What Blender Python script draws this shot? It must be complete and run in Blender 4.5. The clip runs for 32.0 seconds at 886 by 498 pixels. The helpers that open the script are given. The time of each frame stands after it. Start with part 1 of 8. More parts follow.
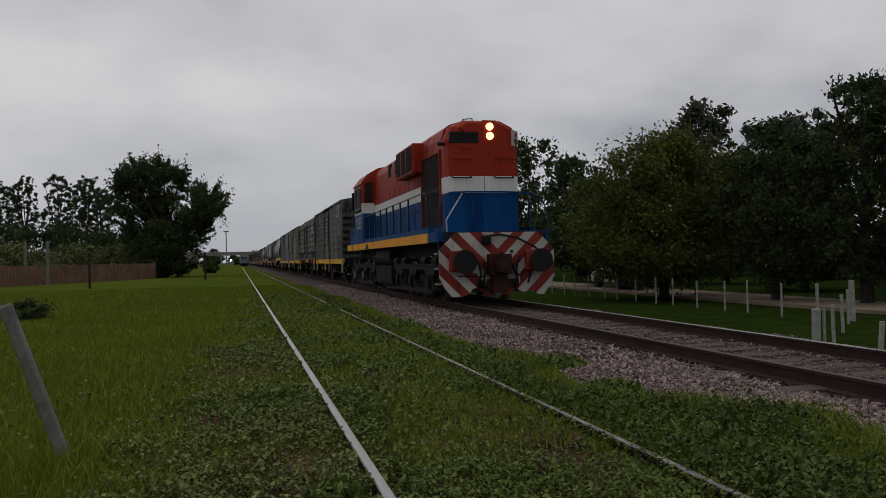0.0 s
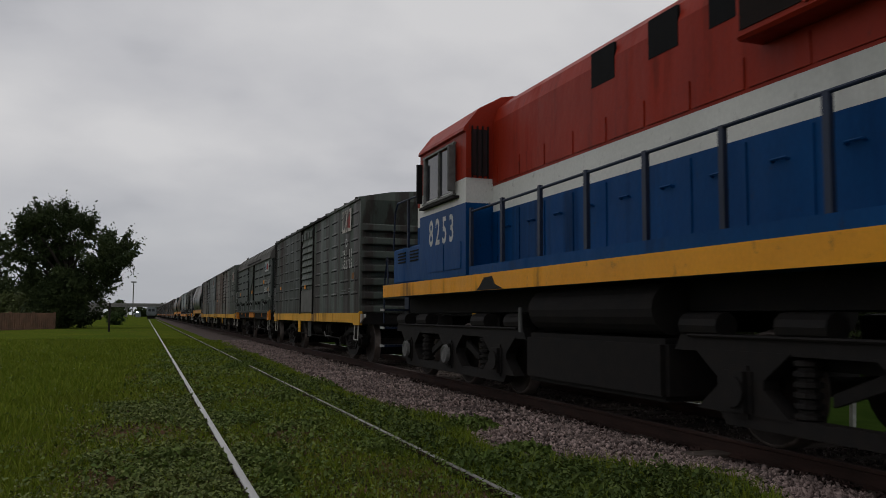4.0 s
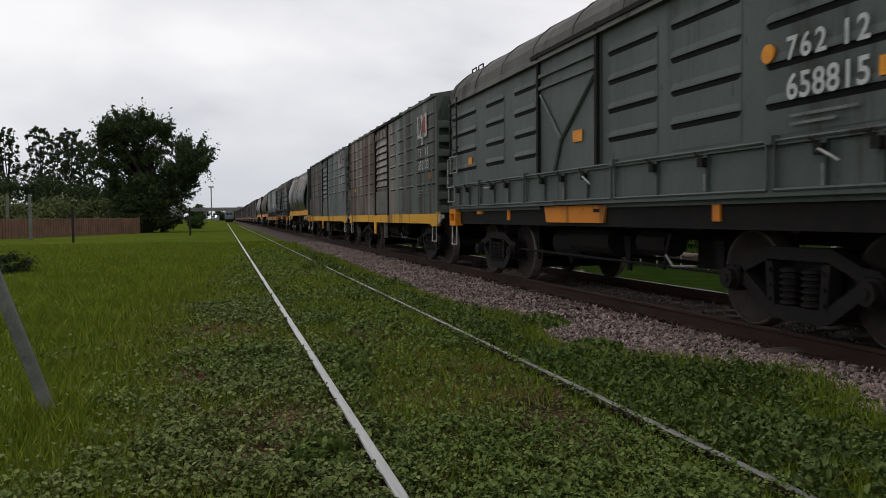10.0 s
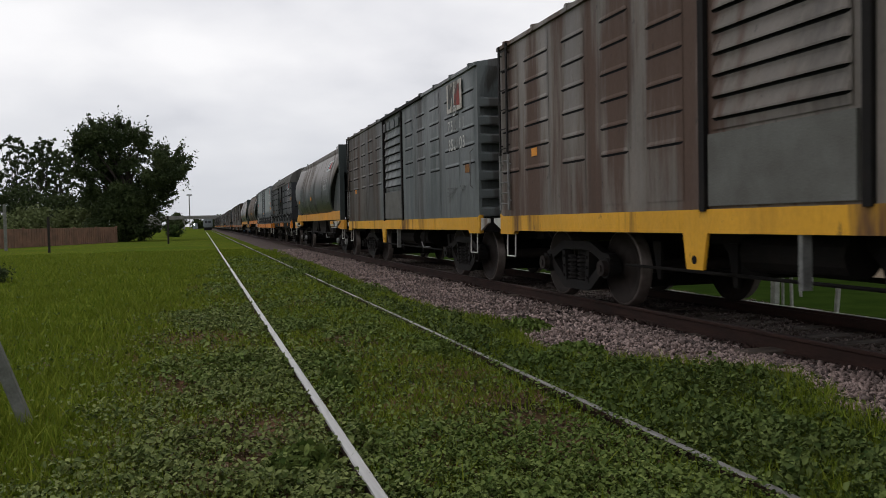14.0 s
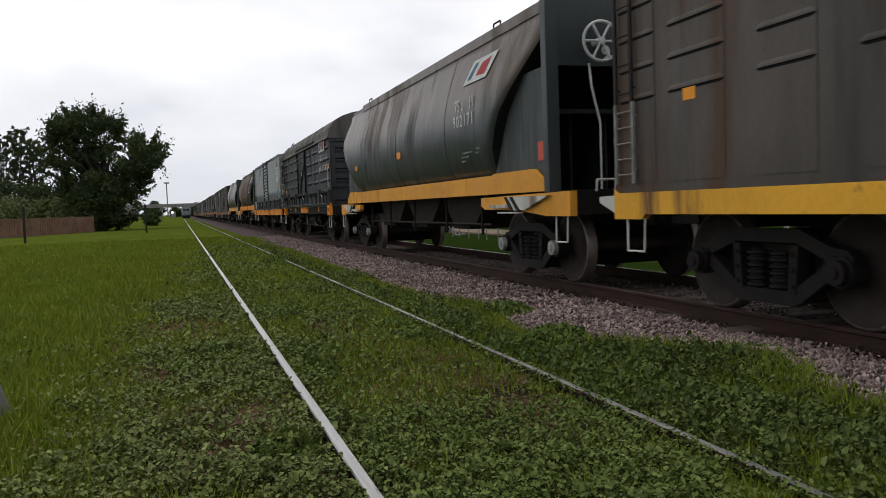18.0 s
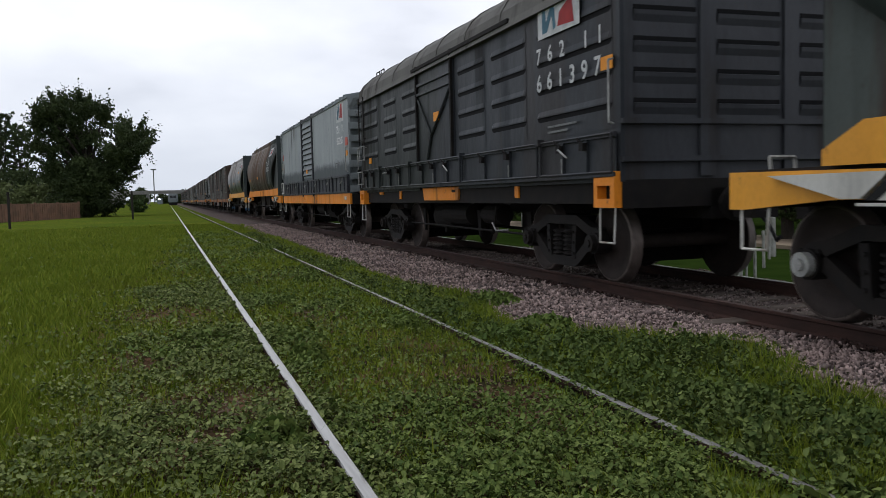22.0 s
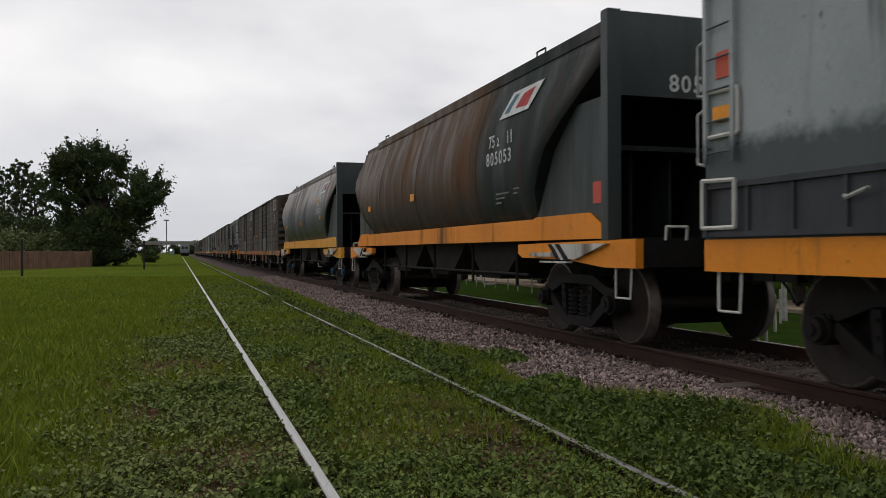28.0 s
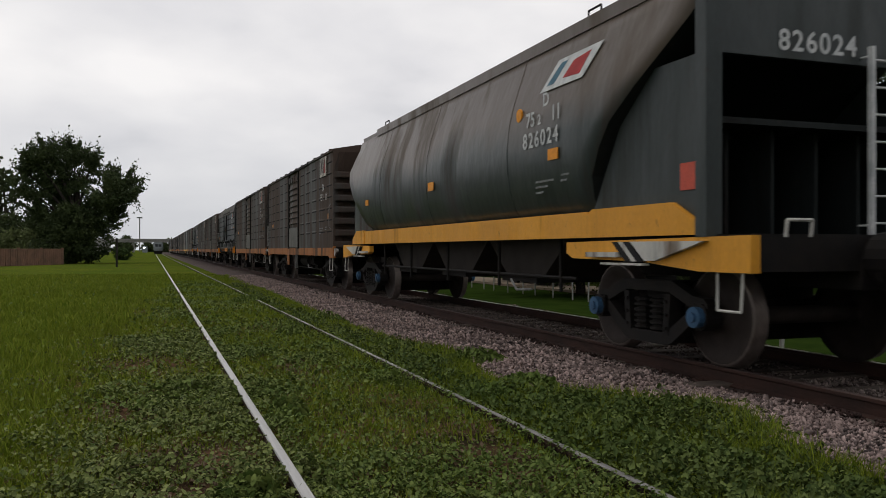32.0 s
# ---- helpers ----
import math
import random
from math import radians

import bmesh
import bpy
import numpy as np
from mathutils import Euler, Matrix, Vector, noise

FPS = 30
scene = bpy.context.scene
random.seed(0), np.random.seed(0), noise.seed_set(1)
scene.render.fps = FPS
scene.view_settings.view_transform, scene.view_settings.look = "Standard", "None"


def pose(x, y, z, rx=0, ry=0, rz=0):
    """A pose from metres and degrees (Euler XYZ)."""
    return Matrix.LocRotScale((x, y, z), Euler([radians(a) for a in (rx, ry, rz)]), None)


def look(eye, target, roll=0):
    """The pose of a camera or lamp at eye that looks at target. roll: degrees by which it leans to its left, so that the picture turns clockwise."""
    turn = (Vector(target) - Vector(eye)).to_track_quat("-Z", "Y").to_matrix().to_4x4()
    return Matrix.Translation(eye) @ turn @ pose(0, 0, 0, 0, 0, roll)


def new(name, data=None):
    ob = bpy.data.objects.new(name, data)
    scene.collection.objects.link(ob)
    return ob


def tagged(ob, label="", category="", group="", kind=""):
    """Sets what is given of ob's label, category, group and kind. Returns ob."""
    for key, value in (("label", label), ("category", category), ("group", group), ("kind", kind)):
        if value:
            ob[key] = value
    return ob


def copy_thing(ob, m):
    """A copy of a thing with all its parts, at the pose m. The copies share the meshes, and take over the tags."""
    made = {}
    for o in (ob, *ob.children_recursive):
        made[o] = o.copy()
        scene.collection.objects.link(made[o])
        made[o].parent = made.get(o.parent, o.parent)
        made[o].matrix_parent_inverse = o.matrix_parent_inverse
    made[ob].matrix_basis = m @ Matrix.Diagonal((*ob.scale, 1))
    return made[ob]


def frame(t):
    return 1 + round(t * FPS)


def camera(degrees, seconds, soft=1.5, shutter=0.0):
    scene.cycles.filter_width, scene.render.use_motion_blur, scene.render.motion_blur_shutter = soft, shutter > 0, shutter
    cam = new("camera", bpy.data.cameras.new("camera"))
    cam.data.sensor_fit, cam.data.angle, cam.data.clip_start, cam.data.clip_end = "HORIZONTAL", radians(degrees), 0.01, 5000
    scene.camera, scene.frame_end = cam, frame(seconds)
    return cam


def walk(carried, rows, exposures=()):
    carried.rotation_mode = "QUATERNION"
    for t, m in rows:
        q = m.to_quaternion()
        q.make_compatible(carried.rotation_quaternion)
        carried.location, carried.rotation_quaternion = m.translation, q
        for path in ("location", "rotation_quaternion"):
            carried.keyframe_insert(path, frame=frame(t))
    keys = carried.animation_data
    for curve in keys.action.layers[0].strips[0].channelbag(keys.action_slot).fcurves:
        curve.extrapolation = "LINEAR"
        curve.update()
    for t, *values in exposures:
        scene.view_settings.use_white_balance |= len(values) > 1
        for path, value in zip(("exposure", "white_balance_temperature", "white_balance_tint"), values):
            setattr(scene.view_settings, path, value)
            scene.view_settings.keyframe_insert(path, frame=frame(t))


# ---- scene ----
cam = camera(56.8, 32.0, soft=0.5, shutter=0.25)
EYE = 1.227
PATH = [
    (0.0, -13.98, 0.62, 1.30),
    (0.5, -14.13, 1.26, 1.05),
    (1.0, -14.47, 1.66, 0.81),
    (1.5, -14.88, 2.19, 0.35),
    (2.0, -15.37, 2.53, 0.12),
    (2.5, -15.61, 3.49, 0.30),
    (4.5, -20.53, 4.76, -0.43),
    (5.0, -19.14, 3.70, 0.17),
    (5.5, -15.51, 2.61, -0.28),
    (6.0, -15.60, 2.86, -1.11),
    (6.5, -16.21, 1.97, -0.59),
    (7.0, -15.48, 0.86, 0.11),
    (7.5, -14.89, 1.73, 0.88),
    (8.0, -15.53, 0.67, 0.85),
    (8.5, -15.15, -0.59, 0.84),
    (9.0, -14.45, -1.41, 0.17),
    (9.5, -14.52, -2.41, 0.24),
    (10.0, -14.94, -2.28, 0.51),
    (10.5, -15.31, -2.49, 0.93),
    (11.0, -15.47, -2.58, 0.96),
    (11.5, -15.38, -2.98, 0.83),
    (12.0, -15.56, -2.82, 0.82),
    (12.5, -15.35, -2.82, 0.71),
    (13.0, -15.16, -2.42, 0.76),
    (13.5, -15.26, -2.30, 0.87),
    (15.5, -21.04, -0.43, 1.85),
    (16.0, -20.58, -2.74, 1.89),
    (16.5, -18.58, -2.16, 2.62),
    (17.0, -16.99, -3.30, 1.32),
    (17.5, -17.76, -3.46, 0.88),
    (18.0, -17.73, -3.05, 2.00),
    (18.5, -17.88, -3.26, 1.59),
    (19.0, -18.59, -2.33, 2.32),
    (19.5, -17.60, -3.26, 2.97),
    (20.0, -17.66, -3.40, 2.69),
    (20.5, -18.03, -3.72, 2.67),
    (21.0, -18.48, -4.27, 2.60),
    (21.5, -18.26, -3.89, 2.04),
    (22.0, -18.54, -3.80, 1.41),
    (22.5, -18.66, -2.05, 0.42),
    (23.0, -16.94, 2.05, 0.35),
    (23.5, -16.04, 1.52, 0.16),
    (24.0, -16.18, -0.19, -0.17),
    (24.5, -16.99, -0.52, 0.33),
    (25.0, -16.69, -0.80, 0.31),
    (25.5, -16.33, -1.00, 0.01),
    (27.5, -17.84, 0.01, 0.02),
    (28.0, -17.83, 0.16, 0.18),
    (28.5, -18.12, 0.05, 0.08),
    (29.0, -18.46, 0.05, -0.02),
    (29.5, -18.84, 0.21, -0.38),
    (30.0, -19.39, 0.40, -0.21),
    (30.5, -18.79, 0.43, -0.18),
    (31.0, -19.30, 0.24, -0.13),
    (31.5, -19.43, 0.07, -0.14),
    (32.0, -19.50, 0.08, -0.05),
]
walk(cam, [(t, pose(0, 0, EYE, 90 + pitch, roll, yaw)) for t, yaw, pitch, roll in PATH],
     exposures=[(0.0, -0.41, 6500, 10), (2.0, -0.43, 6500, 10), (5.0, -0.39, 6500, 10), (8.0, -0.17, 6500, 10), (9.0, -0.17, 6500, 10), (10.0, 0.21, 6500, 10), (12.0, 0.16, 6500, 10), (16.0, 0.39, 6500, 10), (19.0, 0.46, 6450, 10), (20.0, 0.45, 6300, 10), (21.0, 0.46, 6030, 10), (22.0, 0.43, 6150, 10), (23.0, 0.35, 6400, 10), (24.0, -0.07, 6500, 10), (25.0, 0.11, 6500, 10), (28.0, 0.19, 6600, 10), (32.0, 0.17, 6650, 10)])

# ---- world and light: a bright, cloudy, overcast sky ----
world = bpy.data.worlds.new("overcast_sky")
scene.world = world
world.use_nodes = True
wn, wl = world.node_tree.nodes, world.node_tree.links
wn.clear()
sky = wn.new("ShaderNodeTexSky")
sky.sky_type, sky.sun_disc, sky.sun_elevation, sky.sun_rotation = "NISHITA", False, radians(75), radians(-40)
co = wn.new("ShaderNodeTexCoord")
sep = wn.new("ShaderNodeSeparateXYZ")
wl.new(co.outputs["Generated"], sep.inputs[0])


def wmath(op, a, b=None, c=None):
    n = wn.new("ShaderNodeMath")
    n.operation = op
    for i, v in enumerate((a, b, c)):
        if v is None:
            continue
        if isinstance(v, (int, float)):
            n.inputs[i].default_value = v
        else:
            wl.new(v, n.inputs[i])
    return n.outputs[0]


# clouds lie on a flat layer: the direction divided by its height
up = wmath("ADD", wmath("ABSOLUTE", sep.outputs[2]), 0.30)
flat = wn.new("ShaderNodeCombineXYZ")
wl.new(wmath("DIVIDE", sep.outputs[0], up), flat.inputs[0])
wl.new(wmath("DIVIDE", sep.outputs[1], up), flat.inputs[1])


def cloud(scale, detail, rough, shift):
    m = wn.new("ShaderNodeMapping")
    m.inputs["Location"].default_value = shift
    n = wn.new("ShaderNodeTexNoise")
    n.inputs["Scale"].default_value, n.inputs["Detail"].default_value, n.inputs["Roughness"].default_value = scale, detail, rough
    wl.new(flat.outputs[0], m.inputs[0])
    wl.new(m.outputs[0], n.inputs[0])
    return n.outputs[0]


big, small = cloud(0.85, 4, 0.5, (0.25, 5.5, 0)), cloud(2.6, 6, 0.55, (0, 5.2, 0))
mixed = wmath("ADD", wmath("MULTIPLY", big, 0.80), wmath("MULTIPLY", small, 0.20))
ramp = wn.new("ShaderNodeValToRGB")
wl.new(mixed, ramp.inputs[0])
ramp.color_ramp.elements[0].position, ramp.color_ramp.elements[0].color = 0.36, (0.44, 0.45, 0.49, 1)
ramp.color_ramp.elements[1].position, ramp.color_ramp.elements[1].color = 0.60, (0.87, 0.862, 0.872, 1)
mid = ramp.color_ramp.elements.new(0.48)
mid.color = (0.70, 0.70, 0.73, 1)
# haze greys the clouds towards the horizon
low = wn.new("ShaderNodeMapRange")
low.inputs[1].default_value, low.inputs[2].default_value, low.inputs[3].default_value, low.inputs[4].default_value = 0.02, 0.19, 0.75, 0.0
wl.new(wmath("ABSOLUTE", sep.outputs[2]), low.inputs[0])
hazed = wn.new("ShaderNodeMix")
hazed.data_type = "RGBA"
wl.new(low.outputs[0], hazed.inputs[0])
wl.new(ramp.outputs[0], hazed.inputs[6])
hazed.inputs[7].default_value = (0.50, 0.525, 0.575, 1)
skyb, cloudb = wn.new("ShaderNodeBackground"), wn.new("ShaderNodeBackground")
wl.new(sky.outputs[0], skyb.inputs[0])
skyb.inputs[1].default_value = 0.05
wl.new(hazed.outputs[2], cloudb.inputs[0])
cloudb.inputs[1].default_value = 1.0
wmix, wout = wn.new("ShaderNodeMixShader"), wn.new("ShaderNodeOutputWorld")
wmix.inputs[0].default_value = 0.93
wl.new(skyb.outputs[0], wmix.inputs[1])
wl.new(cloudb.outputs[0], wmix.inputs[2])
wl.new(wmix.outputs[0], wout.inputs[0])

sun = new("sun", bpy.data.lights.new("sun", "SUN"))
sun.data.energy, sun.data.angle, sun.data.color = 0.6, radians(40), (1.0, 0.97, 0.93)
sun.matrix_world = look((-10, 12, 60), (0, 0, 0))

# ---- materials ----
def node_mat(name):
    m = bpy.data.materials.new(name)
    m.use_nodes = True
    return m, m.node_tree.nodes, m.node_tree.links, m.node_tree.nodes["Principled BSDF"]


def noise_node(m, scale, detail=4.0, stretch=(1, 1, 1), shift=(0, 0, 0), rough=0.55):
    n, l = m.node_tree.nodes, m.node_tree.links
    c, mp, t = n.new("ShaderNodeTexCoord"), n.new("ShaderNodeMapping"), n.new("ShaderNodeTexNoise")
    mp.inputs["Scale"].default_value, mp.inputs["Location"].default_value = stretch, shift
    t.inputs["Scale"].default_value, t.inputs["Detail"].default_value, t.inputs["Roughness"].default_value = scale, detail, rough
    l.new(c.outputs["Object"], mp.inputs[0])
    l.new(mp.outputs[0], t.inputs[0])
    return t.outputs[0]


def ramp_node(m, fac, lo, hi, a=(0, 0, 0, 1), b=(1, 1, 1, 1)):
    r = m.node_tree.nodes.new("ShaderNodeValToRGB")
    r.color_ramp.elements[0].position, r.color_ramp.elements[1].position = lo, hi
    r.color_ramp.elements[0].color, r.color_ramp.elements[1].color = a, b
    m.node_tree.links.new(fac, r.inputs[0])
    return r.outputs[0]


def mix_node(m, fac, a, b, kind="MIX"):
    x = m.node_tree.nodes.new("ShaderNodeMix")
    x.data_type, x.blend_type = "RGBA", kind
    for s, v in ((x.inputs[0], fac), (x.inputs[6], a), (x.inputs[7], b)):
        if isinstance(v, (int, float)):
            s.default_value = v
        elif isinstance(v, tuple):
            s.default_value = (*v[:3], 1)
        else:
            m.node_tree.links.new(v, s)
    return x.outputs[2]


def bump_node(m, bsdf, height, strength, dist=0.01):
    b = m.node_tree.nodes.new("ShaderNodeBump")
    b.inputs["Strength"].default_value, b.inputs["Distance"].default_value = strength, dist
    m.node_tree.links.new(height, b.inputs["Height"])
    m.node_tree.links.new(b.outputs[0], bsdf.inputs["Normal"])


def plain(name, a, b=None, scale=6.0, rough=0.7, metal=0.0, bump=0.25, stretch=(1, 1, 1), fine=60.0):
    """A surface with variation at two scales."""
    m, n, l, s = node_mat(name)
    b = b or tuple(x * 0.65 for x in a)
    c = mix_node(m, ramp_node(m, noise_node(m, scale, 5, stretch), 0.35, 0.68), a, b)
    f = noise_node(m, fine, 3, stretch, (3, 1, 2))
    c = mix_node(m, 0.35, c, ramp_node(m, f, 0.3, 0.7, (0.35, 0.35, 0.35, 1), (1, 1, 1, 1)), "MULTIPLY")
    l.new(c, s.inputs["Base Color"])
    s.inputs["Roughness"].default_value, s.inputs["Metallic"].default_value = rough, metal
    s.inputs["Specular IOR Level"].default_value = 0.22 if metal < 0.3 else 0.5
    bump_node(m, s, f, bump, 0.006)
    return m


def wagon_paint(name, a, b, rust, amount, rough=0.55, shift=(0, 0, 0), dirt=(0.035, 0.03, 0.026), gloss=0.3, streaks=0.75):
    """Old enamel: faded, with rust blooming in upright runs, and road dirt."""
    m, n, l, s = node_mat(name)
    c = mix_node(m, ramp_node(m, noise_node(m, 0.9, 5, (1, 1, 0.6), shift), 0.35, 0.65), a, b)
    fine_runs, drift = noise_node(m, 2.2, 6, (1, 1.0, 0.10), shift, 0.62), noise_node(m, 0.28, 2, (1, 1, 0.7), shift)
    both = n.new("ShaderNodeMath")
    both.operation = "MULTIPLY_ADD"
    l.new(drift, both.inputs[0])
    both.inputs[1].default_value = 0.9
    l.new(fine_runs, both.inputs[2])
    less = n.new("ShaderNodeMath")
    less.operation = "SUBTRACT"
    l.new(both.outputs[0], less.inputs[0])
    less.inputs[1].default_value = 0.45
    runs = less.outputs[0]
    lo = 0.72 - 0.34 * amount
    mask = ramp_node(m, runs, lo, lo + 0.14)
    c = mix_node(m, mask, c, rust)
    c = mix_node(m, ramp_node(m, noise_node(m, 9.0, 6, (1, 1, 0.5), shift, 0.7), 0.62, 0.75), c, dirt)
    soot = ramp_node(m, noise_node(m, 1.5, 6, (1, 1.0, 0.05), (shift[1], shift[0] + 4, shift[2]), 0.68), 0.56, 0.72, (0, 0, 0, 1), (streaks, streaks, streaks, 1))
    c = mix_node(m, soot, c, tuple(x * 0.32 for x in b))
    f = noise_node(m, 45.0, 4, (1, 1, 0.4), shift)
    c = mix_node(m, 0.3, c, ramp_node(m, f, 0.3, 0.75, (0.45, 0.45, 0.45, 1), (1, 1, 1, 1)), "MULTIPLY")
    l.new(c, s.inputs["Base Color"])
    l.new(ramp_node(m, runs, lo - 0.1, lo + 0.2, (rough, rough, rough, 1), (0.85, 0.85, 0.85, 1)), s.inputs["Roughness"])
    s.inputs["Specular IOR Level"].default_value = gloss
    bump_node(m, s, noise_node(m, 14.0, 5, (1, 1, 0.5), shift), 0.12, 0.01)
    dent = n.new("ShaderNodeBump")
    dent.inputs["Strength"].default_value, dent.inputs["Distance"].default_value = 0.45, 0.05
    l.new(noise_node(m, 1.7, 3, (1, 1, 0.6), (shift[2], shift[0], 7)), dent.inputs["Height"])
    l.new(dent.outputs[0], s.inputs["Normal"].links[0].from_node.inputs["Normal"])
    return m


M_GREENGREY = wagon_paint("faded_green_grey_paint", (0.062, 0.076, 0.069), (0.040, 0.050, 0.046), (0.045, 0.033, 0.028), 0.58)
M_DARKGREY = wagon_paint("dark_slate_paint", (0.036, 0.039, 0.046), (0.026, 0.028, 0.034), (0.025, 0.022, 0.020), 0.35, shift=(2, 7, 3), gloss=0.4)
M_GREEN = wagon_paint("dark_green_paint", (0.094, 0.110, 0.100), (0.070, 0.084, 0.077), (0.042, 0.036, 0.030), 0.42, shift=(9, 1, 4))
M_LIGHTGREY = wagon_paint("pale_blue_grey_paint", (0.20, 0.225, 0.235), (0.16, 0.182, 0.193), (0.06, 0.055, 0.05), 0.25, shift=(1, 2, 8))
M_HOPGREEN = wagon_paint("hopper_dark_green_paint", (0.029, 0.038, 0.038), (0.035, 0.044, 0.043), (0.030, 0.034, 0.030), 0.2, 0.4, shift=(4, 4, 0))
M_YELLOW = wagon_paint("chipped_yellow_paint", (0.78, 0.40, 0.028), (0.66, 0.34, 0.022), (0.13, 0.065, 0.03), 0.36, 0.5, shift=(0, 6, 6), streaks=0.4)
M_AMBER = wagon_paint("amber_sill_paint", (0.74, 0.34, 0.032), (0.62, 0.28, 0.026), (0.15, 0.075, 0.03), 0.3, 0.5, shift=(2, 8, 3), streaks=0.3)
M_ORANGE = wagon_paint("orange_sill_paint", (0.80, 0.27, 0.015), (0.70, 0.23, 0.014), (0.14, 0.07, 0.03), 0.28, 0.5, shift=(3, 6, 2), streaks=0.3)
M_TEALEND = wagon_paint("dirty_teal_grey_end_paint", (0.225, 0.250, 0.255), (0.165, 0.185, 0.190), (0.05, 0.045, 0.04), 0.3, shift=(7, 7, 2))
M_DULLORANGE = wagon_paint("faded_orange_sill_paint", (0.36, 0.130, 0.030), (0.26, 0.095, 0.026), (0.09, 0.05, 0.03), 0.5, 0.6, shift=(8, 2, 2))
M_WHITE = wagon_paint("grubby_white_paint", (0.55, 0.54, 0.50), (0.42, 0.41, 0.38), (0.16, 0.12, 0.09), 0.3, 0.5, shift=(6, 1, 1))
M_RED = wagon_paint("loco_red_paint", (0.33, 0.026, 0.009), (0.27, 0.021, 0.008), (0.10, 0.02, 0.014), 0.35, 0.45, shift=(1, 1, 5), gloss=0.14)
M_BLUE = wagon_paint("loco_blue_paint", (0.001, 0.060, 0.205), (0.001, 0.047, 0.160), (0.003, 0.034, 0.12), 0.25, 0.45, shift=(7, 2, 5), gloss=0.09)
M_LWHITE = wagon_paint("loco_white_paint", (0.70, 0.70, 0.66), (0.62, 0.62, 0.58), (0.34, 0.30, 0.25), 0.12, 0.45, shift=(2, 9, 5), streaks=0.4)
M_LYELLOW = wagon_paint("loco_yellow_band_paint", (0.85, 0.36, 0.008), (0.74, 0.31, 0.008), (0.10, 0.06, 0.03), 0.2, 0.45, shift=(2, 5, 5), streaks=0.2)
M_FAINT = plain("worn_faint_stencil_paint", (0.22, 0.23, 0.225), (0.10, 0.105, 0.105), 14, 0.8, bump=0.05)
M_PLATEWHITE = wagon_paint("battered_white_plate_paint", (0.50, 0.48, 0.44), (0.36, 0.34, 0.31), (0.10, 0.07, 0.055), 0.55, 0.6, shift=(5, 9, 5))
M_PLATERED = wagon_paint("battered_red_plate_paint", (0.25, 0.022, 0.012), (0.18, 0.018, 0.010), (0.05, 0.022, 0.016), 0.55, 0.6, shift=(5, 2, 5))
M_STENCIL = plain("stencil_white_paint", (0.62, 0.63, 0.62), (0.42, 0.44, 0.44), 7, 0.7, bump=0.05)
def flaked(name, col, bare, lo):
    """Old sign paint, scaled off in patches and runs down to the stained coat beneath."""
    m, n, l, s = node_mat(name)
    c = mix_node(m, ramp_node(m, noise_node(m, 2.4, 6, (1, 1, 0.45), (4, 2, 7), 0.66), lo, lo + 0.03), col, bare)
    c = mix_node(m, ramp_node(m, noise_node(m, 14.0, 4, (1, 1, 0.6), (1, 1, 1), 0.7), 0.42, 0.68), c, tuple(v * 0.55 for v in col))
    l.new(c, s.inputs["Base Color"])
    s.inputs["Roughness"].default_value = 0.75
    return m


M_FLAKEWHITE = flaked("flaked_white_sign_paint", (0.50, 0.47, 0.42), (0.055, 0.050, 0.043), 0.49)
M_WORNSTENCIL = flaked("half_worn_stencil_paint", (0.50, 0.50, 0.47), (0.075, 0.070, 0.062), 0.54)
M_DOORPLATE = plain("grey_door_patch_plate", (0.155, 0.155, 0.142), (0.115, 0.112, 0.10), 3, 0.7, 0, 0.2)
M_FLAKERED = flaked("flaked_red_sign_paint", (0.30, 0.045, 0.035), (0.055, 0.050, 0.043), 0.49)
M_FLAKEBLUE = flaked("flaked_dark_sign_paint", (0.09, 0.11, 0.12), (0.055, 0.050, 0.043), 0.46)
M_LOGORED = plain("emblem_red_paint", (0.40, 0.03, 0.03), None, 5, 0.6, bump=0.05)
M_LOGOBLUE = plain("emblem_blue_paint", (0.06, 0.16, 0.22), None, 5, 0.6, bump=0.05)
M_MARKOR = plain("reflector_orange", (0.85, 0.33, 0.02), (0.7, 0.26, 0.02), 9, 0.5, bump=0.05)
M_MARKDULL = plain("faded_brown_reflector", (0.30, 0.13, 0.03), (0.14, 0.07, 0.03), 14, 0.7, bump=0.05)
M_MARKRED = plain("reflector_red", (0.60, 0.10, 0.06), (0.5, 0.09, 0.06), 9, 0.5, bump=0.05)
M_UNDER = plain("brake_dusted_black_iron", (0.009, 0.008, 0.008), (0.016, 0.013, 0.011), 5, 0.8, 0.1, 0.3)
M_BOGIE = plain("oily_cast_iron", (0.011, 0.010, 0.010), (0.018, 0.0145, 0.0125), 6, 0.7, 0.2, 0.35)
M_TREAD = plain("bright_wheel_rim_steel", (0.19, 0.155, 0.14), (0.11, 0.09, 0.08), 8, 0.5, 0.6, 0.1)
M_WHEEL = plain("rusty_wheel_steel", (0.044, 0.034, 0.030), (0.027, 0.021, 0.019), 6, 0.75, 0.2, 0.2)
M_CAP = plain("pale_axle_cap", (0.42, 0.42, 0.40), (0.25, 0.25, 0.24), 9, 0.6, 0.2, 0.1)
M_BLUECAP = plain("blue_axle_cap", (0.05, 0.12, 0.22), None, 9, 0.5, 0.1, 0.1)
M_BLACK = plain("matt_black_paint", (0.007, 0.007, 0.008), (0.012, 0.012, 0.012), 6, 0.7)
# flat black for unlit openings and for the shade under louvre lips
M_VOID = plain("shade_black_opening", (0.006, 0.006, 0.007), None, 6, 0.9)
M_MESH = plain("dark_radiator_mesh", (0.010, 0.006, 0.005), (0.016, 0.008, 0.006), 30, 0.9, 0.0, 0.6, fine=160)
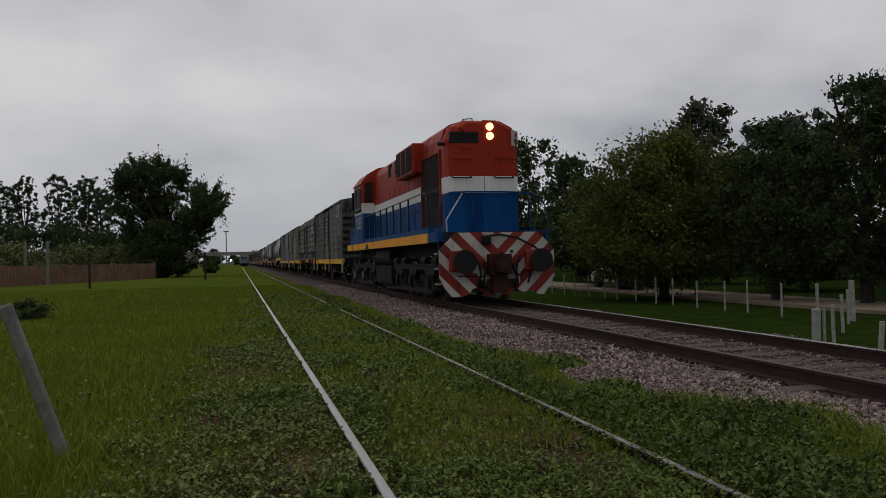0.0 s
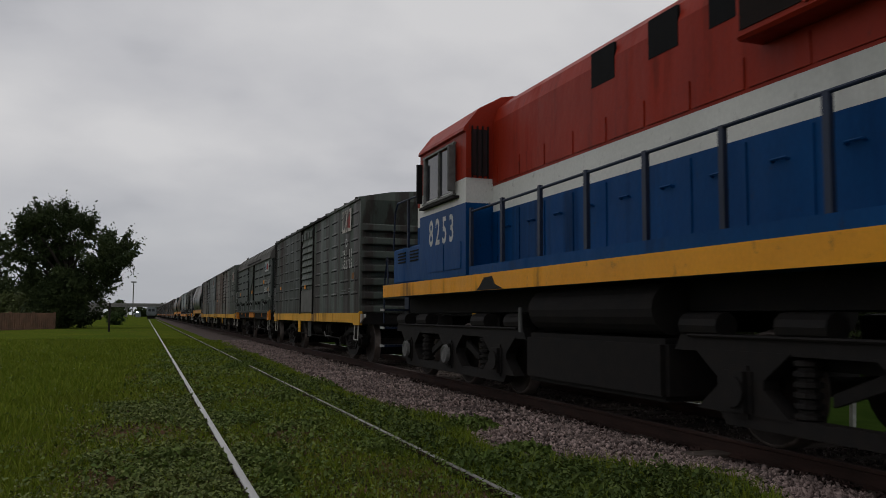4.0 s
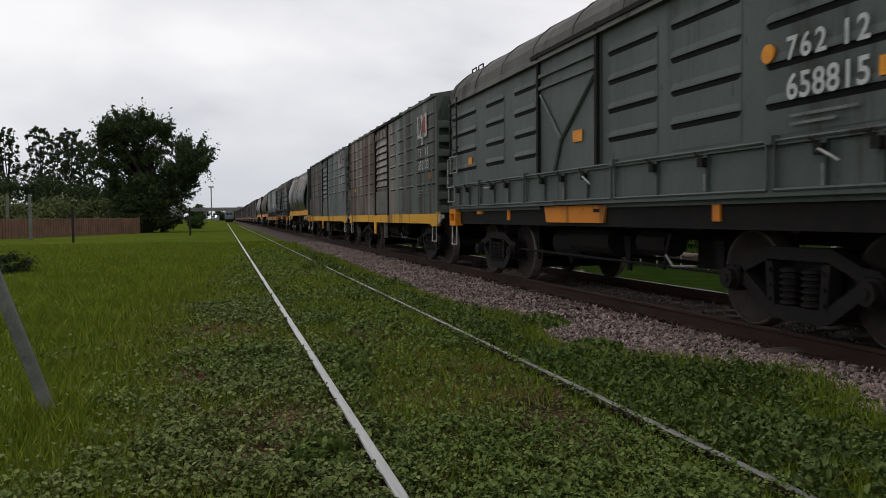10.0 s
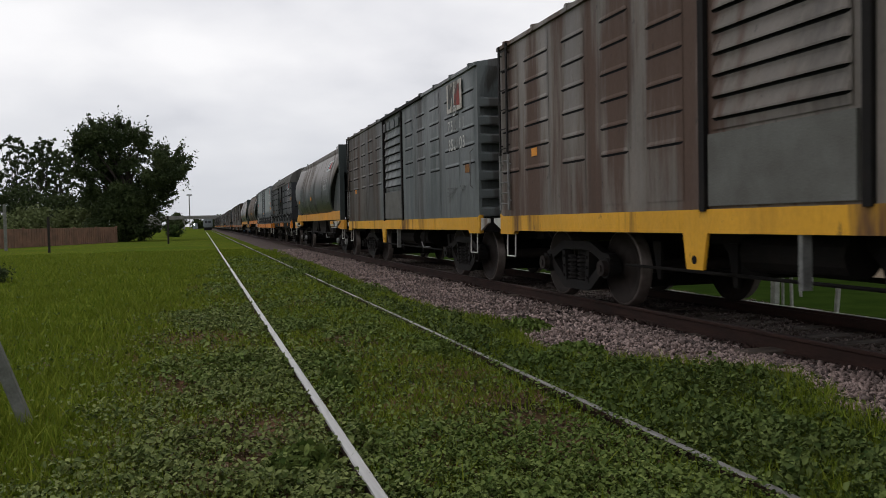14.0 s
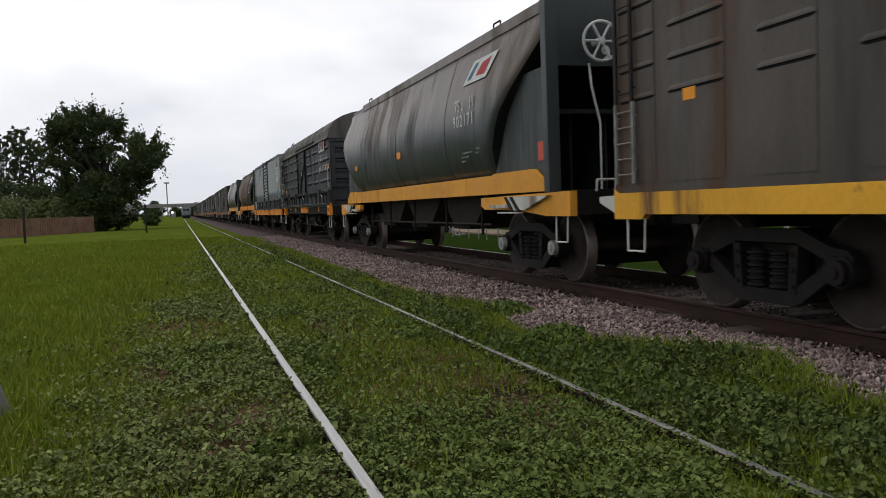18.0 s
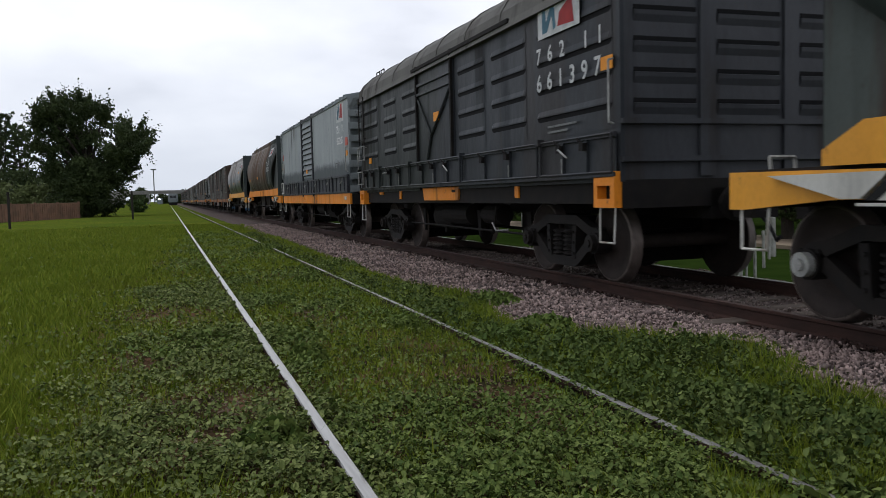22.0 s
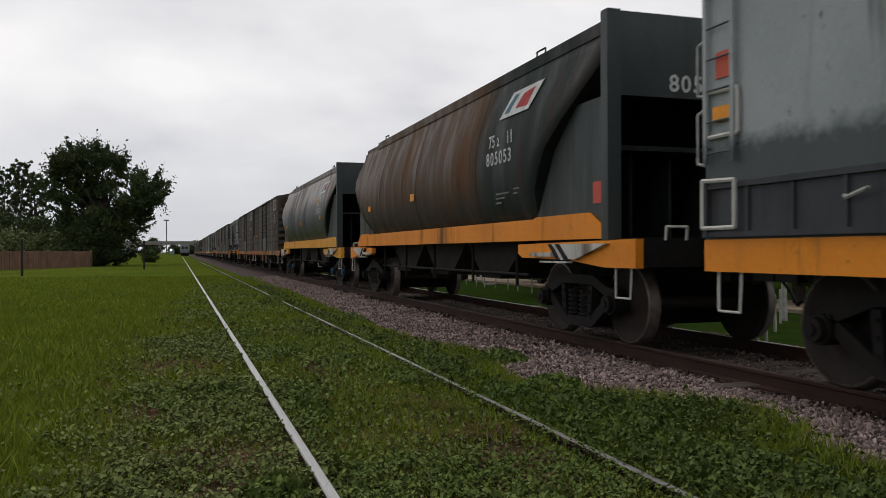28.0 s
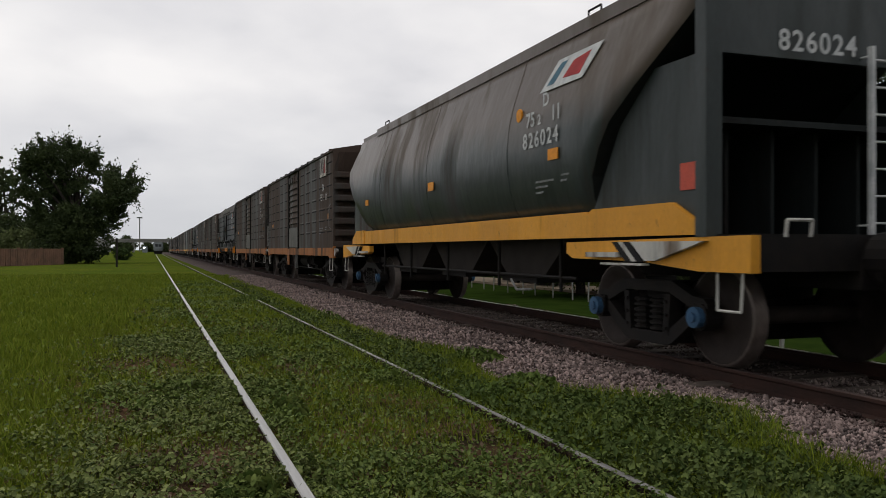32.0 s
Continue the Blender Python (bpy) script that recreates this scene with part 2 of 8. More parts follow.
M_RAILSIDE = plain("rusted_rail_web", (0.050, 0.025, 0.019), (0.028, 0.016, 0.013), 9, 0.85, 0.1, 0.4, (1, 0.2, 1))
M_RAILTOP = plain("worn_bright_rail_head", (0.50, 0.49, 0.47), (0.36, 0.35, 0.34), 5, 0.32, 0.85, 0.06, (1, 0.05, 1))
M_RAILDULL = plain("dull_grey_rail_head", (0.33, 0.32, 0.31), (0.14, 0.13, 0.12), 4, 0.5, 0.5, 0.1, (1, 0.15, 1))
M_RAILBROWN = plain("brown_rusted_rail_head", (0.075, 0.045, 0.036), (0.045, 0.030, 0.026), 6, 0.6, 0.3, 0.15, (1, 0.1, 1))
M_SLEEPER = plain("weathered_sleeper_wood", (0.112, 0.090, 0.074), (0.062, 0.048, 0.039), 8, 0.9, 0, 0.6, (0.3, 1, 1))
M_STONE = plain("pinkish_ballast_stone", (0.215, 0.155, 0.140), (0.13, 0.10, 0.095), 2.5, 0.9, 0, 0.4)
M_BARK = plain("dark_bark", (0.040, 0.032, 0.026), (0.022, 0.018, 0.015), 7, 0.95, 0, 0.8, (1, 1, 0.3))
M_POST = plain("white_limed_post", (0.36, 0.36, 0.33), (0.22, 0.22, 0.195), 6, 0.9, 0, 0.3)
M_GREYPOST = plain("grey_concrete_post", (0.19, 0.192, 0.175), (0.11, 0.118, 0.10), 8, 0.9, 0, 0.5)
M_POLE = plain("dark_timber_pole", (0.03, 0.026, 0.022), None, 5, 0.9, 0, 0.5, (1, 1, 0.2))
M_CONCRETE = plain("pale_concrete", (0.24, 0.235, 0.22), (0.16, 0.155, 0.148), 1.5, 0.9, 0, 0.3)
M_ROADDUST = plain("pale_dirt_road", (0.26, 0.205, 0.145), (0.18, 0.14, 0.10), 1.2, 0.95, 0, 0.4)
M_BRICK = plain("weathered_brick_wall", (0.22, 0.125, 0.085), (0.13, 0.082, 0.058), 1.2, 0.9, 0, 0.4)
M_GLASSDARK, _n, _l, _s = node_mat("cab_window_glass")
_s.inputs["Base Color"].default_value, _s.inputs["Roughness"].default_value = (0.02, 0.022, 0.025, 1), 0.08
_s.inputs["Specular IOR Level"].default_value = 0.6
M_LAMP, _n, _l, _s = node_mat("lit_headlamp")
_s.inputs["Base Color"].default_value = (0.9, 0.8, 0.6, 1)
_s.inputs["Emission Color"].default_value, _s.inputs["Emission Strength"].default_value = (1.0, 0.70, 0.30, 1), 2.3
M_FARLAMP, _n, _l, _s = node_mat("distant_vehicle_lamp")
_s.inputs["Emission Color"].default_value, _s.inputs["Emission Strength"].default_value = (0.75, 0.88, 1.0, 1), 12.0


def leaf_mat(name, a, b, c, trans=0.14, sheen=0.05):
    m, n, l, s = node_mat(name)
    g = n.new("ShaderNodeNewGeometry")
    x = mix_node(m, g.outputs["Random Per Island"], a, b)
    x = mix_node(m, ramp_node(m, noise_node(m, 0.5, 3), 0.45, 0.7), x, c)
    l.new(x, s.inputs["Base Color"])
    s.inputs["Roughness"].default_value = 0.55
    s.inputs["Specular IOR Level"].default_value = sheen
    t, mixs, out = n.new("ShaderNodeBsdfTranslucent"), n.new("ShaderNodeMixShader"), n["Material Output"]
    l.new(x, t.inputs[0])
    mixs.inputs[0].default_value = trans
    l.new(s.outputs[0], mixs.inputs[1])
    l.new(t.outputs[0], mixs.inputs[2])
    l.new(mixs.outputs[0], out.inputs[0])
    return m


M_LEAF_A = leaf_mat("dark_tree_leaves", (0.032, 0.047, 0.018), (0.056, 0.073, 0.027), (0.028, 0.042, 0.018))
M_LEAF_B = leaf_mat("mid_green_tree_leaves", (0.036, 0.062, 0.020), (0.060, 0.092, 0.030), (0.03, 0.052, 0.018))
M_LEAF_E = leaf_mat("lit_green_tree_leaves", (0.058, 0.074, 0.014), (0.105, 0.120, 0.024), (0.050, 0.064, 0.014))
M_LEAF_D = leaf_mat("pale_brush_leaves", (0.10, 0.125, 0.045), (0.15, 0.175, 0.08), (0.085, 0.105, 0.042))
M_LEAF_C = leaf_mat("grey_green_tree_leaves", (0.055, 0.066, 0.046), (0.08, 0.09, 0.06), (0.045, 0.058, 0.038))
M_WEED = leaf_mat("clover_and_vine_leaves", (0.044, 0.074, 0.015), (0.165, 0.207, 0.057), (0.084, 0.132, 0.027), sheen=0.07)
M_CLOVER = leaf_mat("clover_leaves", (0.040, 0.064, 0.014), (0.205, 0.235, 0.080), (0.090, 0.120, 0.029), sheen=0.07)
M_VINE = leaf_mat("dark_vine_leaves", (0.021, 0.040, 0.009), (0.135, 0.172, 0.050), (0.052, 0.082, 0.019), sheen=0.06)
M_GRASS = leaf_mat("grass_blades", (0.078, 0.128, 0.009), (0.200, 0.230, 0.028), (0.120, 0.152, 0.015))
M_DRY = leaf_mat("dry_leaf_litter", (0.085, 0.055, 0.034), (0.17, 0.13, 0.085), (0.075, 0.05, 0.032), 0.1)

M_GROUND, _n, _l, _s = node_mat("grassy_ground")


def _soil(grass):
    """Dark earth along the siding, grass elsewhere; the trees' shade is coloured in beyond the line."""
    n, l = M_GROUND.node_tree.nodes, M_GROUND.node_tree.links
    c, sp = n.new("ShaderNodeTexCoord"), n.new("ShaderNodeSeparateXYZ")
    l.new(c.outputs["Object"], sp.inputs[0])
    k = None
    for axis, pts in ((0, (-1.5, -0.5)), (0, (6.0, 4.6)), (1, (30.0, 14.0))):
        r = n.new("ShaderNodeMapRange")
        r.inputs[1].default_value, r.inputs[2].default_value = pts
        l.new(sp.outputs[axis], r.inputs[0])
        if k is None:
            k = r.outputs[0]
        else:
            m = n.new("ShaderNodeMath")
            m.operation = "MULTIPLY"
            l.new(k, m.inputs[0])
            l.new(r.outputs[0], m.inputs[1])
            k = m.outputs[0]
    earth = mix_node(M_GROUND, ramp_node(M_GROUND, noise_node(M_GROUND, 2.2, 5), 0.4, 0.62), (0.024, 0.021, 0.011), (0.100, 0.058, 0.035))
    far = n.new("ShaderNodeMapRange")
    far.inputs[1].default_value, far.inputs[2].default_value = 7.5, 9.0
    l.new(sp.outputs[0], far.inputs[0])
    # shade of the lane trees put into the grass colour
    shaded_grass = mix_node(M_GROUND, ramp_node(M_GROUND, noise_node(M_GROUND, 1.3, 5), 0.35, 0.65), (0.014, 0.027, 0.005), (0.022, 0.038, 0.007))
    verge = mix_node(M_GROUND, far.outputs[0], grass, shaded_grass)
    return mix_node(M_GROUND, k, verge, earth)


_g = mix_node(M_GROUND, ramp_node(M_GROUND, noise_node(M_GROUND, 0.16, 5), 0.38, 0.62), (0.082, 0.118, 0.014), (0.125, 0.140, 0.018))
_g = mix_node(M_GROUND, ramp_node(M_GROUND, noise_node(M_GROUND, 6.0, 6, rough=0.7), 0.42, 0.62), _g, (0.055, 0.084, 0.014))
_g = mix_node(M_GROUND, ramp_node(M_GROUND, noise_node(M_GROUND, 0.75, 4, shift=(0.4, 0, 0)), 0.60, 0.72), _g, (0.070, 0.055, 0.032))
_g = mix_node(M_GROUND, 0.5, _g, ramp_node(M_GROUND, noise_node(M_GROUND, 38, 4), 0.3, 0.7, (0.35, 0.35, 0.35, 1), (1, 1, 1, 1)), "MULTIPLY")
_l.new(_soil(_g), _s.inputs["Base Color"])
_s.inputs["Roughness"].default_value = 0.95
_s.inputs["Specular IOR Level"].default_value = 0.0
bump_node(M_GROUND, _s, noise_node(M_GROUND, 12, 6), 0.7, 0.05)


# ---- building helpers ----
def part(name, bm, material, parent=None, label="", smooth=False):
    """Links a bmesh (or a mesh that is already made) as one mesh object under a thing or a part."""
    if isinstance(bm, bpy.types.Mesh):
        me = bm
    else:
        me = bpy.data.meshes.new(name)
        bm.to_mesh(me)
        bm.free()
        me.materials.append(material)
        if smooth:
            for p in me.polygons:
                p.use_smooth = True
    ob = new(name, me)
    ob.parent = parent
    if label:
        tagged(ob, label)
    return ob


def thing(name, label, category, m=None, group="", kind=""):
    ob = new(name)
    if m is not None:
        ob.matrix_basis = m
    return tagged(ob, label, category, group, kind)


def box(bm, x0, x1, y0, y1, z0, z1):
    v = [bm.verts.new((x, y, z)) for x in (x0, x1) for y in (y0, y1) for z in (z0, z1)]
    for f in ((0, 1, 3, 2), (4, 6, 7, 5), (0, 4, 5, 1), (2, 3, 7, 6), (0, 2, 6, 4), (1, 5, 7, 3)):
        bm.faces.new([v[i] for i in f])
    return v


def boxes(*rows):
    bm = bmesh.new()
    for r in rows:
        box(bm, *r)
    return bm


def soft_box(x0, x1, y0, y1, z0, z1, r=0.02, seg=2):
    bm = boxes((x0, x1, y0, y1, z0, z1))
    bmesh.ops.bevel(bm, geom=list(bm.edges), offset=r, segments=seg, affect="EDGES")
    return bm


def rod(bm, a, b, r, seg=8):
    """A round bar from a to b."""
    a, b = Vector(a), Vector(b)
    q = (b - a).to_track_quat("Z", "Y").to_matrix()
    rings = []
    for p in (a, b):
        rings.append([bm.verts.new(p + q @ Vector((r * math.cos(2 * math.pi * i / seg), r * math.sin(2 * math.pi * i / seg), 0))) for i in range(seg)])
    for i in range(seg):
        bm.faces.new((rings[0][i], rings[0][(i + 1) % seg], rings[1][(i + 1) % seg], rings[1][i]))
    bm.faces.new(rings[0][::-1])
    bm.faces.new(rings[1])
    return bm


def tube(points, r, seg=8):
    """A bent bar through the points."""
    bm = bmesh.new()
    for a, b in zip(points, points[1:]):
        rod(bm, a, b, r, seg)
    return bm


def prism(bm, outline, axis, lo, hi):
    """A slab with the outline (pairs), between lo and hi along the axis."""
    def at(p, d):
        return {"x": (d, p[0], p[1]), "y": (p[0], d, p[1]), "z": (p[0], p[1], d)}[axis]
    a = [bm.verts.new(at(p, lo)) for p in outline]
    b = [bm.verts.new(at(p, hi)) for p in outline]
    n = len(outline)
    for i in range(n):
        bm.faces.new((a[i], a[(i + 1) % n], b[(i + 1) % n], b[i]))
    bm.faces.new(a[::-1])
    bm.faces.new(b)
    bmesh.ops.recalc_face_normals(bm, faces=bm.faces)
    return bm


def lathe(profile, seg=24):
    """A turned shape about the x axis from pairs (x, radius)."""
    bm = bmesh.new()
    rings = [[bm.verts.new((x, r * math.cos(2 * math.pi * i / seg), r * math.sin(2 * math.pi * i / seg))) for i in range(seg)] for x, r in profile]
    for a, b in zip(rings, rings[1:]):
        for i in range(seg):
            bm.faces.new((a[i], a[(i + 1) % seg], b[(i + 1) % seg], b[i]))
    bm.faces.new(rings[0])
    bm.faces.new(rings[-1][::-1])
    bmesh.ops.recalc_face_normals(bm, faces=bm.faces)
    return bm


def mesh_np(name, verts, faces, material):
    """A mesh from arrays; every face has the same number of corners."""
    me = bpy.data.meshes.new(name)
    n, k = faces.shape
    me.vertices.add(len(verts))
    me.vertices.foreach_set("co", verts.astype(np.float32).ravel())
    me.loops.add(n * k)
    me.loops.foreach_set("vertex_index", faces.astype(np.int32).ravel())
    me.polygons.add(n)
    me.polygons.foreach_set("loop_start", np.arange(0, n * k, k, dtype=np.int32))
    me.update(calc_edges=True)
    me.materials.append(material)
    return me


def glyphs(text, height, spacing):
    """Outlines of a text in the built-in font, as a mesh that nothing links."""
    cu = bpy.data.curves.new("lettering", "FONT")
    cu.body, cu.size, cu.offset, cu.space_character = text, height * 1.4, height * 0.026, spacing
    tmp = new("lettering", cu)
    me = bpy.data.meshes.new_from_object(tmp.evaluated_get(bpy.context.evaluated_depsgraph_get()))
    bpy.data.objects.remove(tmp)
    return me


def letters(text, height, parent, x, y, z, material=M_STENCIL, face="side", width=None, squeeze=1.0):
    """Lettering on the side (read towards -y) or on the front end (read towards +x) of a thing, one part a character."""
    def extent(k):
        q = [v.co.x for v in glyphs(text, height, k).vertices]
        return max(q) - min(q)
    spacing = 1.0
    if width:
        one, two = extent(1.0), extent(1.5)
        spacing = max(0.85, 1.0 + 0.5 * (width - one) / max(1e-3, two - one))
    bm = bmesh.new()
    bm.from_mesh(glyphs(text, height, spacing))
    x_lo = min(v.co.x for v in bm.verts)
    for v in bm.verts:
        px, py = (v.co.x - x_lo) * squeeze, v.co.y
        v.co = (x, y - px, z + py) if face == "side" else (x + px, y, z + py)
    bm.verts.ensure_lookup_table()
    seen = set()
    for v0 in bm.verts:
        if v0.index in seen:
            continue
        stack, isle = [v0], []
        seen.add(v0.index)
        while stack:
            v = stack.pop()
            isle.append(v)
            for e in v.link_edges:
                w = e.other_vert(v)
                if w.index not in seen:
                    seen.add(w.index)
                    stack.append(w)
        at = {v: i for i, v in enumerate(isle)}
        faces = {f for v in isle for f in v.link_faces}
        me = bpy.data.meshes.new("character")
        me.from_pydata([v.co[:] for v in isle], [], [[at[v] for v in f.verts] for f in faces])
        me.materials.append(material)
        part("character", me, material, parent)
    bm.free()


def leaf_cloud(rng, centres, radii, count, size, flatten=0.8):
    """Leaves scattered in clumps: arrays of verts and quads. Each leaf is a bent rhomb."""
    n = len(centres)
    w = radii ** 2 / (radii ** 2).sum()
    idx = rng.choice(n, count, p=w)
    d = rng.normal(size=(count, 3))
    d /= np.linalg.norm(d, axis=1)[:, None]
    rad = radii[idx] * np.minimum(1.25, np.abs(rng.normal(size=count)) * 0.58 + 0.12)
    p = centres[idx] + d * rad[:, None] * np.array([1, 1, flatten])
    a = rng.normal(size=(count, 3))
    a /= np.linalg.norm(a, axis=1)[:, None]
    b = np.cross(a, rng.normal(size=(count, 3)))
    b /= np.linalg.norm(b, axis=1)[:, None]
    s = size * rng.uniform(0.6, 1.4, count)[:, None]
    v = np.stack([p - a * s, p + b * s * 0.45, p + a * s, p - b * s * 0.45], 1).reshape(-1, 3)
    return v, np.arange(4 * count).reshape(-1, 4)


def tree(name, label, x, y, z, height, width, seed, leafmat=M_LEAF_A, trunk=0.22, clear=0.2, count=9000, leaf=0.16, clumps=38, shape="round", lean=0.0, limbs=9, fluff=1.0):
    rng = np.random.default_rng(seed)
    t = thing(name, label, "tree", pose(x, y, z))
    bm = bmesh.new()
    pts = [Vector((lean * k * k * height + rng.normal() * 0.04 * k * height * 0.3, rng.normal() * 0.03 * k * height * 0.3, k * height * 0.72)) for k in (0, 0.2, 0.4, 0.6, 0.8, 1.0)]
    for i, (a, b) in enumerate(zip(pts, pts[1:])):
        rod(bm, a, b, trunk * (1 - 0.16 * i), 9)
    part("trunk", bm, M_BARK, t)
    cs, rs = [], []
    for i in range(clumps):
        k = clear + (1 - clear) * (i + rng.uniform(0, 1)) / clumps
        if shape == "round":
            env = math.sin(math.pi * min(1, max(0.06, (k - clear * 0.6) / (1.06 - clear * 0.6)) ** 0.85)) ** 0.7
        elif shape == "column":
            env = 0.55 + 0.45 * math.sin(math.pi * k)
        else:
            env = max(0.12, 1.05 - (k - clear) / (1 - clear))
        ang = rng.uniform(0, 2 * math.pi)
        env *= 0.86 + 0.34 * noise.noise((2.2 * math.cos(ang), 2.2 * math.sin(ang), 5 * k + seed))
        r = width / 2 * env * math.sqrt(rng.uniform(0.03, 1.0))
        cs.append((r * math.cos(ang) + lean * k * k * height, r * math.sin(ang), k * height * 0.96))
        rs.append(width * rng.uniform(0.05, 0.17) * fluff)
    cs, rs = np.array(cs), np.array(rs)
    for i in rng.choice(len(cs), min(limbs, len(cs)), replace=False):
        bm = bmesh.new()
        c = Vector(cs[i])
        k = max(0.15, min(0.85, (c.z / height) * 0.65))
        a = Vector((lean * k * k * height, 0, k * height * 0.72))
        m = (a + c) / 2 + Vector((0, 0, -0.03 * height))
        rod(bm, a, m, trunk * 0.36, 6)
        rod(bm, m, c, trunk * 0.2, 6)
        part("limb", bm, M_BARK, t)
    v, f = leaf_cloud(rng, cs, rs, count, leaf)
    part("crown", mesh_np("crown", v, f, leafmat), leafmat, t)
    return t


# ---- the plan: x across the tracks, y along them, z = 0 at the siding's rail tops ----
SID_L, SID_R = 0.733, 2.433
MAIN_L, MAIN_R, MAIN_X, MAIN_Z = 5.341, 7.041, 6.191, 0.072


def ground_z(x, y):
    """Level of the bare ground."""
    z = -0.07
    if x > 2.9:
        z -= 0.10 * min(1, (x - 2.9) / 0.6)
    if x > 8.3:
        z -= 0.40 * min(1, (x - 8.3) / 2.2) ** 1.3
    return z


def span(*rows):
    out = []
    for a, b, step in rows:
        out += list(np.arange(a, b, step))
    return out + [rows[-1][1]]


gx = span((-1600, -200, 200), (-200, -40, 20), (-40, -8, 2), (-8, 12, 0.25), (12, 40, 2), (40, 200, 20), (200, 1600, 200))
gy = span((-120, -12, 12), (-12, 0, 2), (0, 16, 0.25), (16, 60, 1), (60, 200, 10), (200, 3600, 200))
gv = []
for yy in gy:
    for xx in gx:
        w = 0.018 * noise.noise((xx * 1.3, yy * 1.3, 0)) + 0.02 * noise.noise((xx * 0.35, yy * 0.35, 3)) if abs(xx) < 40 and yy < 70 else 0
        gv.append((xx, yy, ground_z(xx, yy) + w))
nx = len(gx)
gf = [(j * nx + i, j * nx + i + 1, (j + 1) * nx + i + 1, (j + 1) * nx + i) for j in range(len(gy) - 1) for i in range(nx - 1)]
ground = new("ground", mesh_np("ground", np.array(gv), np.array(gf), M_GROUND))
for p in ground.data.polygons:
    p.use_smooth = True
tagged(ground, "rough mown grass with weeds and bare earth", "ground", kind="structure")


# ---- tracks ----
def rail_mesh(y0, y1, z, headmat, webmat, depth=0.15):
    prof = [(-0.065, -depth), (0.065, -depth), (0.065, -depth + 0.012), (0.012, -depth + 0.03), (0.012, -0.045), (0.032, -0.035), (0.032, -0.006), (0.026, 0.0), (-0.026, 0.0), (-0.032, -0.006), (-0.032, -0.035), (-0.012, -0.045), (-0.012, -depth + 0.03), (-0.065, -depth + 0.012)]
    bm = bmesh.new()
    prism(bm, prof, "y", y0, y1)
    bm.normal_update()
    me = bpy.data.meshes.new("rail")
    bm.to_mesh(me)
    bm.free()
    me.materials.append(webmat)
    me.materials.append(headmat)
    for p in me.polygons:
        p.material_index = 1 if p.normal.z > 0.4 and p.center.z > -0.02 else 0
    return me


siding = thing("siding_track", "half-buried disused siding in grass with bright rails", "railway track", pose(0, 0, 0), kind="structure")
JOINT = 7.59
for x, mat in ((SID_L, M_RAILTOP), (SID_R, M_RAILDULL)):
    for y0, y1 in ((-30, JOINT - 0.004), (JOINT + 0.004, 420)):
        ob = part("rail", rail_mesh(y0, y1, 0, mat, M_RAILSIDE), None, siding, "straight steel rail sunk in grass")
        ob.location = (x, 0, 0)
        ob.scale.x = 1.0 if x == SID_L else 0.68
main = thing("main_track", "ballasted broad gauge running line with rusty rails", "railway track", pose(0, 0, 0), kind="structure")
for x in (MAIN_L, MAIN_R):
    ob = part("rail", rail_mesh(-60, 700, 0, M_RAILBROWN if x == MAIN_L else M_RAILTOP, M_RAILSIDE, 0.17), None, main, "rusty brown steel running rail")
    ob.location = (x, 0, MAIN_Z)
sleeper_bm = soft_box(-1.35, 1.35, -0.12, 0.12, -0.13, 0.0, 0.012, 1)
sleeper_me = bpy.data.meshes.new("sleeper")
sleeper_bm.to_mesh(sleeper_me)
sleeper_bm.free()
sleeper_me.materials.append(M_SLEEPER)
rng = np.random.default_rng(5)
for i in range(110):
    ob = part("sleeper", sleeper_me, None, main)
    ob.location, ob.rotation_euler = (MAIN_X + rng.normal() * 0.03, -2 + i * 0.62 + rng.normal() * 0.02, MAIN_Z - 0.160 + rng.normal() * 0.008), (0, 0, rng.normal() * 0.012)


def stones(rng, pts, size):
    """Broken stones: bent eight-sided lumps at the points."""
    n = len(pts)
    octa = np.array([(1, 0, 0), (-1, 0, 0), (0, 1, 0), (0, -1, 0), (0, 0, 1), (0, 0, -1)], float) * 1.25
    v = (octa[None] + rng.normal(size=(n, 6, 3)) * 0.40) * rng.uniform(0.5, 1.1, (n, 1, 3))
    a, b, c = rng.uniform(0, 6.28, n), rng.uniform(0, 6.28, n), rng.uniform(0, 6.28, n)
    ca, sa, cb, sb = np.cos(a), np.sin(a), np.cos(b), np.sin(b)
    rz = np.zeros((n, 3, 3)); rz[:, 0, 0] = ca; rz[:, 0, 1] = -sa; rz[:, 1, 0] = sa; rz[:, 1, 1] = ca; rz[:, 2, 2] = 1
    rx = np.zeros((n, 3, 3)); rx[:, 0, 0] = 1; rx[:, 1, 1] = cb; rx[:, 1, 2] = -sb; rx[:, 2, 1] = sb; rx[:, 2, 2] = cb
    v = np.einsum("nij,nkj->nki", rz @ rx, v) * (size * (0.55 + 0.95 * rng.uniform(0, 1, n) ** 2) * 0.5)[:, None, None] + pts[:, None]
    f = np.array([(0, 2, 4), (2, 1, 4), (1, 3, 4), (3, 0, 4), (2, 0, 5), (1, 2, 5), (3, 1, 5), (0, 3, 5)])
    return v.reshape(-1, 3), (f[None] + 6 * np.arange(n)[:, None, None]).reshape(-1, 3)


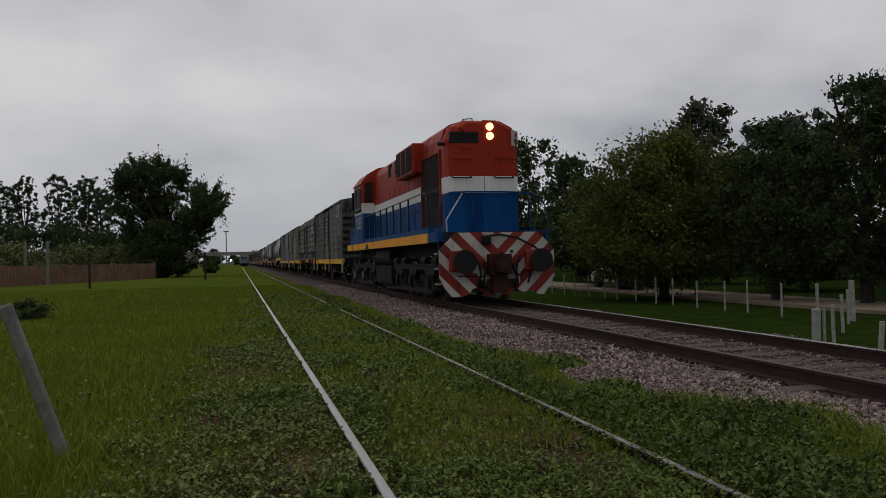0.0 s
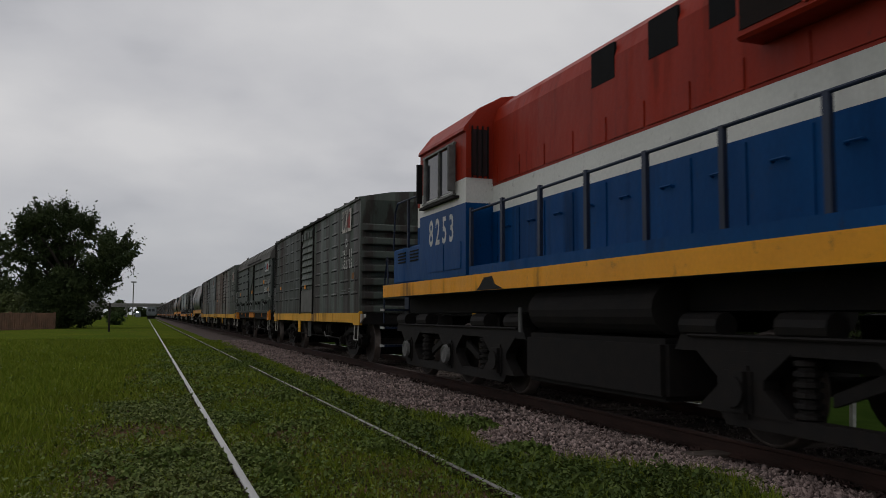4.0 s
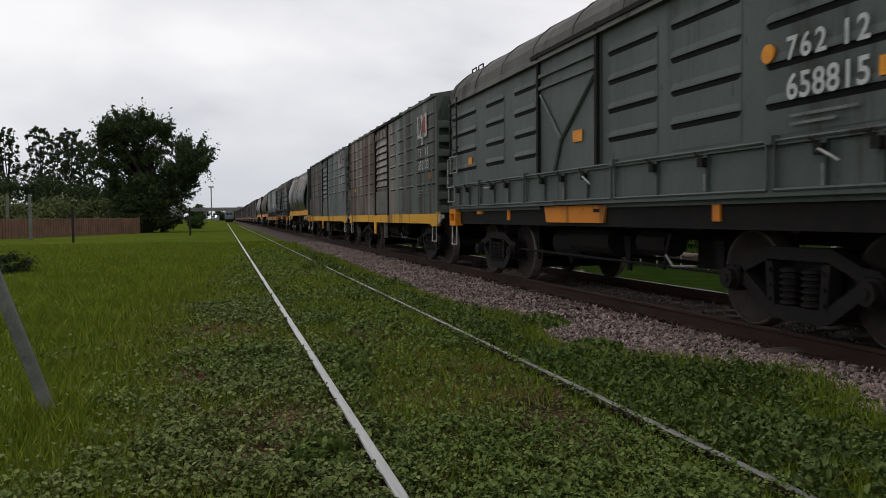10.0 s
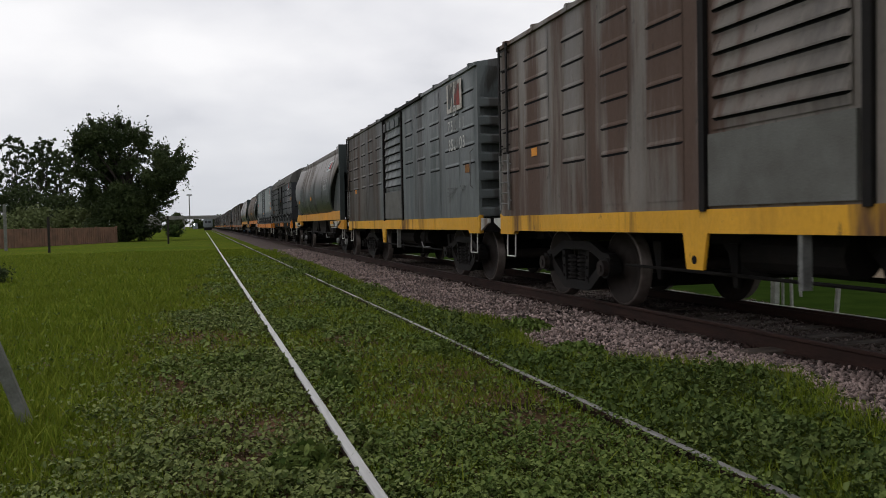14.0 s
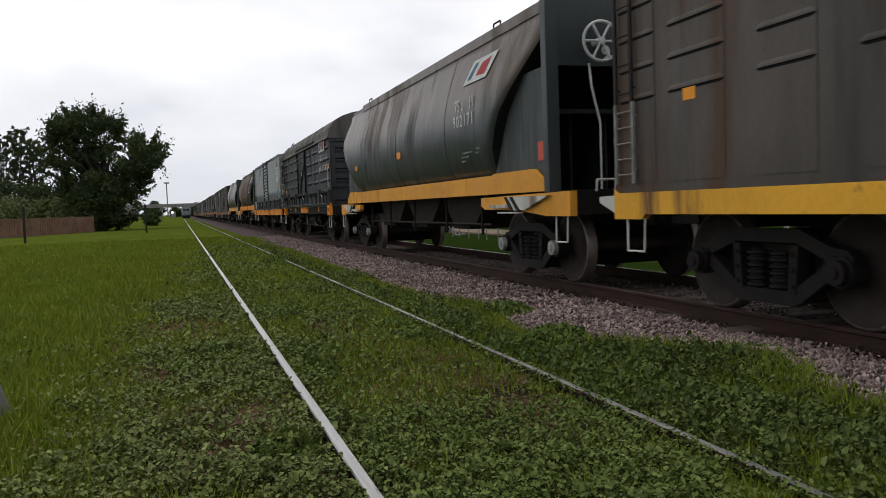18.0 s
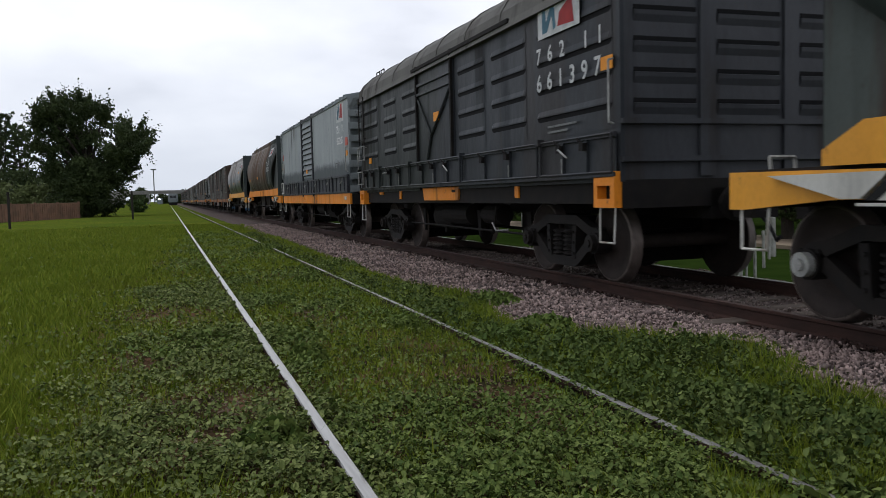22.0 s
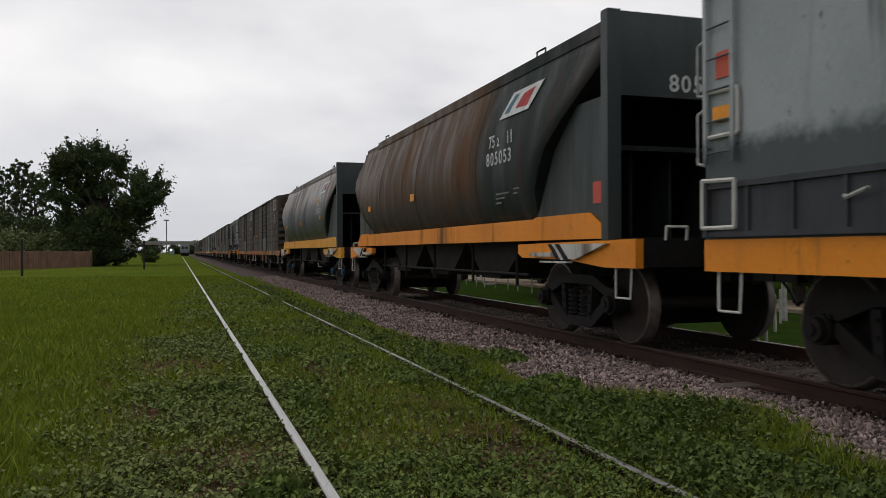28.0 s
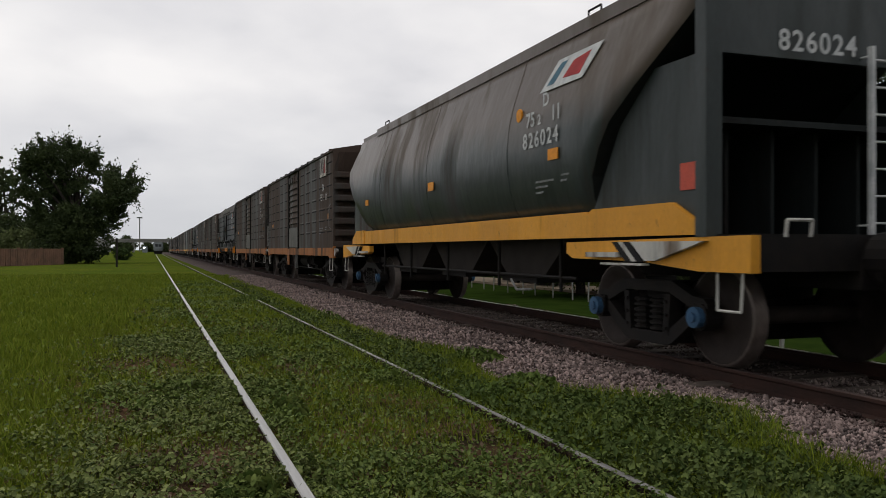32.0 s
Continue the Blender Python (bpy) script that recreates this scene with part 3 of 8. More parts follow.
# the stone bed: a low bank with broken stones on it
bed = bmesh.new()
prism(bed, [(3.0, -0.21), (3.35, -0.150), (4.3, -0.110), (4.85, -0.098), (5.22, -0.104), (5.45, -0.108), (6.95, -0.108), (7.15, -0.085), (7.5, -0.085), (8.0, -0.13), (9.2, -0.5)], "y", -60, 700)
M_BED = plain("packed_ballast", (0.090, 0.062, 0.055), (0.04, 0.030, 0.027), 22, 0.95, 0, 0.9, fine=70)
bed = part("ballast_bed", bed, M_BED)
tagged(bed, "packed pinkish grey ballast bed of the running line", "ballast", kind="structure")
M_STONE_N, _n, _l, _s = node_mat("broken_ballast_stone")
_geo = _n.new("ShaderNodeNewGeometry")
_c = mix_node(M_STONE_N, _geo.outputs["Random Per Island"], (0.40, 0.30, 0.272), (0.026, 0.019, 0.018))
_c = mix_node(M_STONE_N, ramp_node(M_STONE_N, noise_node(M_STONE_N, 1.1, 4), 0.45, 0.85), _c, (0.120, 0.080, 0.072))
_l.new(_c, _s.inputs["Base Color"])
_s.inputs["Roughness"].default_value = 0.92
M_STONE_OIL = plain("oily_ballast_stone", (0.050, 0.027, 0.022), (0.028, 0.017, 0.015), 3.5, 0.85, 0, 0.4)
rng = np.random.default_rng(11)


def bed_edge(y):
    """Where the weeds end and the stones begin."""
    return np.interp(y, [3.0, 4.1, 4.7, 5.6, 6.0, 6.2, 6.7, 7.0, 7.15, 7.7, 9.2, 10.5, 11.6, 13.7, 19.5, 27, 45], [4.1, 4.2, 4.3, 4.74, 4.66, 4.36, 4.10, 3.85, 3.45, 3.34, 3.62, 3.86, 3.45, 3.28, 3.36, 3.55, 3.8])


px_, py_ = [], []
n = 84000
yy = 2.5 + 42 * rng.uniform(0, 1, n) ** 1.7
xx = 3.0 + 5.1 * rng.uniform(0, 1, n) ** 1.15
edge = bed_edge(yy) + 0.07 * np.sin(yy * 5.3) + rng.normal(size=n) * 0.12
keep = (xx > edge) & (np.abs(xx - MAIN_L) > 0.09) & (np.abs(xx - MAIN_R) > 0.09) & ((xx < MAIN_L) | (xx > MAIN_R) | (rng.uniform(0, 1, n) < np.where(np.abs(((yy + 2) / 0.62 + 0.5) % 1 - 0.5) > 0.17, 0.62, 0.16 + 0.3 * (np.sin(yy * 0.9) > 0.2))))
xx, yy = xx[keep], yy[keep]
bz = np.interp(xx, [3.0, 3.35, 4.3, 4.85, 5.22, 5.45, 6.95, 7.15, 7.5, 8.0], [-0.16, -0.140, -0.104, -0.090, -0.098, -0.102, -0.102, -0.078, -0.078, -0.12]) + 0.004 + 0.022 * np.sin(xx * 3.1 + 1.7 * np.sin(yy * 1.3)) * np.sin(yy * 2.3 + xx)
oily = (xx > MAIN_L - 0.25 + 0.08 * rng.normal(size=len(xx))) & (xx < MAIN_L + 0.12)
inside = (xx > MAIN_L + 0.12) & ~oily
M_STONE_IN = plain("dusty_grey_ballast_stone", (0.25, 0.20, 0.18), (0.08, 0.064, 0.058), 13, 0.9, 0, 0.4)
for pick, mat, label in ((inside, M_STONE_IN, "dusty grey ballast stones between the running rails"), (~oily & ~inside, M_STONE_N, "loose broken pink and grey ballast stones"), (oily, M_STONE_OIL, "oil-darkened ballast stones beside the running rail")):
    v, f = stones(rng, np.stack([xx, yy, bz + rng.uniform(-0.012, 0.02, len(xx))], 1)[pick], 0.039)
    tagged(part("ballast_stones", mesh_np("ballast_stones", v, f, mat), mat), label, "ballast", kind="stuff")
m = 15000
ey_ = rng.uniform(2.8, 9.5, m)
ex_ = bed_edge(ey_) - 0.12 + (5.2 - bed_edge(ey_)) * rng.uniform(0, 1, m) ** 1.3
ez_ = np.interp(ex_, [3.0, 3.35, 4.3, 4.85, 5.22], [-0.16, -0.140, -0.104, -0.090, -0.098])
v, f = stones(rng, np.stack([ex_, ey_, ez_ + rng.uniform(-0.006, 0.016, m)], 1), 0.031)
tagged(part("ballast_stones", mesh_np("ballast_stones", v, f, M_STONE_N), M_STONE_N), "small broken gravel along the edge of the weeds", "ballast", kind="stuff")
# single larger pale stones that have rolled into the grass
for i in range(26):
    y = 3.6 + 9 * rng.uniform() ** 1.3
    p = np.array([[float(bed_edge(y)) + 0.05 + rng.normal() * 0.18, y, -0.10]])
    v, f = stones(rng, p * 0, rng.uniform(0.05, 0.09))
    ob = new("loose_stone", mesh_np("loose_stone", v, f, M_STONE))
    ob.location = p[0]
    tagged(ob, "pale stray ballast stone lying in weeds", "stone", "stray stones")


# ---- low plants ----
def bare(x, y):
    """Thin growth: 1 on trodden earth, 0 elsewhere."""
    k = 0.0
    for cx, cy, rx, ry in ((0.27, 5.25, 0.42, 0.42), (-0.05, 9.9, 0.7, 1.0), (-0.26, 7.0, 0.35, 0.5), (0.12, 4.5, 0.3, 0.3), (1.5, 9.0, 0.35, 0.9), (2.0, 4.8, 0.4, 0.9)):
        k = np.maximum(k, np.exp(-(((x - cx) / rx) ** 2 + ((y - cy) / ry) ** 2)))
    return k


def patch_noise(x, y, s, shift):
    return 0.5 + 0.25 * (np.sin(x * s + 1.7 * np.sin(y * s * 0.7 + shift)) + np.sin(y * s * 1.1 + 1.3 * np.sin(x * s * 0.9 - shift)))


def leafy(x, y):
    """How far broad leaves outgrow the grass: 0 to 1, in patches."""
    k = -0.55 + 2.1 * patch_noise(x, y, 1.7, 0.4) * (0.6 + 0.8 * patch_noise(x, y, 3.9, 1.9)) + 0.6 * (x > 2.55)
    for cx, cy, rx, ry, g in ((1.6, 7.2, 0.7, 1.5, 0.8), (1.5, 11.5, 0.8, 2.5, 0.6), (2.2, 5.3, 0.35, 0.7, 0.4), (0.25, 6.6, 0.3, 0.9, -0.4), (1.5, 4.3, 0.6, 0.7, -0.4), (-0.1, 4.2, 0.8, 0.6, -0.6)):
        k = k - g * np.exp(-(((x - cx) / rx) ** 2 + ((y - cy) / ry) ** 2))
    return np.clip(k, 0, 1)


def scatter(rng, n, y0, y1, power):
    y = y0 + (y1 - y0) * rng.uniform(0, 1, n) ** power
    lo, hi = -0.42 * y - 0.6, np.minimum(1.2 * y + 0.6, 5.1)
    return lo + (hi - lo) * rng.uniform(0, 1, n), y


def off_rails(x, gap):
    return (np.abs(x - SID_L) > gap) & (np.abs(x - SID_R) > gap * 0.9)


def flat_leaves(rng, x, y, z, size, tilt=0.45):
    n = len(x)
    ang = rng.uniform(0, 6.283, n)
    a = np.stack([np.cos(ang), np.sin(ang), rng.normal(size=n) * tilt], 1)
    b = np.stack([-np.sin(ang), np.cos(ang), rng.normal(size=n) * tilt], 1)
    p = np.stack([x, y, z], 1)
    s = size[:, None]
    # six corners, folded along the midrib
    up = np.cross(a, b) * (rng.uniform(0.05, 0.3, n)[:, None])
    mid = [(-0.5, 0.0, 0.0), (-0.12, 0.40, 1.0), (0.32, 0.34, 1.0), (0.58, 0.0, 0.0), (0.32, -0.34, 1.0), (-0.12, -0.40, 1.0)]
    v = np.stack([p + (a * i + b * j + up * k) * s for i, j, k in mid], 1).reshape(-1, 3)
    at = 6 * np.arange(n)[:, None]
    return v, np.concatenate([at + np.array([0, 3, 2, 1]), at + np.array([0, 5, 4, 3])])


def blades(rng, x, y, z, h, w):
    n = len(x)
    ang = rng.uniform(0, 6.283, n)
    d = np.stack([np.cos(ang), np.sin(ang), np.zeros(n)], 1)
    lean = rng.normal(size=(n, 3)) * 0.45
    lean[:, 2] = 1
    p = np.stack([x, y, z], 1)
    v = np.stack([p - d * w[:, None], p + d * w[:, None], p + lean * h[:, None]], 1).reshape(-1, 3)
    return v, np.arange(3 * n).reshape(-1, 3)


ground_at = np.vectorize(ground_z)


def gz(x, y):
    """Level of the soil that plants grow from: the ground, or the skirt of the stone bed."""
    return np.maximum(ground_at(x, y), np.where(x > 3.0, np.interp(x, [3.0, 3.35, 4.3, 4.85, 5.22], [-0.21, -0.15, -0.11, -0.098, -0.104]), -9.0))


rng = np.random.default_rng(21)
def sow(rng, n, y0, y1, power, dens, size, high, tilt, mat, name, label):
    """Broad leaves where the density allows."""
    x, y = scatter(rng, n, y0, y1, power)
    keep = (rng.uniform(0, 1, n) < dens(x, y)) & off_rails(x, 0.040) & (x < bed_edge(y) + 0.09 * rng.normal(size=n) + 0.05 * np.sin(7 * y))
    x, y = x[keep], y[keep]
    tuft = patch_noise(x, y, 15.0, 1.1) * (0.5 + patch_noise(x, y, 31.0, 0.3))
    thin = rng.uniform(0, 1, len(x)) < np.clip(0.30 + 1.35 * tuft, 0, 1)
    x, y, tuft = x[thin], y[thin], tuft[thin]
    hump = high * (0.12 + 1.1 * patch_noise(x, y, 6.1, 2.0) * patch_noise(x, y, 2.3, 0.7) + 0.95 * tuft)
    hump *= np.clip((bed_edge(y) - x) / 0.8, 0.2, 1) * np.where(x < SID_R, np.clip((SID_R - x) / 0.4, 0.3, 1), 1)
    z = gz(x, y) + 0.005 + hump * rng.uniform(0.0, 1.0, len(x)) ** 0.7
    v, f = flat_leaves(rng, x, y, z, rng.uniform(size[0], size[1], len(x)) * (1 + 0.022 * y), tilt)
    tagged(part(name, mesh_np(name, v, f, mat), mat), label, "weeds", kind="stuff")


def left_fade(x, y):
    return np.clip(0.9 + 1.9 * (x + 0.62 - 0.06 * (y - 4.8)) + 0.4 * np.sin(2.1 * y), 0.03, 1)


sow(rng, 420000, 2.2, 13, 1.45, lambda x, y: np.clip(leafy(x, y), 0.16, 1) * (1 - 0.97 * bare(x, y)) * left_fade(x, y) * (x < 0.9), (0.011, 0.032), 0.08, 0.46, M_CLOVER, "clover", "dense low grey-green clover beside the rail")
sow(rng, 400000, 2.2, 13, 1.45, lambda x, y: np.clip(leafy(x, y), 0.14, 1) * (1 - 0.72 * bare(x, y)) * (x > 0.7) * (x < 2.5), (0.010, 0.030), 0.085, 0.5, M_WEED, "weeds", "mixed green weed leaves between the siding rails")
sow(rng, 420000, 2.2, 30, 1.6, lambda x, y: (x > 2.36) * np.clip(0.62 + leafy(x, y), 0, 1), (0.014, 0.036), 0.125, 0.6, M_VINE, "vine_leaves", "dark creeping vine leaves beside the ballast")
sow(rng, 110000, 7, 34, 1.3, lambda x, y: np.clip(leafy(x, y), 0.12, 1) * left_fade(x, y) * (x < 2.5), (0.02, 0.045), 0.07, 0.5, M_WEED, "weeds", "low green weed leaves along the siding")

x, y = scatter(rng, 340000, 2.2, 46, 1.9)
dens = np.clip(1.15 - 0.85 * leafy(x, y) + 0.6 * (x < -0.4), 0.08, 1) * (1 - 0.92 * bare(x, y))
keep = (rng.uniform(0, 1, len(x)) < dens) & off_rails(x, 0.05) & (x < bed_edge(y))
x, y = x[keep], y[keep]
tall = np.where(rng.uniform(0, 1, len(x)) < 0.03, 2.0, 1.0)
v, f = blades(rng, x, y, gz(x, y) - 0.01, rng.uniform(0.04, 0.10, len(x)) * tall, 0.003 + 0.0006 * y)
tagged(part("grass", mesh_np("grass", v, f, M_GRASS), M_GRASS), "short uneven meadow grass blades", "grass", kind="stuff")

x, y = rng.uniform(2.5, 4.6, 50000), 2.6 + 26 * rng.uniform(0, 1, 50000) ** 1.6
keep = (x < bed_edge(y) - 0.05) & (rng.uniform(0, 1, 50000) < 0.25 + 0.9 * patch_noise(x, y, 2.7, 1.3))
x, y = x[keep], y[keep]
v, f = blades(rng, x, y, gz(x, y), rng.uniform(0.06, 0.15, len(x)), 0.0028 + 0.0006 * y)
tagged(part("grass", mesh_np("grass", v, f, M_GRASS), M_GRASS), "grass blades standing among the vine leaves", "grass", kind="stuff")

# soft longer grass in drifts over the open verge
n = 150000
y = 3.2 + 42 * rng.uniform(0, 1, n) ** 1.75
x = -0.35 - (0.62 * y + 0.4) * rng.uniform(0, 1, n) ** 0.9
drift = patch_noise(x, y, 1.1, 3.0) * (0.5 + patch_noise(x, y, 3.1, 0.6))
keep = rng.uniform(0, 1, n) < np.clip(0.15 + 1.2 * drift, 0, 1) * np.clip(-(x + 0.35) * 0.9, 0.1, 1)
x, y, drift = x[keep], y[keep], drift[keep]
v, f = blades(rng, x, y, gz(x, y) - 0.01, rng.uniform(0.05, 0.12, len(x)) * (0.6 + 0.9 * drift), 0.0028 + 0.0007 * y)
tagged(part("grass", mesh_np("grass", v, f, M_GRASS), M_GRASS), "soft longer grass drifting over the open verge", "grass", kind="stuff")

x, y = scatter(rng, 46000, 2.2, 13, 1.6)
keep = (rng.uniform(0, 1, len(x)) < 0.12 + 0.8 * bare(x, y)) & off_rails(x, 0.05) & (x < 3.6)
x, y = x[keep], y[keep]
v, f = flat_leaves(rng, x, y, gz(x, y) + rng.uniform(0.0, 0.03, len(x)), rng.uniform(0.015, 0.035, len(x)), 0.3)
tagged(part("leaf_litter", mesh_np("leaf_litter", v, f, M_DRY), M_DRY), "pale dry leaf litter on bare earth", "litter", kind="stuff")

# growth that creeps over the second rail
n = 5000
y = 2.4 + 40 * rng.uniform(0, 1, n) ** 1.8
side = rng.choice([-1, 1], n)
cover = np.exp(-((y - 7.0) / 0.35) ** 2) + np.exp(-((y - 12.6) / 0.5) ** 2) + np.exp(-((y - 17) / 0.6) ** 2) + 0.8 * np.exp(-((y - 4.6) / 0.2) ** 2)
x = SID_R - 0.012 + side * (0.012 + 0.05 * rng.uniform(0, 1, n)) * (1 - 0.9 * np.clip(cover, 0, 1))
v, f = flat_leaves(rng, x, y, rng.uniform(-0.03, 0.012, n), rng.uniform(0.014, 0.03, n), 0.35)
tagged(part("creeping_weeds", mesh_np("creeping_weeds", v, f, M_WEED), M_WEED), "small weed leaves creeping over the rail", "weeds", kind="stuff")

# the growth goes on, thinner, behind the standpoint
for mat, name, label, lo, hi, n, size in ((M_WEED, "weeds", "low green weeds along the siding behind", -1.2, 4.1, 26000, (0.04, 0.09)), (M_GRASS, "grass", "short meadow grass behind the standpoint", -3.2, 4.0, 60000, None)):
    x, y = rng.uniform(lo, hi, n), rng.uniform(-9, 2.6, n)
    x = x + 0.4 * np.random.default_rng(77).normal(size=n) * (x < lo + 1.0)
    keep = off_rails(x, 0.06)
    x, y = x[keep], y[keep]
    if size:
        v, f = flat_leaves(rng, x, y, gz(x, y) + rng.uniform(0.0, 0.08, len(x)), rng.uniform(*size, len(x)), 0.55)
    else:
        v, f = blades(rng, x, y, gz(x, y) - 0.01, rng.uniform(0.05, 0.11, len(x)), 0.006 + 0 * y)
    tagged(part(name, mesh_np(name, v, f, mat), mat), label, "weeds" if size else "grass", kind="stuff")
x, y = rng.uniform(4.1, 8.0, 4500), rng.uniform(-9, 2.6, 4500)
keep = (np.abs(x - MAIN_L) > 0.09) & (np.abs(x - MAIN_R) > 0.09)
v, f = stones(rng, np.stack([x, y, np.where(x < 4.95, -0.10, -0.075)], 1)[keep], 0.06)
tagged(part("ballast_stones", mesh_np("ballast_stones", v, f, M_STONE_N), M_STONE_N), "loose broken ballast stones behind the standpoint", "ballast", kind="stuff")

# broad tufts beside the rails
for i, (tx, ty, r, hgt) in enumerate(((1.0, 6.45, 0.16, 0.14), (0.98, 6.2, 0.12, 0.1), (0.45, 4.3, 0.2, 0.13), (2.2, 7.6, 0.13, 0.1), (2.75, 6.6, 0.3, 0.12), (3.2, 5.4, 0.4, 0.14), (3.5, 7.4, 0.35, 0.15), (3.3, 4.2, 0.4, 0.14), (2.9, 10.2, 0.35, 0.13), (3.7, 9.3, 0.4, 0.16), (2.0, 12.5, 0.3, 0.14), (2.9, 14.6, 0.5, 0.2), (2.3, 21, 0.5, 0.18))):
    n = 900
    ang, rad = rng.uniform(0, 6.283, n), r * np.sqrt(rng.uniform(0, 1, n))
    x, y = tx + rad * np.cos(ang), ty + rad * np.sin(ang)
    z = gz(x, y) + hgt * rng.uniform(0.1, 1, n) * np.clip(1.1 - (rad / r) ** 2, 0.1, 1)
    v, f = flat_leaves(rng, x, y, z, rng.uniform(0.025, 0.05, n), 0.8)
    ob = part("weed_clump", mesh_np("weed_clump", v, f, M_WEED), M_WEED)
    tagged(ob, "leafy green weed clump beside the siding rail", "weed", "weed clumps")

# ---- posts, fences and walls ----
lp = thing("leaning_post", "leaning grey weathered concrete fence post in grass", "post", pose(-1.15, 5.98, -0.1))
bm = bmesh.new()
prism(bm, [(-0.039, -0.039), (0.039, -0.039), (0.039, 0.039), (-0.039, 0.039)], "z", -0.1, 1.14)
bmesh.ops.bevel(bm, geom=list(bm.edges), offset=0.012, segments=1, affect="EDGES")
pp = part("shaft", bm, M_GREYPOST, lp)
pp.rotation_euler = (radians(2), radians(-18), 0)


def stake(x, y, h, w, tilt, z=-0.52, label="short white limed wooden stake in grass", group="white stakes"):
    t = thing("stake", label, "stake", pose(x, y, z, tilt * 0.5, tilt, 0), group)
    bm = soft_box(-w / 2, w / 2, -w / 2, w / 2, -0.1, h, w * 0.12, 1)
    part("shaft", bm, M_POST, t)
    return t


for x, y, h, w, tl in ((10.24, 12.95, 0.66, 0.125, 1), (10.37, 12.89, 0.66, 0.045, 0), (10.35, 12.62, 0.75, 0.05, -1), (12.45, 14.9, 0.78, 0.055, -1), (14.03, 16.6, 0.79, 0.055, 0), (14.74, 17.28, 0.96, 0.105, -1), (10.42, 11.6, 0.52, 0.07, 4), (13.9, 17.5, 0.9, 0.06, 0), (10.3, 9.9, 0.62, 0.08, 2), (10.25, 8.7, 0.64, 0.08, 0), (10.2, 7.2, 0.6, 0.08, -2)):
    stake(x, y, h, w, tl)
for i in range(20):
    y = 19.36 + i * 1.42 + 0.15 * math.sin(i * 2.1)
    stake(14.25 + 0.04 * i * 0.2, y, 0.86 + 0.04 * math.sin(i * 1.7), 0.045, 0.8 * math.sin(i * 3.3), label="thin white fence post along the lane", group="lane fence posts")

road = part("lane", boxes((16.6, 19.6, -60, 400, -0.56, -0.455)), M_ROADDUST)
tagged(road, "pale dusty dirt lane beyond the railway", "lane", kind="structure")

wall = thing("boundary_wall", "long low weathered brick boundary wall with concrete posts", "wall", kind="structure")
WX0, WY0, WX1, WY1 = -26.0, 36.0, -7.6, 80.0
wl_len = math.hypot(WX1 - WX0, WY1 - WY0)
wall.matrix_basis = pose(WX0, WY0, -0.1, 0, 0, math.degrees(math.atan2(WY1 - WY0, WX1 - WX0)))
for i in range(14):
    a = wl_len * i / 14
    part("wall_panel", soft_box(a + 0.06, a + wl_len / 14 - 0.06, -0.08, 0.08, -0.1, 1.42, 0.01, 1), M_BRICK, wall)
for i in range(15):
    a = wl_len * i / 14
    part("pillar", soft_box(a - 0.06, a + 0.06, -0.1, 0.1, -0.1, 1.5, 0.015, 1), M_BRICK, wall)
for i in range(14):
    a, step = wl_len * i / 14 + 0.06, (wl_len / 14 - 0.12) / 10
    part("batten", boxes(*[(a + step * (k + 0.42), a + step * (k + 0.58), -0.11, -0.078, -0.1, 1.38 + 0.05 * math.sin(i * 3.1 + k * 1.9)) for k in range(10)]), M_BRICK, wall)
for x, y, h in ((-12.2, 58.5, 3.0), (-14.8, 64, 3.1), (-17.0, 62, 3.0)):
    t = thing("concrete_fence_post", "tall pale concrete fence post by the wall", "post", pose(x, y, -0.1), "concrete posts")
    part("shaft", soft_box(-0.085, 0.085, -0.085, 0.085, 0, h, 0.02, 1), M_GREYPOST, t)
for x, y, h in ((-8.25, 50, 2.05), (-2.55, 66, 2.2)):
    t = thing("pole", "slim dark wooden pole beside the grass", "pole", pose(x, y, -0.1))
    bm = bmesh.new()
    rod(bm, (0, 0, -0.2), (0, 0, h), 0.07, 8)
    part("shaft", bm, M_POLE, t)

# ---- far road bridge, mast, standing railcar ----
br = thing("road_bridge", "distant concrete road bridge over the railway", "bridge", pose(0, 450, 0), kind="structure")
part("deck", boxes((-60, 60, -5, 5, 5.1, 6.0)), M_CONCRETE, br)
part("parapet", boxes((-60, 60, -5.2, -5.0, 6.0, 6.9)), M_CONCRETE, br)
part("abutment", boxes((-40, -20.5, -5, 5, -0.2, 5.1)), M_CONCRETE, br)
for x in (-9.5, 11.5):
    part("pier", boxes((x - 0.6, x + 0.6, -4, 4, -0.2, 5.1)), M_CONCRETE, br)
mast = thing("mast", "thin tall lamp mast behind the bridge", "mast", pose(-6.7, 470, 0))
bm = bmesh.new()
rod(bm, (0, 0, 0), (0, 0, 18.6), 0.28, 8)
part("pole", bm, M_GREYPOST, mast)
part("lamp_head", boxes((-1.4, 1.4, -0.3, 0.3, 18.2, 18.9)), M_GREYPOST, mast)
rc = thing("standing_railcar", "pale railcar standing far off on the siding", "railcar", pose(1.6, 270, 0))
part("body", soft_box(-1.45, 1.45, 0, 18, 0.9, 3.6, 0.25, 2), M_LIGHTGREY, rc)
for x in (-0.95, 0.05):
    part("window", boxes((x, x + 0.85, -0.02, 0.05, 2.2, 3.0)), M_GLASSDARK, rc)
part("underframe", boxes((-1.2, 1.2, 0.3, 17.7, 0.0, 0.95)), M_UNDER, rc)
lv = thing("lit_vehicle", "far small vehicle with a bluish bright lamp", "vehicle", pose(-3.6, 420, -0.1))
part("body", soft_box(-1.2, 1.2, 0, 5, 0.0, 3.0, 0.2, 2), M_LIGHTGREY, lv)
bm = bmesh.new()
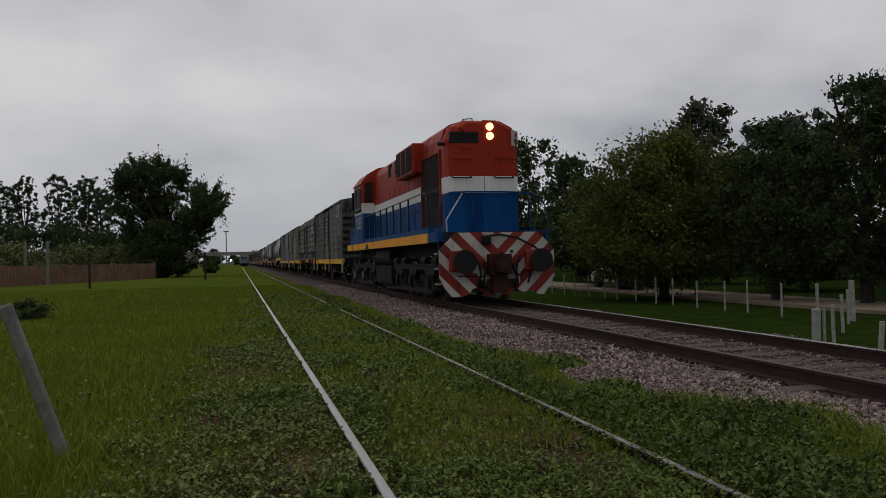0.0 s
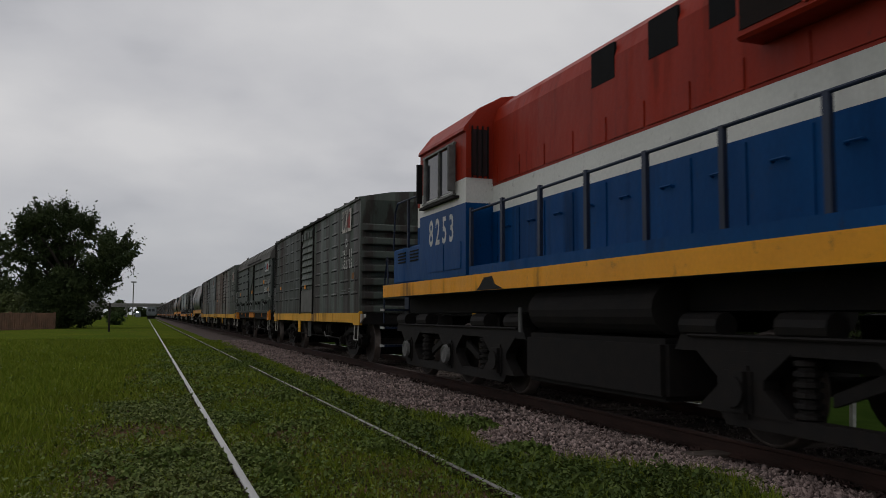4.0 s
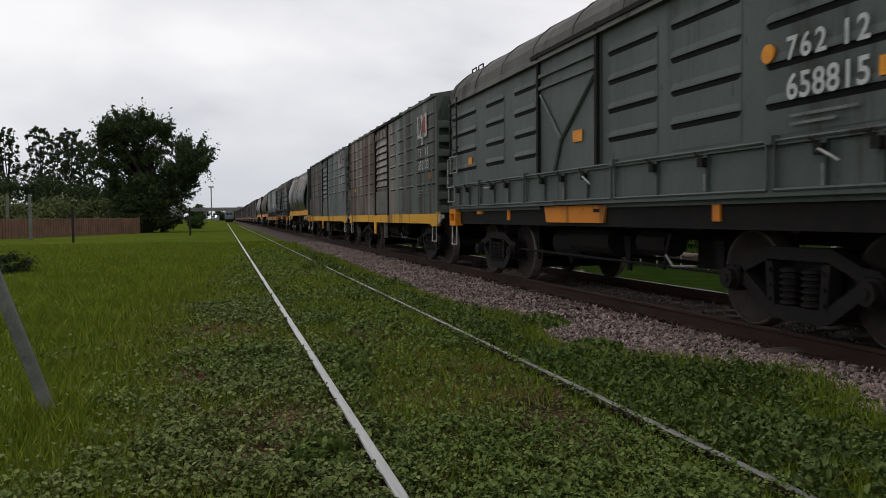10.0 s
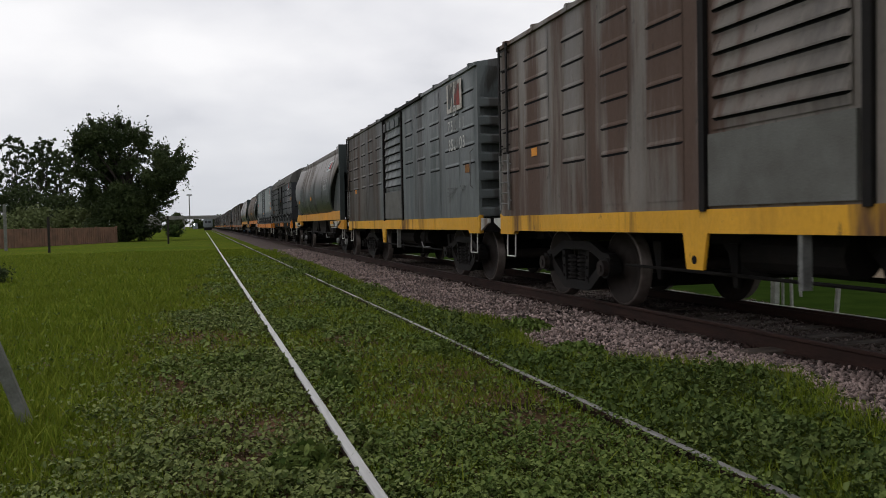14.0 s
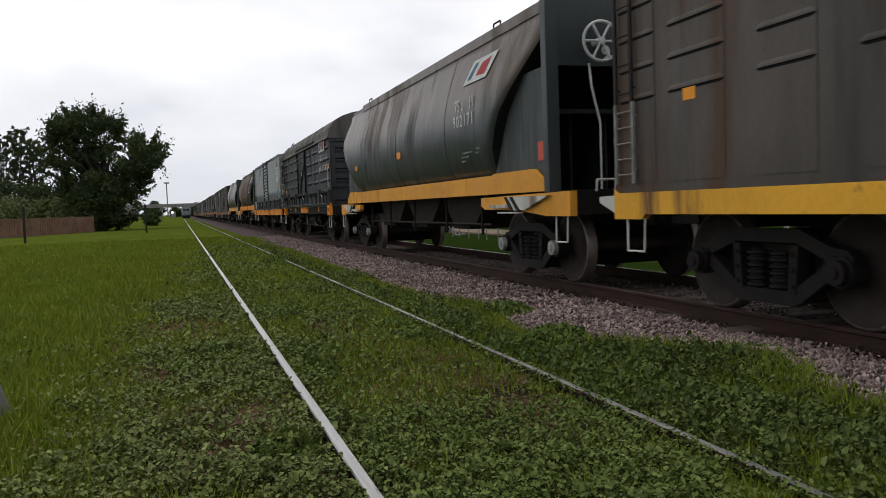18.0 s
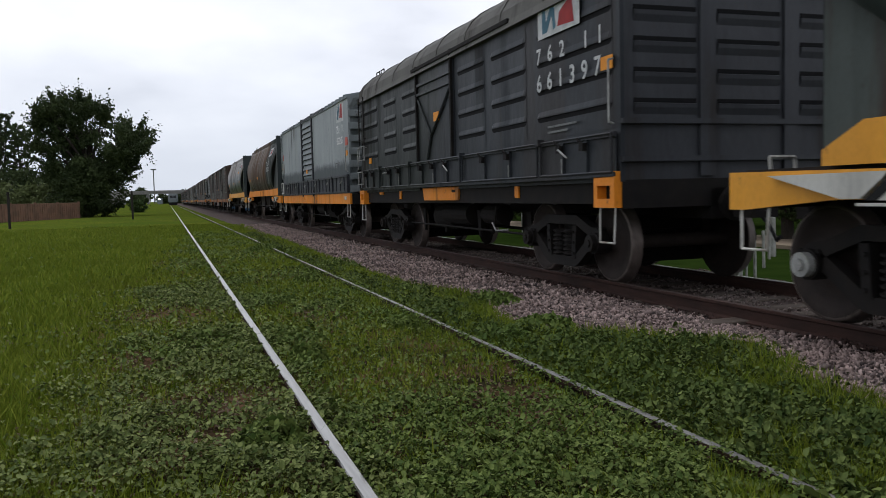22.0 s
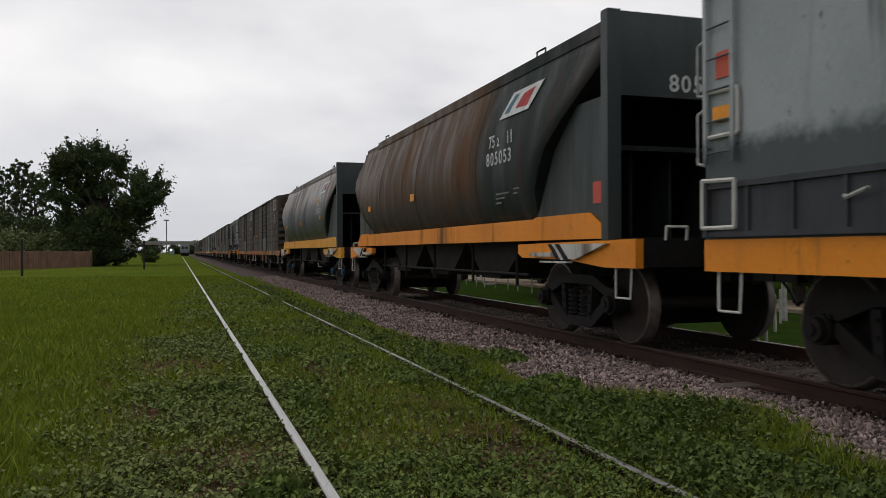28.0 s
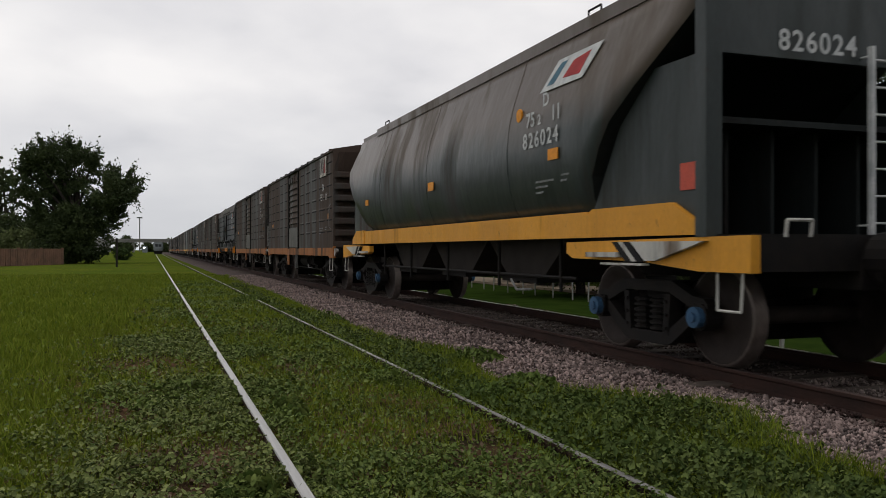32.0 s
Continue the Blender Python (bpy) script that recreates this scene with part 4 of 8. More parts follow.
rod(bm, (-0.3, -0.1, 2.45), (-0.3, 0.02, 2.45), 0.36, 12)
part("lamp", bm, M_FARLAMP, lv, "bright bluish lamp")

car = thing("parked_car", "white parked car under the trees by the lane", "car", pose(18.6, 37.5, -0.47))
bm = bmesh.new()
prism(bm, [(-2.1, 0.3), (2.1, 0.3), (2.15, 0.75), (1.3, 0.9), (0.7, 1.38), (-1.1, 1.42), (-1.9, 0.95), (-2.15, 0.8)], "x", -0.85, 0.85)
bmesh.ops.bevel(bm, geom=list(bm.edges), offset=0.06, segments=2, affect="EDGES")
part("body", bm, M_WHITE, car)
part("window", boxes((-0.87, 0.87, -1.0, 0.6, 0.98, 1.3)), M_GLASSDARK, car)
for yy in (-1.3, 1.3):
    for xx in (-0.8, 0.8):
        bm = bmesh.new()
        rod(bm, (xx - 0.1, yy, 0.31), (xx + 0.1, yy, 0.31), 0.31, 16)
        part("wheel", bm, M_BLACK, car)

# ---- trees ----
def lobed_tree(name, label, x, y, z, lobes, seed, mat, trunk, count, leaf):
    """A broad crown of lobes (offset, height, radius), each a cluster of upswept tufts with gaps between."""
    rng = np.random.default_rng(seed)
    t = thing(name, label, "tree", pose(x, y, z))
    top = max(q[1] for q in lobes)
    bm = bmesh.new()
    for i in range(5):
        rod(bm, (0.12 * i, 0, top * 0.14 * i), (0.12 * i + 0.12, 0, top * 0.14 * (i + 1)), trunk * (1 - 0.16 * i), 9)
    part("trunk", bm, M_BARK, t)
    cs, ax, rs = [], [], []
    for dx, dz, r in lobes:
        dx, dz = dx * (0.95 if dx > 0 else 0.66), dz * 0.89
        c = np.array([dx, rng.normal() * 1.6, dz])
        bm = bmesh.new()
        a = Vector((0.3, 0, max(1.0, dz * 0.45)))
        m = (a + Vector(c)) / 2 + Vector((0, 0, 0.25))
        rod(bm, a, m, trunk * 0.34, 6)
        rod(bm, m, Vector(c), trunk * 0.18, 6)
        part("limb", bm, M_BARK, t)
        for k in range(int(5.5 * r * r) + 6):
            d = rng.normal(size=3)
            d /= np.linalg.norm(d)
            q = d * r * rng.uniform(0.35, 1.0)
            cs.append(c + q)
            w = d + np.array([0, 0, 0.7])
            ax.append(w / np.linalg.norm(w))
            rs.append(rng.uniform(0.28, 0.52))
    cs, ax, rs = np.array(cs), np.array(ax), np.array(rs)
    idx = rng.choice(len(cs), count)
    along = rng.normal(size=count) * 1.35
    p = cs[idx] + ax[idx] * (along * rs[idx])[:, None] + rng.normal(size=(count, 3)) * (rs[idx] * 0.42)[:, None]
    u1 = rng.normal(size=(count, 3)) + ax[idx] * 0.8
    u1 /= np.linalg.norm(u1, axis=1)[:, None]
    u2 = np.cross(u1, rng.normal(size=(count, 3)))
    u2 /= np.linalg.norm(u2, axis=1)[:, None]
    sz = leaf * rng.uniform(0.6, 1.4, count)[:, None]
    v = np.stack([p - u1 * sz, p + u2 * sz * 0.5, p + u1 * sz, p - u2 * sz * 0.5], 1).reshape(-1, 3)
    part("crown", mesh_np("crown", v, np.arange(4 * count).reshape(-1, 4), mat), mat, t)
    return t


lobed_tree("broadleaf_tree", "large dark broadleaf tree over the boundary wall", -7.2, 85, -0.1,
           ((-0.2, 12.0, 1.7), (-3.4, 12.3, 1.2), (-4.8, 11.0, 1.4), (-6.3, 9.9, 1.3), (1.8, 10.7, 1.1), (4.1, 9.2, 1.7), (5.5, 7.7, 1.2), (3.4, 7.2, 2.2), (-0.7, 9.6, 2.7), (-3.6, 8.6, 2.3),
            (-1.9, 6.2, 2.9), (1.9, 5.2, 2.5), (-0.2, 2.9, 2.7), (1.9, 1.7, 1.5), (-3.6, 4.6, 1.9), (3.8, 5.3, 1.3), (-5.8, 7.9, 1.1)), 3, M_LEAF_A, 0.4, 56000, 0.14)
tree("shrub_tree", "low dense dark shrub at the tree's foot", -7.3, 82.5, -0.1, 5.4, 5.8, 31, M_LEAF_A, 0.15, 0.03, 14000, 0.14, 60)
for i, (az, top, d) in enumerate(((-0.152, 0.090, 130), (-0.166, 0.103, 132), (-0.181, 0.096, 146), (-0.197, 0.1046, 136), (-0.230, 0.1045, 138), (-0.246, 0.094, 148), (-0.263, 0.104, 140), (-0.295, 0.102, 136), (-0.33, 0.104, 140))):
    tree("tall_tree", "tall thin-crowned dark tree in a far row", az * d, d, -0.1, top * d + 1.6, 5.0, 50 + i, M_LEAF_A, 0.15, 0.40, 6500, 0.175, 150, "column", limbs=22, fluff=0.46)
for i, (x, y, h, w) in enumerate(((-13, 98, 5.2, 10), (-19, 96, 6.0, 11), (-25, 94, 6.4, 11), (-31, 92, 6.2, 11), (-15.5, 90, 3.6, 8), (-20, 82, 3.3, 7), (-12, 88, 3.2, 6), (-27, 80, 4.6, 10), (-37, 88, 6.4, 11), (-45, 86, 6.4, 12), (-22, 100, 5.4, 10), (-28, 98, 5.6, 10), (-16, 102, 5.0, 9))):
    tree("bush", "overgrown green bush behind the boundary wall", x, y, -0.2, h, w, 80 + i, M_LEAF_D if i in (4, 5, 6) else M_LEAF_A, 0.1, 0.02, 4500, 0.19, 70)
for i, (x, y, h, w) in enumerate(((-14, 470, 9.5, 14), (-24, 480, 9, 14), (9, 520, 8, 16), (28, 520, 9, 18), (-48, 440, 10, 20), (-9, 300, 3.0, 5), (-16, 478, 5.5, 12), (-3, 485, 5.5, 12), (6, 490, 5.5, 12))):
    tree("far_tree", "small distant dark tree near the bridge", x, y, -0.2, h, w, 110 + i, M_LEAF_A, 0.3, 0.05, 1500, 0.6, 24)
tree("low_shrub", "low dark bush in the open grass", -5.0, 21.6, -0.12, 0.5, 1.3, 133, M_LEAF_A, 0.03, 0.02, 2600, 0.04, 26)
tree("round_shrub", "small round dark shrub in the grass", -3.6, 110, -0.1, 1.5, 2.8, 131, M_LEAF_B, 0.08, 0.02, 3500, 0.1, 30)
RIGHT = (
    (16.1, 29.0, 7.4, 8.6, M_LEAF_E, 0.055), (17.8, 24.4, 7.2, 5.2, M_LEAF_A, 0.055), (18.8, 21.4, 8.2, 4.6, M_LEAF_A, 0.055), (17.8, 35.5, 6.2, 5.6, M_LEAF_B, 0.055),
    (19.8, 19.0, 8.6, 5.2, M_LEAF_A, 0.055), (22.5, 22.5, 9.3, 5.5, M_LEAF_A, 0.17), (19.0, 41, 6.9, 6.5, M_LEAF_A, 0.2), (21.5, 50, 9.2, 7.5, M_LEAF_A, 0.2), (22.5, 60, 12.0, 9, M_LEAF_A, 0.2),
    (21.5, 15.5, 8.8, 5.5, M_LEAF_A, 0.17), (24, 31, 7.0, 7, M_LEAF_A, 0.2), (26, 40, 8, 8, M_LEAF_A, 0.2), (22, 72, 9, 9, M_LEAF_A, 0.24), (24, 88, 10, 10, M_LEAF_A, 0.26), (25, 110, 11, 11, M_LEAF_A, 0.3))
for i, (x, y, h, w, mat, lf) in enumerate(RIGHT):
    tree("lane_tree", "rounded yellow-green leafy tree along the lane" if i == 0 else "dense dark leafy tree along the lane", x, y, -0.52, h - 1.0, w, 140 + i, mat, 0.2, 0.12, (46000 if i == 0 else 19000) if lf < 0.1 else 6000, lf * 1.45 if lf < 0.1 else lf * 0.85, 300 if i == 0 else 130, fluff=0.68)
for i, (x, y, h, w) in enumerate(((41, 66, 15.5, 8), (49, 70, 14.5, 8), (46, 60, 13.5, 8))):
    tree("eucalyptus_tree", "tall grey-green thin tree behind the lane", x, y, -0.5, h, w, 170 + i, M_LEAF_C, 0.3, 0.35, 7000, 0.26, 34, "column", limbs=14)
for i, (x, y) in enumerate(((30, 20), (33, 30), (35, 42), (34, 54), (32, 68), (36, 84), (34, 104), (40, 130), (60, 160))):
    tree("thicket_tree", "dark leafy tree in the thicket beyond the lane", x, y, -0.5, 7.2 + (i % 3), 11, 190 + i, M_LEAF_A, 0.25, 0.04, 5200, 0.3, 36)

# ---- rolling stock: a wagon's own space has y along it (its front at -y), z from the rail tops ----
WHEELSETS = []
HALF = 1.47


def two_tone(me, mats, pick):
    """Gives each face of a mesh one of the materials."""
    me.materials.clear()
    for m in mats:
        me.materials.append(m)
    for p in me.polygons:
        p.material_index = pick(p)
    return me


def as_mesh(name, bm):
    me = bpy.data.meshes.new(name)
    bm.to_mesh(me)
    bm.free()
    return me


def wheelset_mesh(r=0.50):
    prof = [(-0.93, 0.03), (-0.93, 0.10), (-0.885, 0.13), (-0.865, r - 0.15), (-0.90, r - 0.10), (-0.905, r - 0.03), (-0.90, r - 0.012), (-0.89, r), (-0.805, r + 0.004), (-0.785, r + 0.026), (-0.765, r + 0.026), (-0.755, r - 0.08), (-0.80, r - 0.14), (-0.80, 0.13), (-0.75, 0.09)]
    prof += [(-x, q) for x, q in prof[::-1]]
    me = as_mesh("wheelset", lathe(prof, 24))
    def pick(p):
        q = math.hypot(p.center.y, p.center.z)
        return 1 if q > r - 0.035 and abs(p.center.x) > 0.76 else 0
    two_tone(me, (M_WHEEL, M_TREAD), pick)
    for p in me.polygons:
        p.use_smooth = True
    return me


WHEEL_ME = wheelset_mesh()
LOCO_WHEEL_ME = wheelset_mesh(0.52)


def frame_outline(s):
    return ([(-1.06, 0.44), (-1.06, 0.60), (-0.98, 0.68), (-0.80, 0.70), (-0.44, 0.84), (0.44, 0.84), (0.80, 0.70), (0.98, 0.68), (1.06, 0.60), (1.06, 0.44), (0.82, 0.44), (0.80, 0.56), (0.72, 0.60), (0.40, 0.72), (-0.40, 0.72), (-0.72, 0.60), (-0.80, 0.56), (-0.82, 0.44)],
            [(-0.90, 0.50), (-0.46, 0.20), (-0.36, 0.16), (0.36, 0.16), (0.46, 0.20), (0.90, 0.50), (0.82, 0.60), (0.34, 0.29), (-0.34, 0.29), (-0.82, 0.60)])[s]


def side_frame_mesh():
    bm = bmesh.new()
    for s in (0, 1):
        prism(bm, frame_outline(s), "x", -0.06, 0.06)
    for a in (-1, 1):
        prism(bm, [(a * 0.30, 0.27), (a * 0.40, 0.27), (a * 0.44, 0.70), (a * 0.34, 0.70)], "x", -0.07, 0.07)
    for a in (-0.95, 0.95):
        rod(bm, (-0.10, a, 0.50), (0.08, a, 0.50), 0.135, 14)
        for k in (-0.10, 0.10):
            rod(bm, (-0.085, a + k, 0.61), (-0.04, a + k, 0.61), 0.022, 6)
    for a in (-0.37, 0.37):
        for h in (0.34, 0.48, 0.62):
            rod(bm, (-0.09, a, h), (-0.05, a, h), 0.022, 6)
    bmesh.ops.recalc_face_normals(bm, faces=bm.faces)
    me = as_mesh("side_frame", bm)
    me.materials.append(M_BOGIE)
    return me


def coil_spring(z0, z1, r, turns):
    """A standing coil spring: a ridged turned shape."""
    prof, d = [], (z1 - z0) / turns
    for i in range(turns):
        z = z0 + i * d
        prof += [(z, r * 0.72), (z + d * 0.18, r), (z + d * 0.55, r), (z + d * 0.72, r * 0.72)]
    bm = lathe(prof, 9)
    bmesh.ops.rotate(bm, verts=bm.verts, cent=(0, 0, 0), matrix=Matrix.Rotation(-math.pi / 2, 3, "Y"))
    return bm


def spring_mesh():
    me = as_mesh("spring", coil_spring(0.30, 0.66, 0.105, 6))
    me.materials.append(M_BOGIE)
    return me


def cap_mesh(mat):
    bm = bmesh.new()
    rod(bm, (-0.17, 0, 0.50), (-0.09, 0, 0.50), 0.105, 14)
    rod(bm, (-0.19, 0, 0.50), (-0.16, 0, 0.50), 0.05, 8)
    me = as_mesh("axle_cap", bm)
    me.materials.append(mat)
    return me


FRAME_ME, SPRING_ME = side_frame_mesh(), spring_mesh()
CAPS = {k: cap_mesh(m) for k, m in (("dark", M_BOGIE), ("pale", M_CAP), ("blue", M_BLUECAP), ("rust", M_WHEEL))}


def bogie(wagon, yc, half_base=0.95, cap="dark"):
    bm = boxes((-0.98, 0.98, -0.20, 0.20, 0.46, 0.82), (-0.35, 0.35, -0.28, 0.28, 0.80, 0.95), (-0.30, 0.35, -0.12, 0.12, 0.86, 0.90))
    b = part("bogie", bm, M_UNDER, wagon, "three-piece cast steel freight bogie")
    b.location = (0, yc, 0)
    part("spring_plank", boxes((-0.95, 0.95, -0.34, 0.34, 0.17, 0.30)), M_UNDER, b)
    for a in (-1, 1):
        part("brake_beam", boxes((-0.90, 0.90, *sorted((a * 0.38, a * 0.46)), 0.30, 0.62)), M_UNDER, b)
    for s in (-1, 1):
        f = part("side_frame", FRAME_ME, None, b)
        f.location = (s * 1.06, 0, 0)
        for c in (-0.15, 0.15):
            q = part("spring", SPRING_ME, None, b)
            q.location = (s * 1.06, c, 0)
        for a in (-half_base, half_base):
            c = part("axle_cap", CAPS[cap], None, b)
            c.matrix_basis = pose(s * 1.06, a, 0) if s < 0 else pose(s * 1.06, a, 0, 0, 0, 180)
    for a in (-half_base, half_base):
        w = part("wheelset", WHEEL_ME, None, b, "worn steel wheelset with bright rims")
        w.location = (0, a, 0.50)
        WHEELSETS.append((w, a, 0.50, 0.50))
    return b


def stirrup(wagon, y, x=-1.45, w=0.42, z0=0.97, z1=0.42, r=0.013, mat=M_WHITE):
    s = 1 if x > 0 else -1
    part("step", tube([(x, y - w / 2, z0), (x, y - w * 0.42, z1), (x + s * 0.02, y + w * 0.42, z1), (x, y + w / 2, z0)], r, 6), mat, wagon, "white painted stirrup step")


def ladder(wagon, y0, y1, x, z0, z1, n, mat, pale_from=None):
    s = -0.05 if x < 0 else 0.05
    bm = boxes((x + s - 0.012, x + s + 0.012, y0 - 0.025, y0 + 0.025, z0, z1), (x + s - 0.012, x + s + 0.012, y1 - 0.025, y1 + 0.025, z0, z1))
    for z in (z0 + 0.15, z1 - 0.15):
        for y in (y0, y1):
            rod(bm, (x + s, y, z), (x, y, z), 0.012, 6)
    lad = part("ladder", bm, mat, wagon)
    rung = as_mesh("rung", rod(bmesh.new(), (x + s, y0 + 0.026, 0), (x + s, y1 - 0.026, 0), 0.010, 6))
    rung.materials.append(M_CAP if mat == M_WHITE else mat)
    for i in range(n):
        part("rung", rung, None, lad).location = (0, 0, z0 + 0.1 + (z1 - z0 - 0.2) * i / (n - 1))
    return lad


def coupler(wagon, y, s):
    """Draft gear and coupler head at an end; s is the way out (-1 front, 1 rear)."""
    bm = boxes((-0.24, 0.24, min(y, y - s * 0.9), max(y, y - s * 0.9), 0.80, 1.16))
    rod(bm, (0, y, 0.98), (0, y + s * 0.34, 0.98), 0.15, 14)
    rod(bm, (0, y + s * 0.10, 0.98), (0, y + s * 0.16, 0.98), 0.21, 14)
    box(bm, -0.17, 0.17, min(y + s * 0.3, y + s * 0.62), max(y + s * 0.3, y + s * 0.62), 0.82, 1.14)
    part("coupler", bm, M_UNDER, wagon, "greasy black automatic coupler")
    pts = [(0.35, y, 0.92), (0.36, y + s * 0.25, 0.72), (0.30, y + s * 0.45, 0.55), (0.22, y + s * 0.6, 0.60)]
    part("brake_hose", tube(pts, 0.022, 6), M_BLACK, wagon)


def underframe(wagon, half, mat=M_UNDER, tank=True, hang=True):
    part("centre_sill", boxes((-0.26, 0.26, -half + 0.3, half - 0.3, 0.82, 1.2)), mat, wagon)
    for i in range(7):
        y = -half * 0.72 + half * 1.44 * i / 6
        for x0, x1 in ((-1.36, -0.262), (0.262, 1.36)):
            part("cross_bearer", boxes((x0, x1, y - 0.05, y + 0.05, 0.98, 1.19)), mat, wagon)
    if tank:
        part("air_tank", rod(bmesh.new(), (-0.85, -0.3, 0.78), (-0.85, 1.1, 0.78), 0.2, 14), mat, wagon)
        bm = rod(bmesh.new(), (-0.95, -1.9, 0.80), (-0.95, -1.2, 0.80), 0.16, 12)
        part("brake_cylinder", bm, mat, wagon)
    # pipes, triangle levers and gear boxes along the middle
    part("gear_box", soft_box(-0.62, 0.30, -half * 0.40, -half * 0.29, 0.50, 0.86, 0.02, 1), mat, wagon)
    part("gear_box", soft_box(-0.30, 0.62, half * 0.24, half * 0.33, 0.46, 0.86, 0.02, 1), mat, wagon)
    part("pull_rod", tube([(-0.18, -half * 0.62, 0.42), (-0.10, -half * 0.2, 0.50), (0.10, half * 0.2, 0.50), (0.18, half * 0.62, 0.42)], 0.03, 6), mat, wagon)
    for k in (-0.44, -0.1, 0.2, 0.42):
        bm = bmesh.new()
        prism(bm, [(half * k - 0.03, 0.86), (half * k + 0.16, 0.86), (half * k + 0.05, 0.40), (half * k - 0.02, 0.40)], "x", -0.9, -0.86)
        part("truss_bracket", bm, mat, wagon)
    bm = bmesh.new()
    rod(bm, (-1.05, -half * 0.55, 0.52), (-1.05, half * 0.5, 0.56), 0.02, 6)
    part("brake_rod", bm, mat, wagon)
    bm = bmesh.new()
    rod(bm, (-1.28, -2.35, 0.95), (-1.28, -2.2, 0.52), 0.022, 6)
    part("brake_lever", bm, M_BOGIE, wagon)
    part("hand_lever", tube([(-1.36, -3.0, 0.60), (-1.40, -2.6, 0.58), (-1.40, -2.45, 0.70)], 0.014, 6), M_CAPDULL, wagon)
    if hang:
        for a in (-1.0, 1.0):
            bm = bmesh.new()
            prism(bm, [(a - 1.05, 1.18), (a + 1.05, 1.18), (a + 0.55, 0.68), (a - 0.55, 0.68)], "x", -0.8, 0.8)
            part("floor_trough", bm, mat, wagon)


def louvre_panel(wagon, y0, y1, zs, x, mat, z_lo, z_hi, deep=0.045, tall=0.10, name="side_panel", label="", slot=0.0, rise=0.065):
    """A pressed sheet with horizontal louvres: each a lip that tapers off at its ends, its underside and the slot strip
    below coloured black as shade.
    """
    s = -1 if x < 0 else 1
    bm = bmesh.new()
    ins = min(0.05, (y1 - y0) * 0.06)
    ends = ((y0 + ins, 0.04), (y0 + ins + 0.018, 0.62), (y0 + ins + 0.06, 1.0), (y1 - ins - 0.06, 1.0), (y1 - ins - 0.018, 0.62), (y1 - ins, 0.04))
    lines = [([bm.verts.new((x + s * 0.0045, y, z_hi)) for y, _ in ends], 0)]
    for z in sorted(zs, reverse=True):
        zb = z - tall * 0.35
        lines.append(([bm.verts.new((x + s * 0.0045, y, min(zb + (0.02 + rise) * e, z_hi - 0.004))) for y, e in ends], 0))
        lines.append(([bm.verts.new((x + s * (0.005 + deep * e), y, zb + 0.02 * e)) for y, e in ends], 0))
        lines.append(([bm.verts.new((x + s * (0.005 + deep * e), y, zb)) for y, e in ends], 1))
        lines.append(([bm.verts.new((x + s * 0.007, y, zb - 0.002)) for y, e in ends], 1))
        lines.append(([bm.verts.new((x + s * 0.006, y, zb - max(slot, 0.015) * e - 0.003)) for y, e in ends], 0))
    lines.append(([bm.verts.new((x + s * 0.0045, y, z_lo)) for y, _ in ends], 0))
    for (p, dark), (q, _) in zip(lines, lines[1:]):
        for i in range(len(ends) - 1):
            fc = bm.faces.new((p[i], p[i + 1], q[i + 1], q[i]) if s > 0 else (p[i + 1], p[i], q[i], q[i + 1]))
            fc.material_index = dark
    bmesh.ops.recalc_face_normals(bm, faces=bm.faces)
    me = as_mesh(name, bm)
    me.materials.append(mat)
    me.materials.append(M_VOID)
    return part(name, me, None, wagon, label)


def ribbed_end(wagon, y, s, mat, zs, x_half, z0, z1, ridge, deep=0.22):
    """A pressed end wall with deep rounded horizontal corrugations that fade out at the corners."""
    nx_ = 18
    pitch = zs[1] - zs[0]
    steps = [(0.0, 0.0), (0.02, 0.7), (0.06, 0.96), (0.14, 1.0), (0.46, 1.0), (0.54, 0.92), (0.575, 0.5), (0.59, 0.1), (0.62, 0.0)]
    rows_ = [(z0, 1.0)]
    for c in zs:
        rows_ += [(c + (q - 0.5) * pitch, d) for q, d in steps if z0 < c + (q - 0.5) * pitch < z1]
    rows_ += [(z1 - 0.05, 1.0), (z1, 1.0)]
    bm = bmesh.new()
    grid = []
    for z, d in rows_:
        line = []
        for i in range(nx_ + 1):
            x = -x_half + 2 * x_half * i / nx_
            # the pockets taper off before the corners and beside the middle
            k = max(0.0, min(1.0, (x_half - abs(x) - 0.07) / 0.30))
            k = math.sqrt(k)
            top = z + (ridge * (1 - abs(x) / x_half) if z >= z1 - 1e-6 else 0)
            line.append(bm.verts.new((x, y + s * (0.015 - (1 - d) * deep * k), top)))
        grid.append(line)
    for a, b in zip(grid, grid[1:]):
        for i in range(nx_):
            bm.faces.new((a[i], a[i + 1], b[i + 1], b[i]))
    bmesh.ops.recalc_face_normals(bm, faces=bm.faces)
    return part("end_wall", bm, mat, wagon, "pressed end wall with deep horizontal corrugations")


